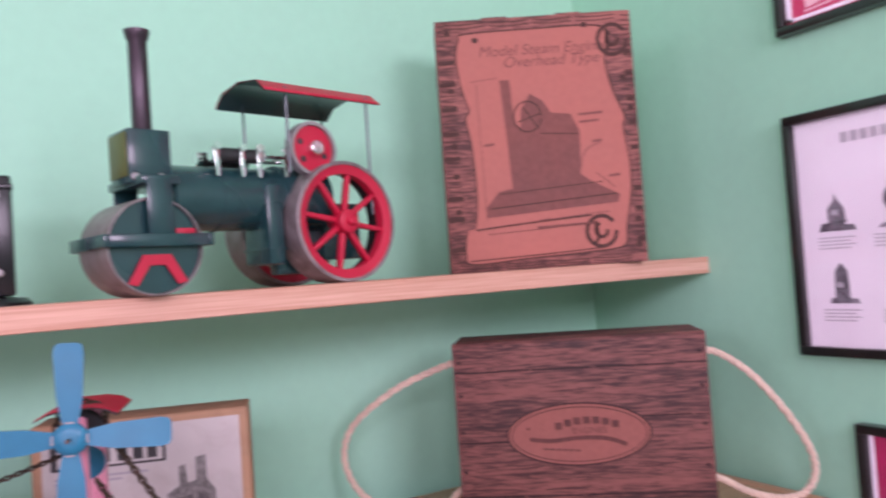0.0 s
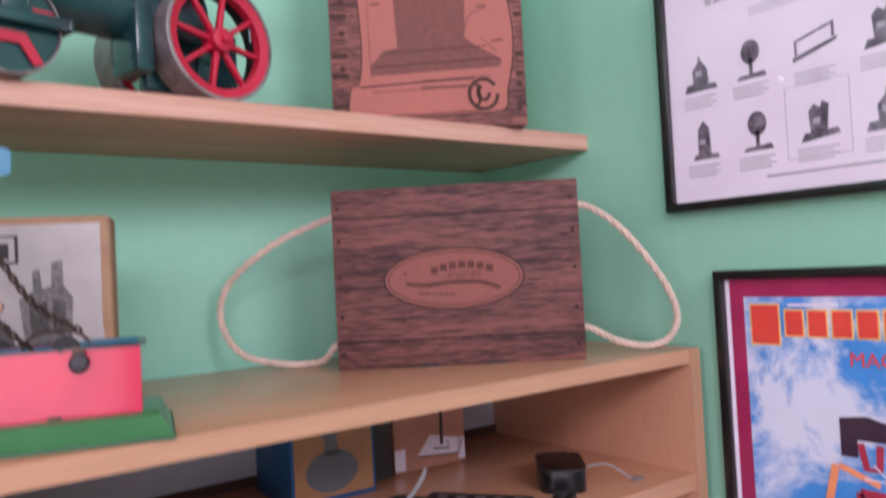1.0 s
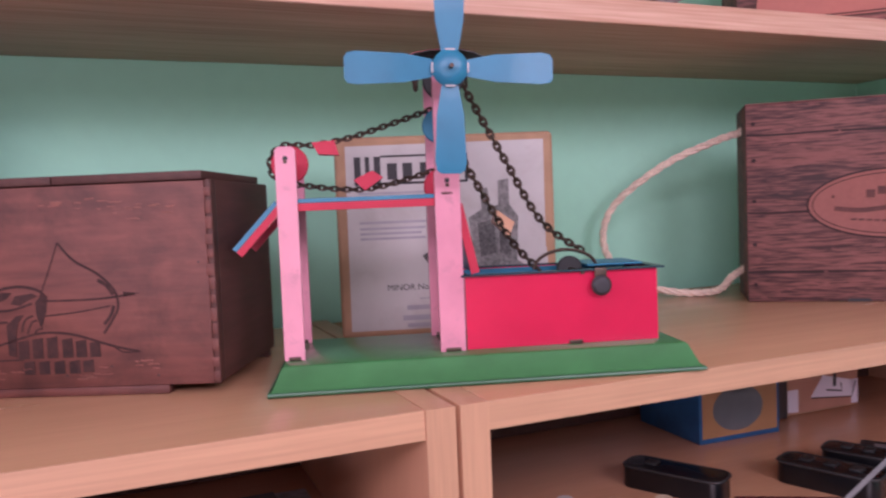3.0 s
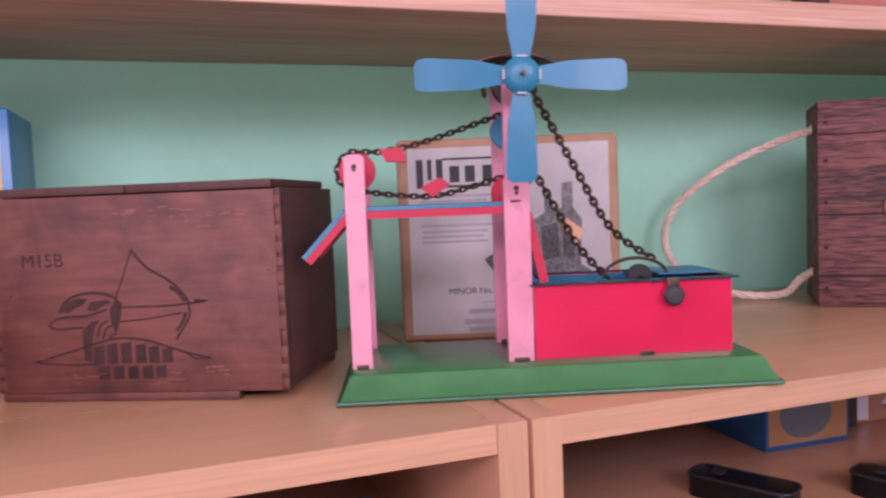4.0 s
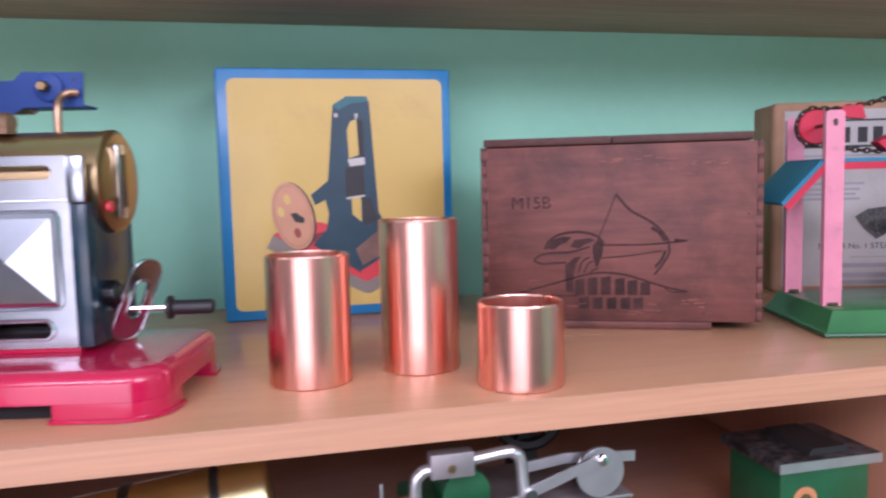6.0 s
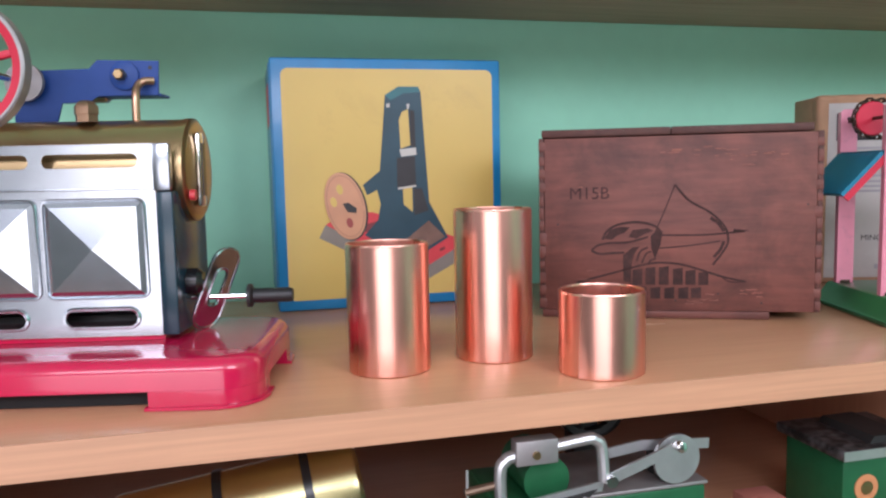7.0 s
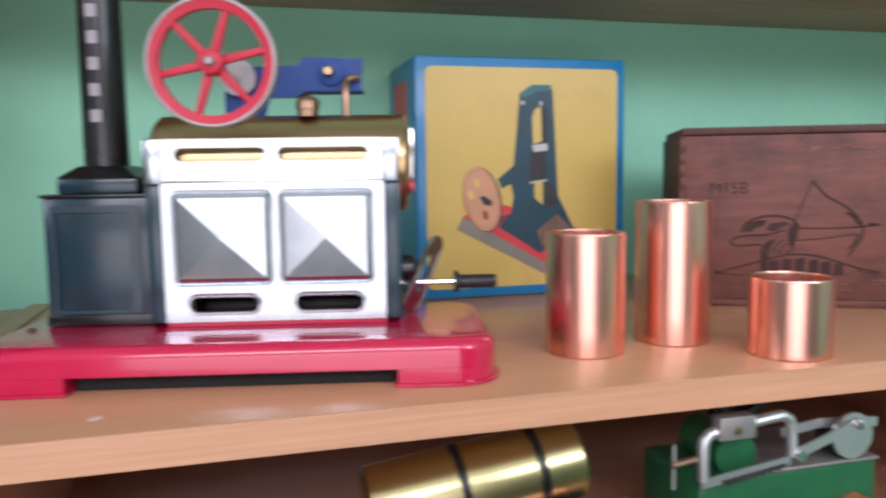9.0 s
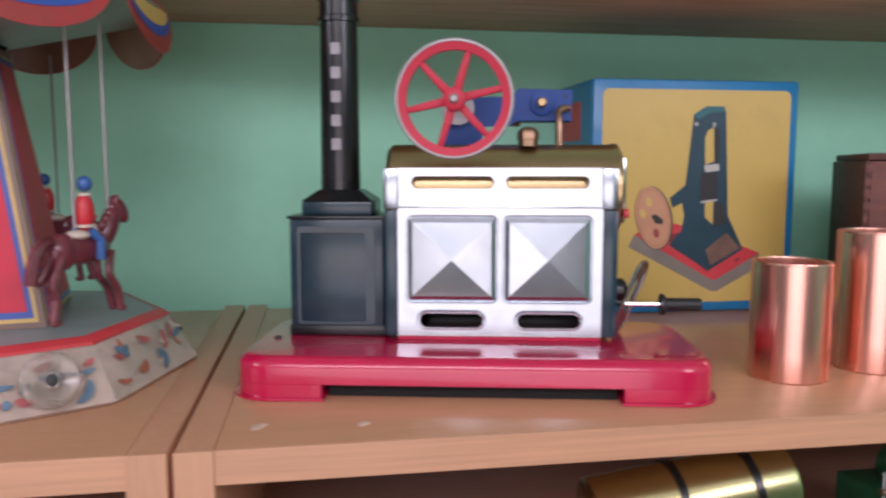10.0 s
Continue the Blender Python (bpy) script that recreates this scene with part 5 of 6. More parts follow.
    fw = part("flywheel", lathe([(0.0235, -0.0055), (0.027, -0.0055), (0.027, 0.0055), (0.0235, 0.0055)], 56, pose(-0.019, -0.04, 0.1345, 90, 0, 0), True), GREYMETAL, t)
    part("flywheel_disc", lathe([(0, -0.002), (0.0233, -0.002), (0.0233, 0.002), (0, 0.002)], 48, pose(-0.019, -0.0405, 0.1345, 90, 0, 0)), REDTIN, fw)
    part("flywheel_hole", shapes([oval(-0.019 + 0.0155 * math.cos(a), 0.1345 + 0.0155 * math.sin(a), 0.0032, None, 14) for a in (-0.45, 2.7, 3.9)], -0.0426), INKBLK, fw)
    part("flywheel_hub", rod((-0.019, -0.042, 0.1345), (-0.019, -0.053, 0.1345), 0.0072, 20, 0.001), CHROME, fw)
    part("crankshaft", rod((-0.019, -0.048, 0.1345), (-0.019, 0.03, 0.1345), 0.0022, 10), CHROME, fw)
    # canopy
    prof = [(-0.047, 0.186), (-0.033, 0.198), (0.0, 0.203), (0.033, 0.198), (0.047, 0.186)]
    bm = bmesh.new()
    for u0 in (-0.072, 0.068):
        for y, z in prof:
            bm.verts.new((u0, y, z))
    vs = list(bm.verts)
    n = len(prof)
    for k in range(n - 1):
        bm.faces.new((vs[k], vs[k + 1], vs[n + k + 1], vs[n + k]))
    can = part("canopy", bm, DARKGREEN, t, "dark green canopy with red top")
    bm = bmesh.new()
    for u0 in (-0.0725, 0.0685):
        for y, z in prof:
            bm.verts.new((u0, y * 1.006, z + 0.0014))
    vs = list(bm.verts)
    for k in range(n - 1):
        bm.faces.new((vs[k], vs[k + 1], vs[n + k + 1], vs[n + k]))
    part("canopy_top", bm, REDTIN, can)
    part("canopy_edge", cuboid(-0.072, 0.0685, -0.0476, -0.046, 0.1868, 0.1892, 0.0004), REDTIN, can)
    for u in (-0.045, 0.055):
        for v in (-0.04, 0.04):
            part("canopy_post", rod((u, v, 0.11 if u < 0 else 0.07), (u, v, 0.1945), 0.0013, 8), DARKGREEN, can)


road_roller()

_k = thing("black_column_toy", pose(0.0, 0.87, 1.487), "black upright metal toy on a round base", "toy")
part("round_base", lathe([(0, 0), (0.034, 0), (0.034, 0.003), (0.03, 0.007), (0.012, 0.009), (0, 0.009)], 40), BLACK, _k)
part("column", cuboid(-0.03, 0.021, -0.02, 0.02, 0.0091, 0.118, 0.003), BLACK, _k)
for _z in (0.03, 0.1):
    part("rivet", lathe([(0, 0), (0.004, 0), (0.003, 0.0015), (0, 0.002)], 12, pose(0.008, -0.02, _z, 90, 0, 0)), GREYMETAL, _k)
part("column_band", cuboid(-0.031, 0.022, -0.021, 0.021, 0.105, 0.11, 0.001), BLACK, _k)


# ---- framed prints on the side wall ----
def framed(name, y_left, z_top, w, h, label, border=0.0105):
    """A frame on the side wall whose x runs to the right and z down from its top left corner."""
    t = thing(name, pose(RX, y_left, z_top - h, 0, 0, -90), label, "framed print", "framed prints on the wall")
    for bx in ((0, w, 0, border), (0, w, h - border, h), (0, border, border, h - border), (w - border, w, border, h - border)):
        part("frame_bar", cuboid(bx[0], bx[1], -0.016, -0.0005, bx[2], bx[3], 0.0012), FRAMEBLK, t)
    part("backing", cuboid(border * 0.5, w - border * 0.5, -0.006, -0.0006, border * 0.5, h - border * 0.5), KRAFTBOX, t)
    g = mat("picture_glass", (1, 1, 1), 0.04, vary=0)
    b = g.node_tree.nodes["Principled BSDF"]
    for link in list(b.inputs["Base Color"].links):
        g.node_tree.links.remove(link)
    b.inputs["Base Color"].default_value, b.inputs["Transmission Weight"].default_value, b.inputs["IOR"].default_value = (1, 1, 1, 1), 1.0, 1.25
    pane = part("glass", shapes([[(border * 0.6, border * 0.6), (w - border * 0.6, border * 0.6), (w - border * 0.6, h - border * 0.6), (border * 0.6, h - border * 0.6)]], -0.0105, 0.001), g, t)
    pane.visible_shadow = False
    return t


def print_wall():
    # the top print, of which the foot is seen
    w, h = 0.42, 0.297
    t = framed("framed_poster", 0.63, 1.741 + h, w, h, "black-framed crimson poster under glass with white script")
    p = part("poster", shapes([[(0.01, 0.01), (w - 0.01, 0.01), (w - 0.01, h - 0.01), (0.01, h - 0.01)]], -0.0062), mat("crimson_poster", (0.5, 0.02, 0.09), 0.5, vary=0.1), t)
    part("white_rule", shapes([[(0.011, 0.014), (w - 0.011, 0.014), (w - 0.011, 0.018), (0.011, 0.018)], [(0.011, 0.014), (0.018, 0.014), (0.018, h - 0.011), (0.011, h - 0.011)]], -0.0066), PRINTW, p)
    part("script_bar", shapes([ribbon([(0.035, 0.032), (0.06, 0.036), (0.09, 0.034), (0.13, 0.04)], 0.014), ribbon([(0.033, 0.022), (0.14, 0.028)], 0.002)], -0.0066), mat("pale_pink_print", (0.75, 0.45, 0.5), 0.5), p)
    # sheet of small engines
    w, h = 0.42, 0.281
    t = framed("framed_engine_sheet", 0.633, 1.645, w, h, "black-framed white catalogue sheet of small model engines")
    p = part("paper_sheet", shapes([[(0.009, 0.009), (w - 0.009, 0.009), (w - 0.009, h - 0.009), (0.009, h - 0.009)]], -0.0062), mat("catalogue_paper", (0.64, 0.58, 0.63), 0.5, vary=0.05, grain=12), t)
    part("title_bar", shapes([[(0.066 + k * 0.0112, 0.24), (0.0745 + k * 0.0112, 0.24), (0.0745 + k * 0.0112, 0.2515), (0.066 + k * 0.0112, 0.2515)] for k in range(6)], -0.0066), INKGREY, p)
    part("title_word", words("WORKING", 0.0145, 0.193, 0.2457, -0.0066), mat("soft_black_print", (0.12, 0.1, 0.13), 0.6), p)
    part("title_bar", shapes([[(0.255 + k * 0.0112, 0.24), (0.2635 + k * 0.0112, 0.24), (0.2635 + k * 0.0112, 0.2515), (0.255 + k * 0.0112, 0.2515)] for k in range(6)], -0.0066), INKGREY, p)
    part("small_print", shapes([[(0.12, z), (0.3, z), (0.3, z + 0.0014), (0.12, z + 0.0014)] for z in (0.231, 0.221, 0.217, 0.213)], -0.0066), INKGREY, p)
    kinds = [
        [[(-0.5, 0), (0.5, 0), (0.45, 0.14), (0.2, 0.16), (0.3, 0.26), (-0.42, 0.2)], [(-0.22, 0.2), (0.24, 0.2), (0.22, 0.55), (0.1, 0.7), (0.03, 0.8), (-0.03, 0.95), (-0.06, 0.75), (-0.24, 0.55)]],
        [[(-0.42, 0), (0.42, 0), (0.36, 0.14), (-0.32, 0.1)], [(-0.05, 0.1), (0.05, 0.1), (0.06, 0.5), (-0.06, 0.5)], [(0.26 * math.cos(a), 0.66 + 0.3 * math.sin(a)) for a in [0.4 * k for k in range(16)]]],
        [[(-0.55, 0.1), (0.5, 0.4), (0.55, 0.5), (-0.55, 0.22)], [(-0.5, 0.25), (-0.44, 0.27), (-0.44, 0.6), (-0.5, 0.58)], [(0.4, 0.5), (0.47, 0.5), (0.47, 0.85), (0.4, 0.83)], [(-0.5, 0.55), (0.46, 0.8), (0.46, 0.86), (-0.5, 0.61)]],
        [[(-0.45, 0), (0.5, 0.1), (0.45, 0.24), (-0.35, 0.2)], [(-0.2, 0.2), (0.2, 0.22), (0.26, 0.8), (0.1, 0.9), (0.05, 0.75), (-0.1, 0.85), (-0.24, 0.7)]],
        [[(-0.35, 0), (0.45, 0), (0.4, 0.12), (-0.3, 0.14)], [(-0.2, 0.12), (0.2, 0.12), (0.17, 0.8), (0.0, 1.0), (-0.17, 0.8)]],
    ]
    halftone = mat("printed_halftone", (0.2, 0.17, 0.2), 0.6, grain=420, second=(0.03, 0.025, 0.035), edge=(0.4, 0.58))
    rows = ((0.142, (0.054, 0.119, 0.192, 0.26, 0.327), (0, 1, 2, 3, 1)), (0.06, (0.054, 0.122, 0.191, 0.26, 0.327), (4, 1, 3, 0, 4)))
    for z, xs, ks in rows:
        for x, k in zip(xs, ks):
            pic = part("printed_engine", shapes([[(x + a * 0.044, z + b * 0.046) for a, b in o] for o in kinds[k]], -0.0066), halftone, p)
            if k in (0, 3, 4):
                part("printed_highlight", shapes([[(x - 0.006, z + 0.018), (x + 0.002, z + 0.018), (x + 0.002, z + 0.024), (x - 0.006, z + 0.024)]], -0.007), INKGREY, pic)
            part("caption_bar", shapes([[(x - 0.024, z - 0.008 - 0.004 * j), (x + 0.02 - 0.006 * (j % 2), z - 0.008 - 0.004 * j), (x + 0.02 - 0.006 * (j % 2), z - 0.0065 - 0.004 * j), (x - 0.024, z - 0.0065 - 0.004 * j)] for j in range(4)], -0.0066), INKGREY, pic)
    part("rule_box", shapes([ribbon([(0.156, 0.044), (0.224, 0.044)], 0.0006), ribbon([(0.156, 0.122), (0.224, 0.122)], 0.0006), ribbon([(0.156, 0.044), (0.156, 0.122)], 0.0006), ribbon([(0.224, 0.044), (0.224, 0.122)], 0.0006), [(0.13, 0.028), (0.3, 0.028), (0.3, 0.031), (0.13, 0.031)]], -0.0066), INKGREY, p)
    # magazine cover
    w, h = 0.30, 0.42
    t = framed("framed_magazine_cover", 0.574, 1.291, w, h, "black-framed magazine cover with red machinery against blue sky")
    m = part("mount", shapes([[(0.009, 0.009), (w - 0.009, 0.009), (w - 0.009, h - 0.009), (0.009, h - 0.009)]], -0.0062), mat("crimson_mount", (0.32, 0.012, 0.07), 0.5), t, "crimson mount")
    part("white_edge", shapes([[(0.009, 0.009), (0.0155, 0.009), (0.0155, h - 0.012), (0.009, h - 0.012)]], -0.0065), PRINTW, m)
    skym = mat("printed_sky", (0.04, 0.24, 0.58), 0.45, vary=0.1, grain=12, blotch=((0.62, 0.64, 0.7), 10.0, 0.45, 0.56, 0.95))
    c = part("cover", shapes([[(0.033, 0.02), (w - 0.014, 0.02), (w - 0.014, h - 0.031), (0.033, h - 0.031)]], -0.0065), skym, m, "blue sky with clouds")
    letters, edge = [], []
    for k in range(7):
        x0, z0, z1 = 0.042 + k * 0.0335, (h - 0.083 if k == 0 else h - 0.073), (h - 0.04 if k == 0 else h - 0.046)
        ww = 0.032 if k == 0 else 0.019
        x0 = 0.042 if k == 0 else 0.082 + (k - 1) * 0.0255
        edge.append([(x0 - 0.0018, z0 - 0.0018), (x0 + ww + 0.0018, z0 - 0.0018), (x0 + ww + 0.0018, z1 + 0.0018), (x0 - 0.0018, z1 + 0.0018)])
        letters.append([(x0, z0), (x0 + ww, z0), (x0 + ww, z1), (x0, z1)])
    band = part("title_edge", shapes(edge, -0.0074), mat("printed_yellow", (0.75, 0.5, 0.15), 0.5), c)
    part("title_block", shapes(letters, -0.0078), mat("printed_scarlet", (0.66, 0.05, 0.03), 0.5), band, "red title blocks edged yellow")
    part("title_word", words("MAGAZINE", 0.021, 0.2, h - 0.096, -0.0078), bpy.data.materials["printed_scarlet"], c)
    part("small_print", shapes([[(0.085, h - 0.041), (0.14, h - 0.041), (0.14, h - 0.0385), (0.085, h - 0.0385)]], -0.0078), PRINTW, c)
    dk = [[(0.133, 0.225), (0.15, 0.225), (0.15, 0.243), (0.29, 0.243), (0.29, 0.262), (0.2, 0.262), (0.2, 0.268), (0.18, 0.268), (0.18, 0.262), (0.16, 0.268), (0.133, 0.264)], [(0.1, 0.08), (0.12, 0.06), (0.16, 0.07), (0.17, 0.1), (0.15, 0.13), (0.13, 0.14), (0.12, 0.11)], [(0.18, 0.06), (0.24, 0.05), (0.25, 0.12), (0.2, 0.13)]]
    part("printed_machine", shapes(dk, -0.0076), mat("printed_dark_maroon", (0.03, 0.012, 0.03), 0.5), c)
    rd = [ribbon(q, s) for q, s in (([(0.153, 0.24), (0.158, 0.215), (0.17, 0.215), (0.172, 0.24)], 0.007), ([(0.19, 0.24), (0.193, 0.1)], 0.008), ([(0.15, 0.19), (0.28, 0.185)], 0.009), ([(0.15, 0.15), (0.28, 0.145)], 0.007), ([(0.24, 0.24), (0.245, 0.06)], 0.008), ([(0.15, 0.19), (0.15, 0.1)], 0.008), ([(0.155, 0.1), (0.28, 0.098)], 0.009), ([(0.165, 0.13), (0.235, 0.09)], 0.005), ([(0.165, 0.09), (0.235, 0.14)], 0.005), ([(0.27, 0.24), (0.272, 0.05)], 0.007), ([(0.205, 0.185), (0.24, 0.15)], 0.005), ([(0.255, 0.185), (0.28, 0.15)], 0.005), ([(0.16, 0.06), (0.285, 0.055)], 0.012))]
    part("printed_girder", shapes(rd, -0.008), mat("printed_maroon_red", (0.36, 0.02, 0.045), 0.5), c)
    og = [ribbon(q, s) for q, s in (([(0.127, 0.215), (0.112, 0.15), (0.105, 0.12)], 0.008), ([(0.13, 0.215), (0.17, 0.2)], 0.006))] + [[(0.065, 0.115), (0.115, 0.11), (0.115, 0.06), (0.075, 0.055)]]
    part("printed_wheel", shapes([oval(0.158, 0.066, 0.022, None, 20), oval(0.222, 0.125, 0.014, None, 18)], -0.0086), bpy.data.materials["printed_dark_maroon"], c)
    part("printed_hub", shapes([oval(0.158, 0.066, 0.01, None, 16)], -0.009), GREYINK, c)
    part("printed_jib", shapes(og, -0.0082), mat("printed_orange", (0.75, 0.25, 0.1), 0.5), c)
    part("printed_rail", shapes([ribbon(q, 0.0015) for q in ([(0.155, 0.205), (0.285, 0.205)], [(0.15, 0.17), (0.285, 0.166)], [(0.165, 0.22), (0.18, 0.205), (0.21, 0.222)], [(0.085, 0.118), (0.14, 0.116)], [(0.2, 0.225), (0.22, 0.19)])], -0.0084), PRINTW, c)


print_wall()


# ---- tin carousel ----
def carousel():
    cx, cy = -0.926, 0.765
    t = thing("tin_carousel", pose(cx, cy, TOP, 0, 0, -15.5), "lithographed tin toy carousel with hanging horses, partly seen", "tin toy")
    litho = mat("lithographed_tin", (0.6, 0.47, 0.4), 0.35, grain=90, second=(0.47, 0.33, 0.27), coat=0.3, blotch=((0.32, 0.27, 0.25), 60, 0.5, 0.7, 0.5))
    grey = mat("grey_tin", (0.33, 0.36, 0.34), 0.4, 0.4)
    n, prof = 8, [(0.135, 0.0), (0.137, 0.002), (0.118, 0.033), (0.114, 0.035)]
    bm = lathe(prof + [(0, 0.035)], n, pose(0, 0, 0, 0, 0, 22.5))
    skirt = part("base_skirt", bm, litho, t, "printed octagonal tin skirt")
    lblue, cream, tan = mat("litho_blue", (0.1, 0.17, 0.25), 0.4, vary=0.4, grain=150), mat("litho_cream", (0.6, 0.5, 0.42), 0.4, vary=0.15), mat("litho_rust", (0.42, 0.12, 0.07), 0.4, vary=0.4, grain=150)
    rose = mat("litho_rose", (0.42, 0.1, 0.1), 0.4, vary=0.4, grain=150)
    part("red_border", lathe([(0.1185, 0.0335), (0.1195, 0.0318), (0.1165, 0.0352), (0.1125, 0.0364)], n, pose(0, 0, 0, 0, 0, 22.5)), REDINK, skirt)
    part("deck", lathe([(0, 0.0352), (0.112, 0.0352), (0.112, 0.0362), (0, 0.0362)], n, pose(0, 0, 0, 0, 0, 22.5)), mat("deck_paint", (0.3, 0.36, 0.36), 0.4), t)
    for k in range(n):
        a = radians(45 * k)
        fm = Matrix.Rotation(a, 4, "Z") @ pose(0, -0.1195, 0.017, -30, 0, 0)
        rnd, lift = random.Random(k), 0.0
        for col, count in ((cream, 4), (tan, 4), (rose, 5), (lblue, 6)):
            for _ in range(count):
                ux, uz, ul, uh, ut = rnd.uniform(-0.042, 0.042), rnd.uniform(-0.01, 0.01), rnd.uniform(0.003, 0.0105), rnd.uniform(0.0009, 0.0028), rnd.uniform(-1.4, 1.4)
                ring = [(ux + math.cos(ut) * p - math.sin(ut) * q, uz + math.sin(ut) * p * 0.8 + math.cos(ut) * q) for p, q in [(x, z + 34 * x * x) for x, z in oval(0, 0, ul, uh, 14)]]
                lift += 0.00004
                o = shapes([[(x, max(-0.016, min(0.016, z))) for x, z in ring]], -0.0006 - lift)
                bmesh.ops.transform(o, matrix=fm, verts=o.verts)
                part("litho_figure", o, col, skirt)
    # centre housing with bordered red panels
    housing = part("housing", lathe([(0.0735, 0.0364), (0.036, 0.205), (0, 0.205)], 4, pose(0, 0, 0, 0, 0, -20)), mat("housing_brown", (0.2, 0.12, 0.09), 0.4), t)
    for k in range(4):
        fm = Matrix.Rotation(radians(90 * k + 25), 4, "Z")
        for o, mt, y in (([(-0.048, 0.04), (0.048, 0.04), (0.0235, 0.2), (-0.0235, 0.2)], mat("litho_yellow", (0.65, 0.42, 0.12), 0.4), 0), ([(-0.0455, 0.0425), (0.0455, 0.0425), (0.0215, 0.198), (-0.0215, 0.198)], mat("litho_deep_blue", (0.03, 0.08, 0.36), 0.4), 1), ([(-0.042, 0.0465), (0.042, 0.0465), (0.019, 0.194), (-0.019, 0.194)], mat("litho_red", (0.6, 0.012, 0.04), 0.5), 2)):
            bm = plate(o, (), 0.0004)
            for v in bm.verts:
                v.co.y += -0.0528 + (v.co.z - 0.0364) * 0.1573 - 0.0006 * y
            bmesh.ops.transform(bm, matrix=fm, verts=bm.verts)
            part("panel", bm, mt, housing)
    clear = mat("clear_grey_plastic", (0.75, 0.68, 0.62), 0.12)
    clear.node_tree.nodes["Principled BSDF"].inputs["Transmission Weight"].default_value = 0.85
    wind = part("wind_up_knob", lathe([(0, 0), (0.0135, 0), (0.015, 0.002), (0.015, 0.006), (0.012, 0.008), (0.006, 0.006), (0.004, 0.0075), (0, 0.0075)], 36, pose(0.101, -0.072, 0.018, 72, 0, 42)), clear, t, "round translucent grey knob")
    part("knob_screw", lathe([(0, 0), (0.0035, 0), (0, 0.003)], 12, pose(0.1062, -0.0778, 0.0205, 72, 0, 42)), INKBLK, wind)
    # canopy with scalloped flaps
    can = part("canopy", lathe([(0.03, 0.2052), (0.121, 0.232), (0.121, 0.2335), (0.0, 0.279)], 48), grey, t)
    lining = mat("bare_brown_tin", (0.24, 0.11, 0.06), 0.4, vary=0.3, grain=50)
    flap_red = mat("flap_red", (0.42, 0.03, 0.035), 0.4, grain=80, second=(0.28, 0.05, 0.04))
    for k in range(8):
        fm = Matrix.Rotation(radians(45 * k + 10.5), 4, "Z") @ pose(0, -0.1185, 0.2325, -12, 0, 0)
        o = plate([(-0.044, 0.0)] + oval(0, 0, 0.044, 0.031, 18, 180, 360) + [(0.044, 0.0), (0.02, 0.006), (-0.02, 0.006)], (), 0.0006)
        bmesh.ops.remove_doubles(o, verts=o.verts, dist=0.00005)
        bmesh.ops.transform(o, matrix=fm, verts=o.verts)
        fl = part("flap", o, flap_red, can, "red printed scalloped flap")
        o = plate([(-0.043, 0.0)] + oval(0, 0, 0.043, 0.03, 18, 180, 360) + [(0.043, 0.0)], (), 0.0004)
        bmesh.ops.remove_doubles(o, verts=o.verts, dist=0.00005)
        bmesh.ops.transform(o, matrix=fm @ Matrix.Translation((0, 0.0009, 0)), verts=o.verts)
        part("flap_lining", o, lining, fl, "bare brown inner face")
        for q, mt, y in ((oval(0, 0, 0.041, 0.02, 16, 180, 360), bpy.data.materials["litho_deep_blue"], -0.0003), (oval(0, 0, 0.037, 0.013, 16, 180, 360), bpy.data.materials["litho_yellow"], -0.0006)):
            o = shapes([q], y)
            bmesh.ops.transform(o, matrix=fm, verts=o.verts)
            part("flap_band", o, mt, fl)
    # hanging toy horses
    bay = mat("bay_paint", (0.15, 0.03, 0.04), 0.28, vary=0.45, grain=90, coat=0.2)
    rider = mat("figure_red", (0.6, 0.03, 0.04), 0.4)
    cap = mat("figure_blue", (0.04, 0.12, 0.35), 0.4)
    horse = thing("toy_horse", pose(0, 0, 0), "small painted tin horse hanging from rods, with rider", "toy horse", "carousel horses")
    bm = blob(0.021, 0.0065, 0.0085, pose(0, 0, 0.04))
    for q in ((blob(0.006, 0.0045, 0.0145, pose(0.022, 0, 0.052, 0, 28, 0))), (blob(0.0095, 0.004, 0.005, pose(0.031, 0, 0.061, 0, 55, 0))), (blob(0.009, 0.0062, 0.0105, pose(-0.016, 0, 0.04))), (blob(0.0028, 0.0022, 0.013, pose(-0.027, 0, 0.033, 0, 35, 0)))):
        merge(bm, q)
    for u, v, a, lean in ((-0.018, 0.0035, 12, 1), (-0.02, -0.0035, 26, 1), (0.015, 0.0035, -35, 1), (0.018, -0.0035, -20, 1)):
        merge(bm, tube(smooth_path([(u, v, 0.038), (u - 0.004 * lean + a * -0.0001, v, 0.024), (u - a * 0.0002, v, 0.014), (u - a * 0.0003, v, 0.003)], 5), 0.0024, 8))
        merge(bm, blob(0.0036, 0.0026, 0.002, pose(u - a * 0.0003 + 0.001, v, 0.002)))
    merge(bm, tube(smooth_path([(-0.024, 0, 0.046), (-0.031, 0, 0.044), (-0.036, 0.001, 0.034), (-0.038, 0.001, 0.024)], 5), 0.0034, 8))
    for a in range(5):
        merge(bm, blob(0.0026, 0.0026, 0.0042, pose(0.016 + a * 0.0028, 0, 0.053 + a * 0.0034, 0, 25, 0)))
    for v in (-0.0022, 0.0022):
        merge(bm, blob(0.0012, 0.001, 0.003, pose(0.0268, v, 0.0668)))
    part("horse", bm, bay, horse)
    bm = blob(0.0055, 0.0055, 0.0115, pose(0.002, 0, 0.061))
    merge(bm, tube([(0.003, 0.0055, 0.066), (0.009, 0.006, 0.06), (0.014, 0.003, 0.057)], 0.0018, 7))
    part("figure", bm, rider, horse, "plain red figure")
    bm = blob(0.0042, 0.0042, 0.0045, pose(0.003, 0, 0.0775))
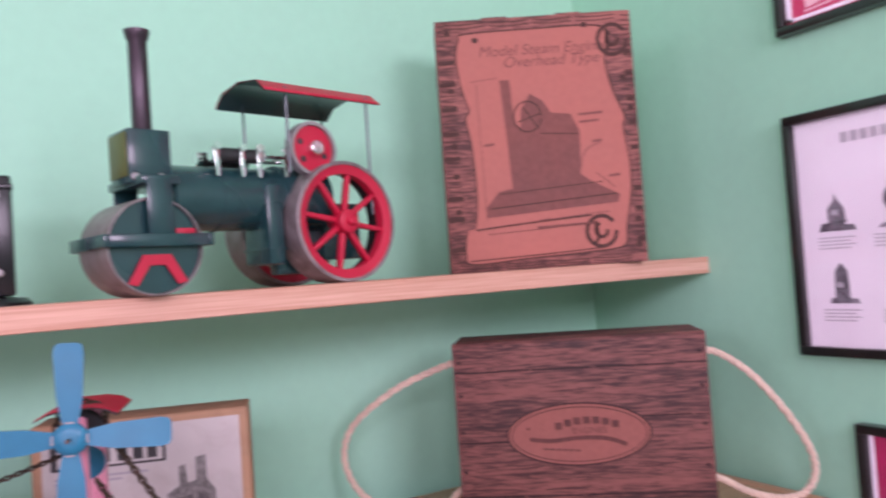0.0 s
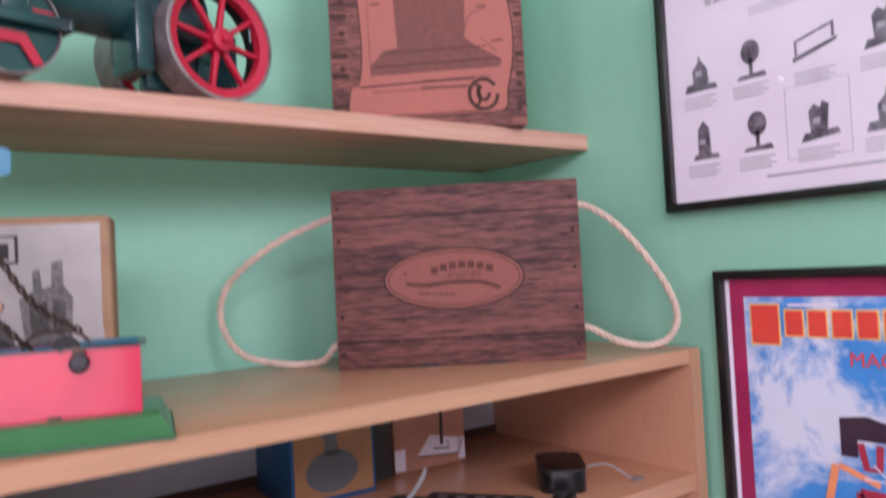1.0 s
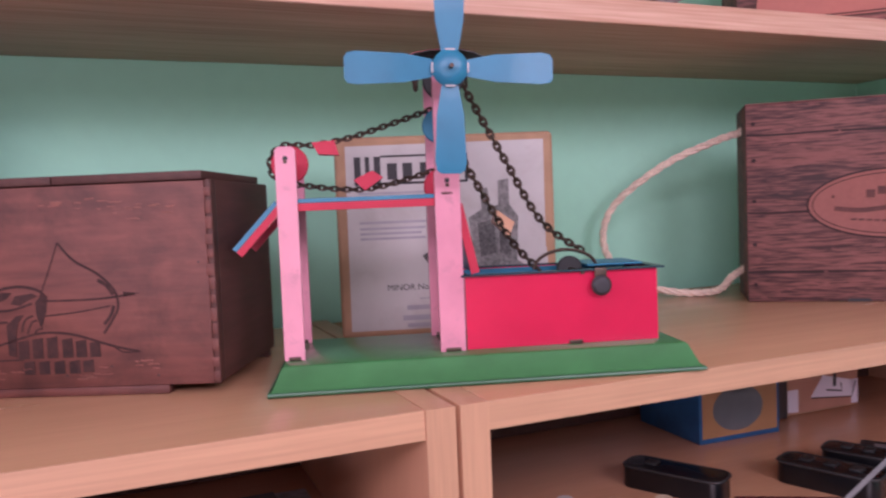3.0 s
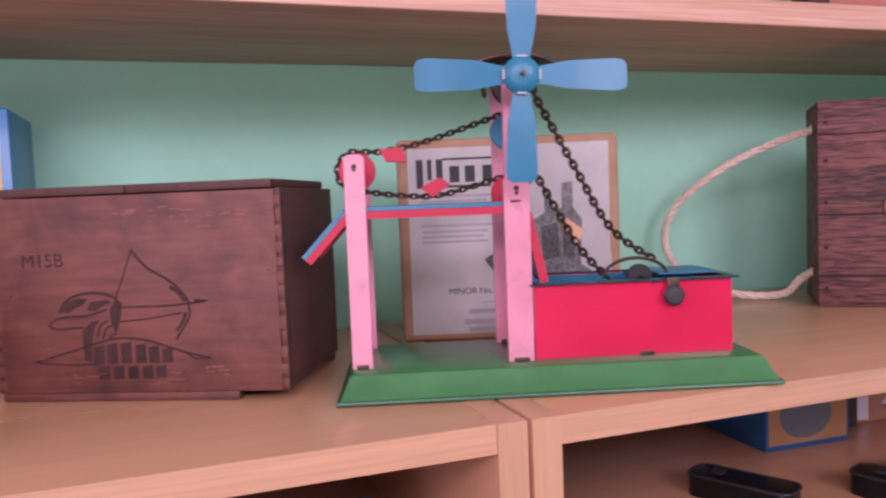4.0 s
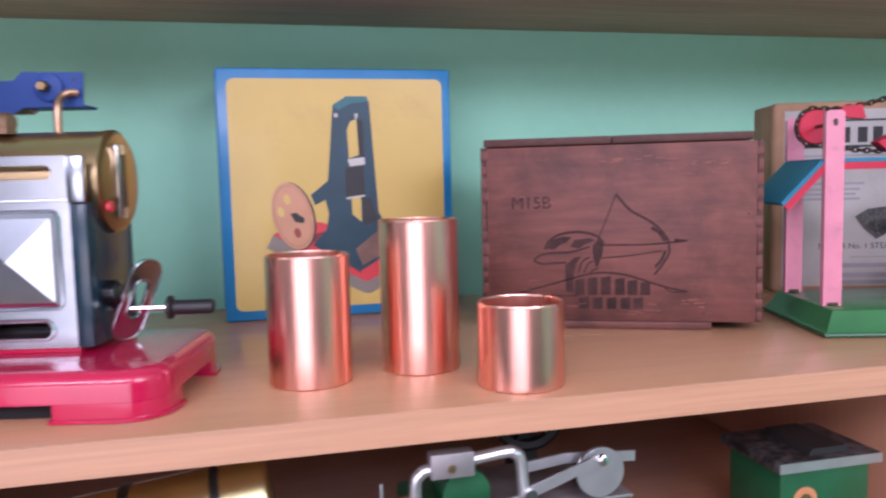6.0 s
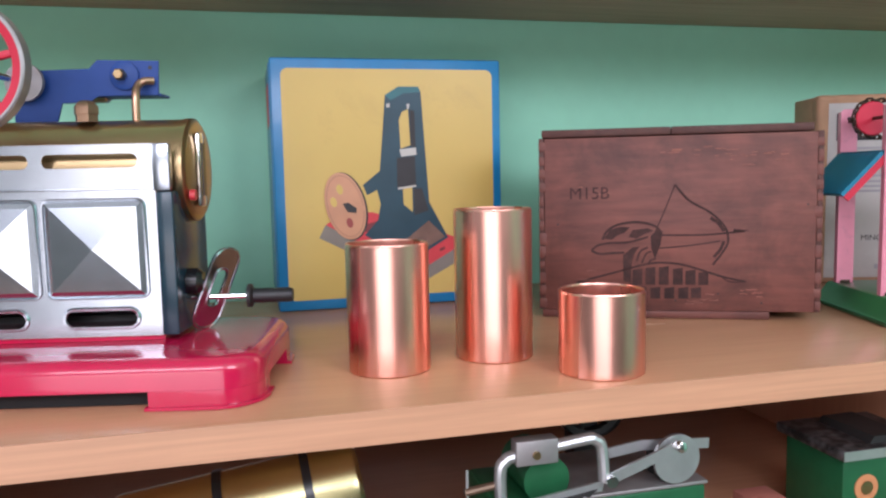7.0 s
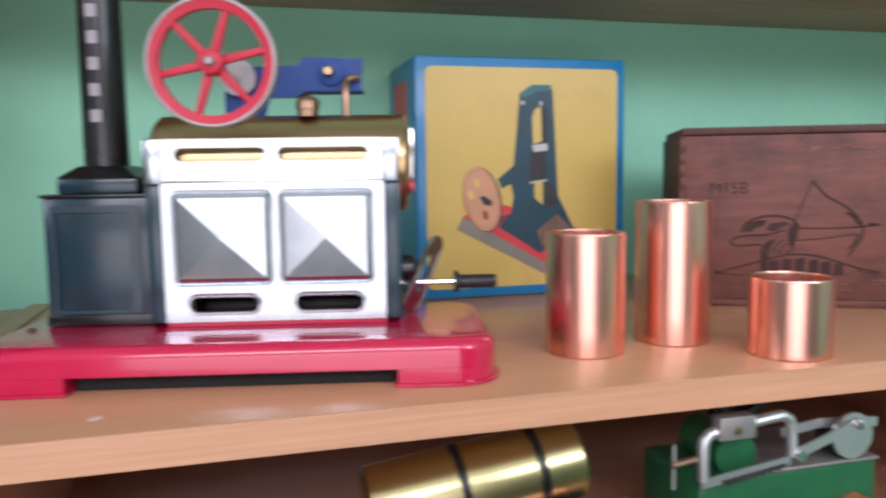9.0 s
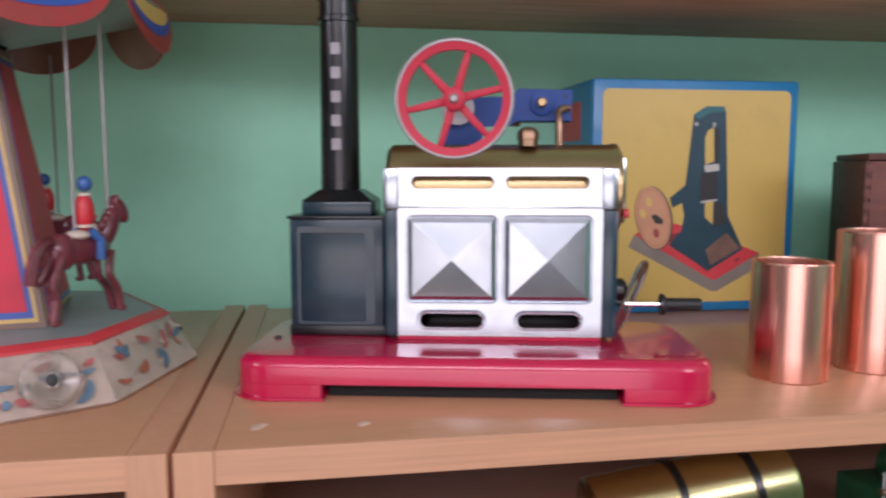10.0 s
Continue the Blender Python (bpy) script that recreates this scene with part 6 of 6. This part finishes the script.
    part("figure_cap", bm, cap, horse, "round blue cap")
    part("belt", lathe([(0.0056, -0.0008), (0.006, -0.0008), (0.006, 0.0008), (0.0056, 0.0008)], 18, pose(0.002, 0, 0.0535), True), cream, horse, "pale belt")
    part("collar", lathe([(0.0036, -0.0006), (0.0042, -0.0006), (0.0036, 0.001), (0.0032, 0.001)], 16, pose(0.0025, 0, 0.0712), True), cream, horse, "pale collar")
    for v in (-1, 1):
        part("figure_leg", tube([(0.0, v * 0.005, 0.051), (0.005, v * 0.008, 0.045), (0.004, v * 0.0085, 0.034)], 0.0026, 7), cap, horse, "blue trouser leg")
    bm = blob(0.007, 0.0068, 0.003, pose(-0.004, 0, 0.0485))
    part("saddle", bm, cream, horse, "pale saddle")
    for u in (-0.006, 0.021):
        part("hanging_rod", rod((u, 0, 0.052), (u, 0, 0.17), 0.00085, 6), GREYMETAL, horse)
    for k, a in enumerate((-33, 80, 200)):
        m = pose(cx + 0.103 * math.cos(radians(a)), cy + 0.103 * math.sin(radians(a)), TOP + 0.044, 0, 0, a + 97)
        if k:
            copy_thing(horse, m)
        else:
            horse.matrix_world = m


carousel()


# ---- inside the right bookcase ----
SZ = 1.053


def burner(x, y, turn, w, d, h, handle, wicks=3, z=SZ):
    """A spirit burner: a black tin tray with slots and a wire handle."""
    t = thing("spirit_burner", pose(x, y, z, 0, 0, turn), "black tin spirit burner tray with wire handle, on shelf", "burner", "burner trays")
    body = part("tray", flat(rounded(-w / 2, w / 2, -d / 2, d / 2, min(w, d) * 0.3, 6), 0, h, min(0.003, h * 0.2)), BLACK, t)
    part("rim", tube([(a, b, h - 0.001) for a, b in rounded(-w / 2, w / 2, -d / 2, d / 2, min(w, d) * 0.3, 6)], 0.0014, 6, True), BLACKMATT, body)
    for k in range(wicks):
        part("wick_tube", cuboid(-w * 0.3 + k * w * 0.25, -w * 0.3 + k * w * 0.25 + w * 0.12, -d * 0.18, d * 0.18, h, h + 0.0025, 0.0006), BLACKMATT, body)
    if handle:
        part("wire_handle", tube(smooth_path([(w / 2 - 0.004, 0, h * 0.6), (w / 2 + handle * 0.5, 0.003, h * 0.75), (w / 2 + handle, 0.0, 0.0022)], 8), 0.0013, 7), GREYMETAL, t)
        part("handle_ring", tube([(w / 2 + handle + 0.007 + 0.007 * math.cos(a), 0.006 * math.sin(a), 0.0022) for a in [radians(30 * k) for k in range(12)]], 0.0013, 7, True), GREYMETAL, t)


burner(0.667, 0.692, -40, 0.052, 0.088, 0.026, 0.056, 0)
burner(0.607, 0.628, 30, 0.034, 0.02, 0.012, 0.0)
burner(0.413, 0.69, -70, 0.085, 0.034, 0.02, 0.0)
burner(0.472, 0.7, -66, 0.075, 0.032, 0.02, 0.022)
burner(0.292, 0.748, -62, 0.09, 0.034, 0.02, 0.0, 1)

_b = thing("perforated_tray", pose(0.54, 0.69, SZ, 0, 0, -56), "long black perforated metal burner bar with ring handle", "burner", "burner trays")
part("bar", cuboid(-0.058, 0.058, -0.017, 0.017, 0.001, 0.011, 0.002), BLACKMATT, _b)
for _i in range(5):
    part("slot", cuboid(-0.045 + _i * 0.021, -0.034 + _i * 0.021, -0.005, 0.005, 0.011, 0.0114), GREYMETAL, _b)
part("handle_ring", tube([(0.068 + 0.009 * math.cos(a), 0.009 * math.sin(a), 0.0015) for a in [radians(30 * k) for k in range(12)]], 0.0014, 7, True), GREYMETAL, _b)

_b = thing("bent_strip", pose(0.36, 0.63, SZ), "bent dull steel strip standing up from the shelf", "metal strip")
_bm, _rows = bmesh.new(), []
for _q in smooth_path([(-0.03, 0.012, 0.0016), (-0.012, 0.0, 0.014), (0.012, -0.006, 0.032), (0.045, -0.008, 0.052), (0.062, -0.008, 0.068), (0.066, -0.008, 0.076)], 8):
    _rows.append([_bm.verts.new(_q + Vector(o)) for o in ((-0.0009, 0.001, 0.002), (0.0009, -0.001, -0.0004), (0.0013, -0.0004, -0.0004), (-0.0005, 0.0016, 0.002))])
for _a, _c in zip(_rows, _rows[1:]):
    for _i in range(4):
        _bm.faces.new((_a[_i], _a[(_i + 1) % 4], _c[(_i + 1) % 4], _c[_i]))
_bm.faces.new(_rows[0]), _bm.faces.new(_rows[-1][::-1])
bmesh.ops.recalc_face_normals(_bm, faces=_bm.faces)
part("strip", _bm, mat("dull_steel_strip", (0.17, 0.16, 0.16), 0.6, 0.2, vary=0.2), _b)


def blue_box():
    b = thing("model_box", pose(0.394, 0.834, SZ, 0, 0, -2), "blue and orange card box with a printed vase shape", "box")
    part("carton", cuboid(0, 0.106, 0, 0.105, 0, 0.118, 0.001), mat("dull_blue_card", (0.012, 0.1, 0.24), 0.45, vary=0.2, grain=60), b)
    f = part("orange_panel", shapes([[(0.0035, 0.0055), (0.1025, 0.0055), (0.1025, 0.1145), (0.0035, 0.1145)]], -0.0001), mat("orange_print", (0.38, 0.19, 0.085), 0.45, grain=30), b, "orange printed panel")
    part("printed_vase", shapes([oval(0.05, 0.034, 0.033, 0.024, 28), [(0.04, 0.05), (0.06, 0.05), (0.056, 0.075), (0.075, 0.084), (0.045, 0.08), (0.022, 0.088), (0.042, 0.07)], [(0.02, 0.096), (0.06, 0.088), (0.075, 0.11), (0.02, 0.112)]], -0.0004), mat("printed_slate", (0.12, 0.13, 0.14), 0.5), f)
    part("red_patch", cuboid(-0.0008, -0.0002, 0.03, 0.07, 0.092, 0.11), REDINK, b)
    g = thing("grey_tin", pose(0.503, 0.86, SZ), "narrow dark grey tin standing between the boxes", "tin")
    part("can", cuboid(0, 0.042, 0, 0.05, 0, 0.11, 0.003), mat("dark_grey_tin", (0.06, 0.058, 0.06), 0.4, 0.3), g)
    part("can_lid", cuboid(-0.001, 0.043, -0.001, 0.051, 0.1102, 0.116, 0.001), BLACKMATT, g)
    c = thing("picture_card_box", pose(0.552, 0.868, SZ, 0, 0, -1), "brown card box printed with a small tree-like machine", "box")
    part("carton", cuboid(0, 0.112, 0, 0.04, 0, 0.125, 0.001), KRAFTBOX, c)
    f = part("tan_panel", shapes([[(0.002, 0.002), (0.11, 0.002), (0.11, 0.123), (0.002, 0.123)]], -0.0001), mat("pink_tan_print", (0.46, 0.22, 0.15), 0.5, grain=30), c)
    part("printed_foot", shapes([[(0.035, 0.018), (0.1, 0.012), (0.109, 0.03), (0.055, 0.042)], [(0.0, 0.004), (0.016, 0.003), (0.016, 0.03), (0.0, 0.03)], [(0.1, 0.003), (0.111, 0.003), (0.111, 0.032), (0.1, 0.032)]], -0.0004), PRINTW, f)
    part("printed_stem", shapes([ribbon([(0.073, 0.027), (0.074, 0.075)], 0.005), ribbon([(0.055, 0.088), (0.074, 0.074), (0.094, 0.09)], 0.003), ribbon([(0.06, 0.024), (0.085, 0.02), (0.083, 0.03)], 0.002), ribbon([(0.036, 0.017), (0.1, 0.011), (0.108, 0.03)], 0.0014)], -0.0006), INKBLK, f)
    part("printed_leaf", shapes([oval(0.054, 0.085, 0.005, 0.006, 12), oval(0.096, 0.087, 0.005, 0.006, 12)], -0.0008), PAPER, f)


blue_box()

_p = thing("peg_stand", pose(0.169, 0.665, SZ), "dark round stand holding three small turned pegs", "peg stand")
part("stand", lathe([(0, 0), (0.043, 0), (0.045, 0.003), (0.045, 0.014), (0.04, 0.018), (0, 0.018)], 44), mat("dark_bronze", (0.06, 0.035, 0.03), 0.4, 0.4), _p)
for _i, (_x, _y, _m) in enumerate(((-0.033, 0.012, PAPER), (-0.002, -0.006, mat("ochre_peg", (0.45, 0.22, 0.12), 0.5)), (0.029, -0.02, mat("ivory_peg", (0.6, 0.46, 0.32), 0.5)))):
    part("peg", lathe([(0, 0.018), (0.0048, 0.018), (0.004, 0.034), (0.0062, 0.036), (0.0075, 0.043), (0.006, 0.046), (0, 0.046)], 14, Matrix.Translation((_x, _y, 0))), _m, _p)

_r = thing("spotted_bar", pose(0.335, 0.655, SZ, 0, 0, -30), "dark red bar with a row of white dots", "bar")
part("bar", cuboid(-0.045, 0.045, -0.012, 0.012, 0, 0.014, 0.002), mat("dark_red_bar", (0.16, 0.03, 0.035), 0.45), _r)
for _i in range(6):
    part("dot", lathe([(0, 0), (0.0022, 0), (0.0016, 0.0008), (0, 0.001)], 10, pose(-0.038 + _i * 0.015, -0.012, 0.01, 90, 0, 0)), PRINTW, _r)


# ---- inside the middle bookcase ----
MZ = 1.06
SMALL = Matrix.Scale(0.8, 4)


def hacksaw():
    t = thing("power_hacksaw_model", pose(-0.3005, 0.63, MZ) @ SMALL, "green and silver toy power hacksaw with crank disc", "toy machine")
    part("bed", cuboid(-0.08, 0.078, 0.0, 0.08, 0, 0.085, 0.003), GREENM, t)
    part("bed_top", cuboid(-0.03, 0.079, -0.001, 0.081, 0.0851, 0.088, 0.001), GREYMETAL, t)
    part("work_block", lathe([(0, 0), (0.017, 0), (0.017, 0.05), (0, 0.05)], 32, pose(-0.042, 0.06, 0.098, 90, 0, 0)), GREENM, t)
    arm = [(-0.081, 0.089), (-0.0815, 0.115), (-0.078, 0.122), (-0.07, 0.125), (-0.022, 0.131), (-0.013, 0.13), (-0.008, 0.124), (-0.006, 0.1)]
    fr = part("saw_frame", tube(smooth_path([(x, -0.006, z) for x, z in arm], 5), 0.0042, 10), ALLOY, t, "silver saw frame")
    part("blade_bar", plate([(-0.083, 0.083), (-0.008, 0.093), (-0.006, 0.1), (-0.083, 0.09)], (), 0.002, Matrix.Translation((0, -0.007, 0))), ALLOY, fr)
    teeth = [(-0.066, 0.086)] + [(-0.064 + 0.0035 * k, 0.0855 + 0.0005 * k - (0.0022 if k % 2 else 0)) for k in range(15)] + [(-0.012, 0.095), (-0.066, 0.088)]
    part("blade", plate(teeth, (), 0.001, Matrix.Translation((0, -0.0085, 0))), BLACKMATT, fr)
    part("clamp_block", cuboid(-0.072, -0.042, -0.012, 0.0, 0.119, 0.136, 0.001), GREYMETAL, fr)
    part("clamp_screw", lathe([(0, 0), (0.0028, 0), (0.0028, 0.002), (0, 0.002)], 12, pose(-0.058, -0.012, 0.126, 90, 0, 0)), BRASS, fr)
    rodm = part("thrust_screw", rod((-0.106, -0.004, 0.103), (-0.08, -0.004, 0.106), 0.0028, 10), mat("bronze_screw", (0.25, 0.17, 0.12), 0.4, 0.8), fr)
    part("tommy_bar", rod((-0.104, -0.004, 0.085), (-0.104, -0.004, 0.118), 0.001, 8), ALLOY, rodm)
    cr = part("crank_disc", lathe([(0, 0), (0.0175, 0), (0.018, 0.001), (0.018, 0.004), (0, 0.004)], 48, pose(0.053, 0.002, 0.107, 90, 0, 0)), ALLOY, t)
    part("crank_pin", lathe([(0, 0), (0.0038, 0), (0.0038, 0.004), (0.0015, 0.005), (0, 0.005)], 14, pose(0.051, -0.008, 0.119, 90, 0, 0)), CHROME, cr)
    part("con_rod", plate(ribbon([(-0.004, 0.1), (0.02, 0.108), (0.051, 0.119)], 0.0075), (), 0.002, Matrix.Translation((0, -0.008, 0))), ALLOY, cr)
    part("con_rod_pin", lathe([(0, 0), (0.0042, 0), (0.0042, 0.005), (0, 0.005)], 14, pose(-0.003, -0.0085, 0.101, 90, 0, 0)), CHROME, cr)
    part("slide_bar", plate(ribbon([(-0.004, 0.112), (0.03, 0.116), (0.085, 0.112)], 0.0075), (), 0.002, Matrix.Translation((0, 0.008, 0))), ALLOY, t)
    part("bearing", cuboid(0.045, 0.06, 0.008, 0.03, 0.0882, 0.112, 0.002), BLACKMATT, t)
    part("front_foot", lathe([(0, 0), (0.012, 0), (0.012, 0.014), (0, 0.014)], 20, pose(0.055, -0.001, 0.05, 90, 0, 0)), mat("brown_badge", (0.4, 0.16, 0.06), 0.4), t)
    w = thing("black_flywheel", pose(-0.265, 0.73, MZ) @ SMALL, "dark spoked flywheel on a stand behind the saw", "flywheel")
    spoked_wheel(w, (0, 0, 0.115), 0.034, 0.012, 6, BLACK, BLACKMATT, GREYMETAL, 20, 0.14, 0.14)
    part("stand", cuboid(-0.012, 0.012, 0.008, 0.03, 0, 0.12, 0.002), BLACKMATT, w)
    part("foot", cuboid(-0.03, 0.03, -0.02, 0.045, 0, 0.006, 0.002), BLACKMATT, w)


def brass_tank():
    t = thing("brass_boiler_engine", pose(-0.483, 0.616, MZ) @ SMALL, "brass boiler with black straps lying on a black frame", "toy boiler")
    a, b = Vector((-0.095, 0.03, 0.092)), Vector((0.055, 0.03, 0.112))
    n = (b - a).length
    tank = part("boiler", lathe([(0, 0), (0.024, 0.0005), (0.0275, 0.003), (0.028, 0.006), (0.028, n - 0.006), (0.0275, n - 0.003), (0.024, n), (0, n)], 56, toward(a, b)), PALEBRASS, t, "polished brass drum")
    for q in (0.42, 0.78):
        p = a + (b - a) * q
        part("strap", lathe([(0.0283, -0.0028), (0.0292, -0.0028), (0.0292, 0.0028), (0.0283, 0.0028)], 56, toward(p, b), True), BLACK, tank)
    part("copper_pipe", tube(smooth_path([(0.03, -0.002, 0.078), (0.05, -0.004, 0.084), (0.072, -0.004, 0.09), (0.08, -0.004, 0.088), (0.084, -0.004, 0.078), (0.085, -0.004, 0.06)], 6), 0.0028, 10), COPPER, tank)
    part("lower_tube", rod((-0.03, -0.002, 0.074), (0.045, -0.002, 0.08), 0.008, 20, 0.001), COPPER, tank)
    part("frame", cuboid(-0.1, 0.07, 0.0, 0.06, 0, 0.07, 0.002), BLACKMATT, t)
    for u in (-0.07, 0.045):
        part("saddle", cuboid(u - 0.004, u + 0.004, 0.006, 0.054, 0.0702, 0.08, 0.001), BLACKMATT, t)


def green_house():
    t = thing("green_engine_house", pose(-0.095, 0.66, MZ, 0, 0, 0) @ SMALL, "green metal model with grey top plate and round badge", "toy machine")
    part("body", cuboid(-0.026, 0.06, 0, 0.07, 0, 0.072, 0.002), GREENM, t)
    part("top_plate", cuboid(-0.034, 0.066, -0.008, 0.075, 0.0722, 0.082, 0.003), mat("worn_grey_plate", (0.16, 0.15, 0.15), 0.45, 0.5, grain=120, second=(0.03, 0.028, 0.028), edge=(0.4, 0.6)), t)
    part("plate_edge", cuboid(-0.033, 0.065, -0.0088, -0.0082, 0.0732, 0.0812), ALLOY, t, "worn bright front edge")
    bm = bmesh.new()
    o = [(0.0, 0.0822), (0.04, 0.0822), (0.036, 0.088), (0.004, 0.088)]
    merge(bm, plate(o, (), 0.06))
    part("dark_roof", bm, BLACKMATT, t, "black sloping cover")
    bg = part("badge", lathe([(0, 0), (0.0115, 0), (0.0115, 0.001), (0, 0.0012)], 32, pose(-0.003, 0, 0.045, 90, 0, 0)), mat("orange_badge", (0.62, 0.27, 0.12), 0.4), t, "round orange and gold badge")
    part("badge_centre", lathe([(0, 0), (0.006, 0), (0.006, 0.0004), (0, 0.0006)], 24, pose(-0.003, -0.0012, 0.045, 90, 0, 0)), BRASS, bg)
    c = thing("small_carton", pose(-0.19, 0.648, MZ) @ SMALL, "small plain pinkish brown card box", "box")
    part("carton", cuboid(0, 0.03, 0, 0.03, 0, 0.05, 0.001), KRAFTBOX, c)
    part("lid", cuboid(-0.0006, 0.0306, -0.0006, 0.0306, 0.038, 0.0512, 0.001), KRAFT, c)


hacksaw(), brass_tank(), green_house()

# ---- wear and litter ----
_bare = mat("bare_chipboard", (0.66, 0.48, 0.38), 0.8, vary=0.3, grain=300)
for _x, _y, _k in ((-0.738, 0.63, 1.0), (-0.685, 0.626, 0.7)):
    _c = thing("paint_chip", pose(_x, _y, TOP, 0, 0, 40 * _k), "chipped pale flake in the laminate", "chip", "chips in the laminate")
    part("flake", flat([(-0.005 * _k, -0.001), (-0.001, -0.003 * _k), (0.005 * _k, -0.001), (0.004 * _k, 0.002), (-0.002, 0.0025 * _k)], 0, 0.0008), _bare, _c)
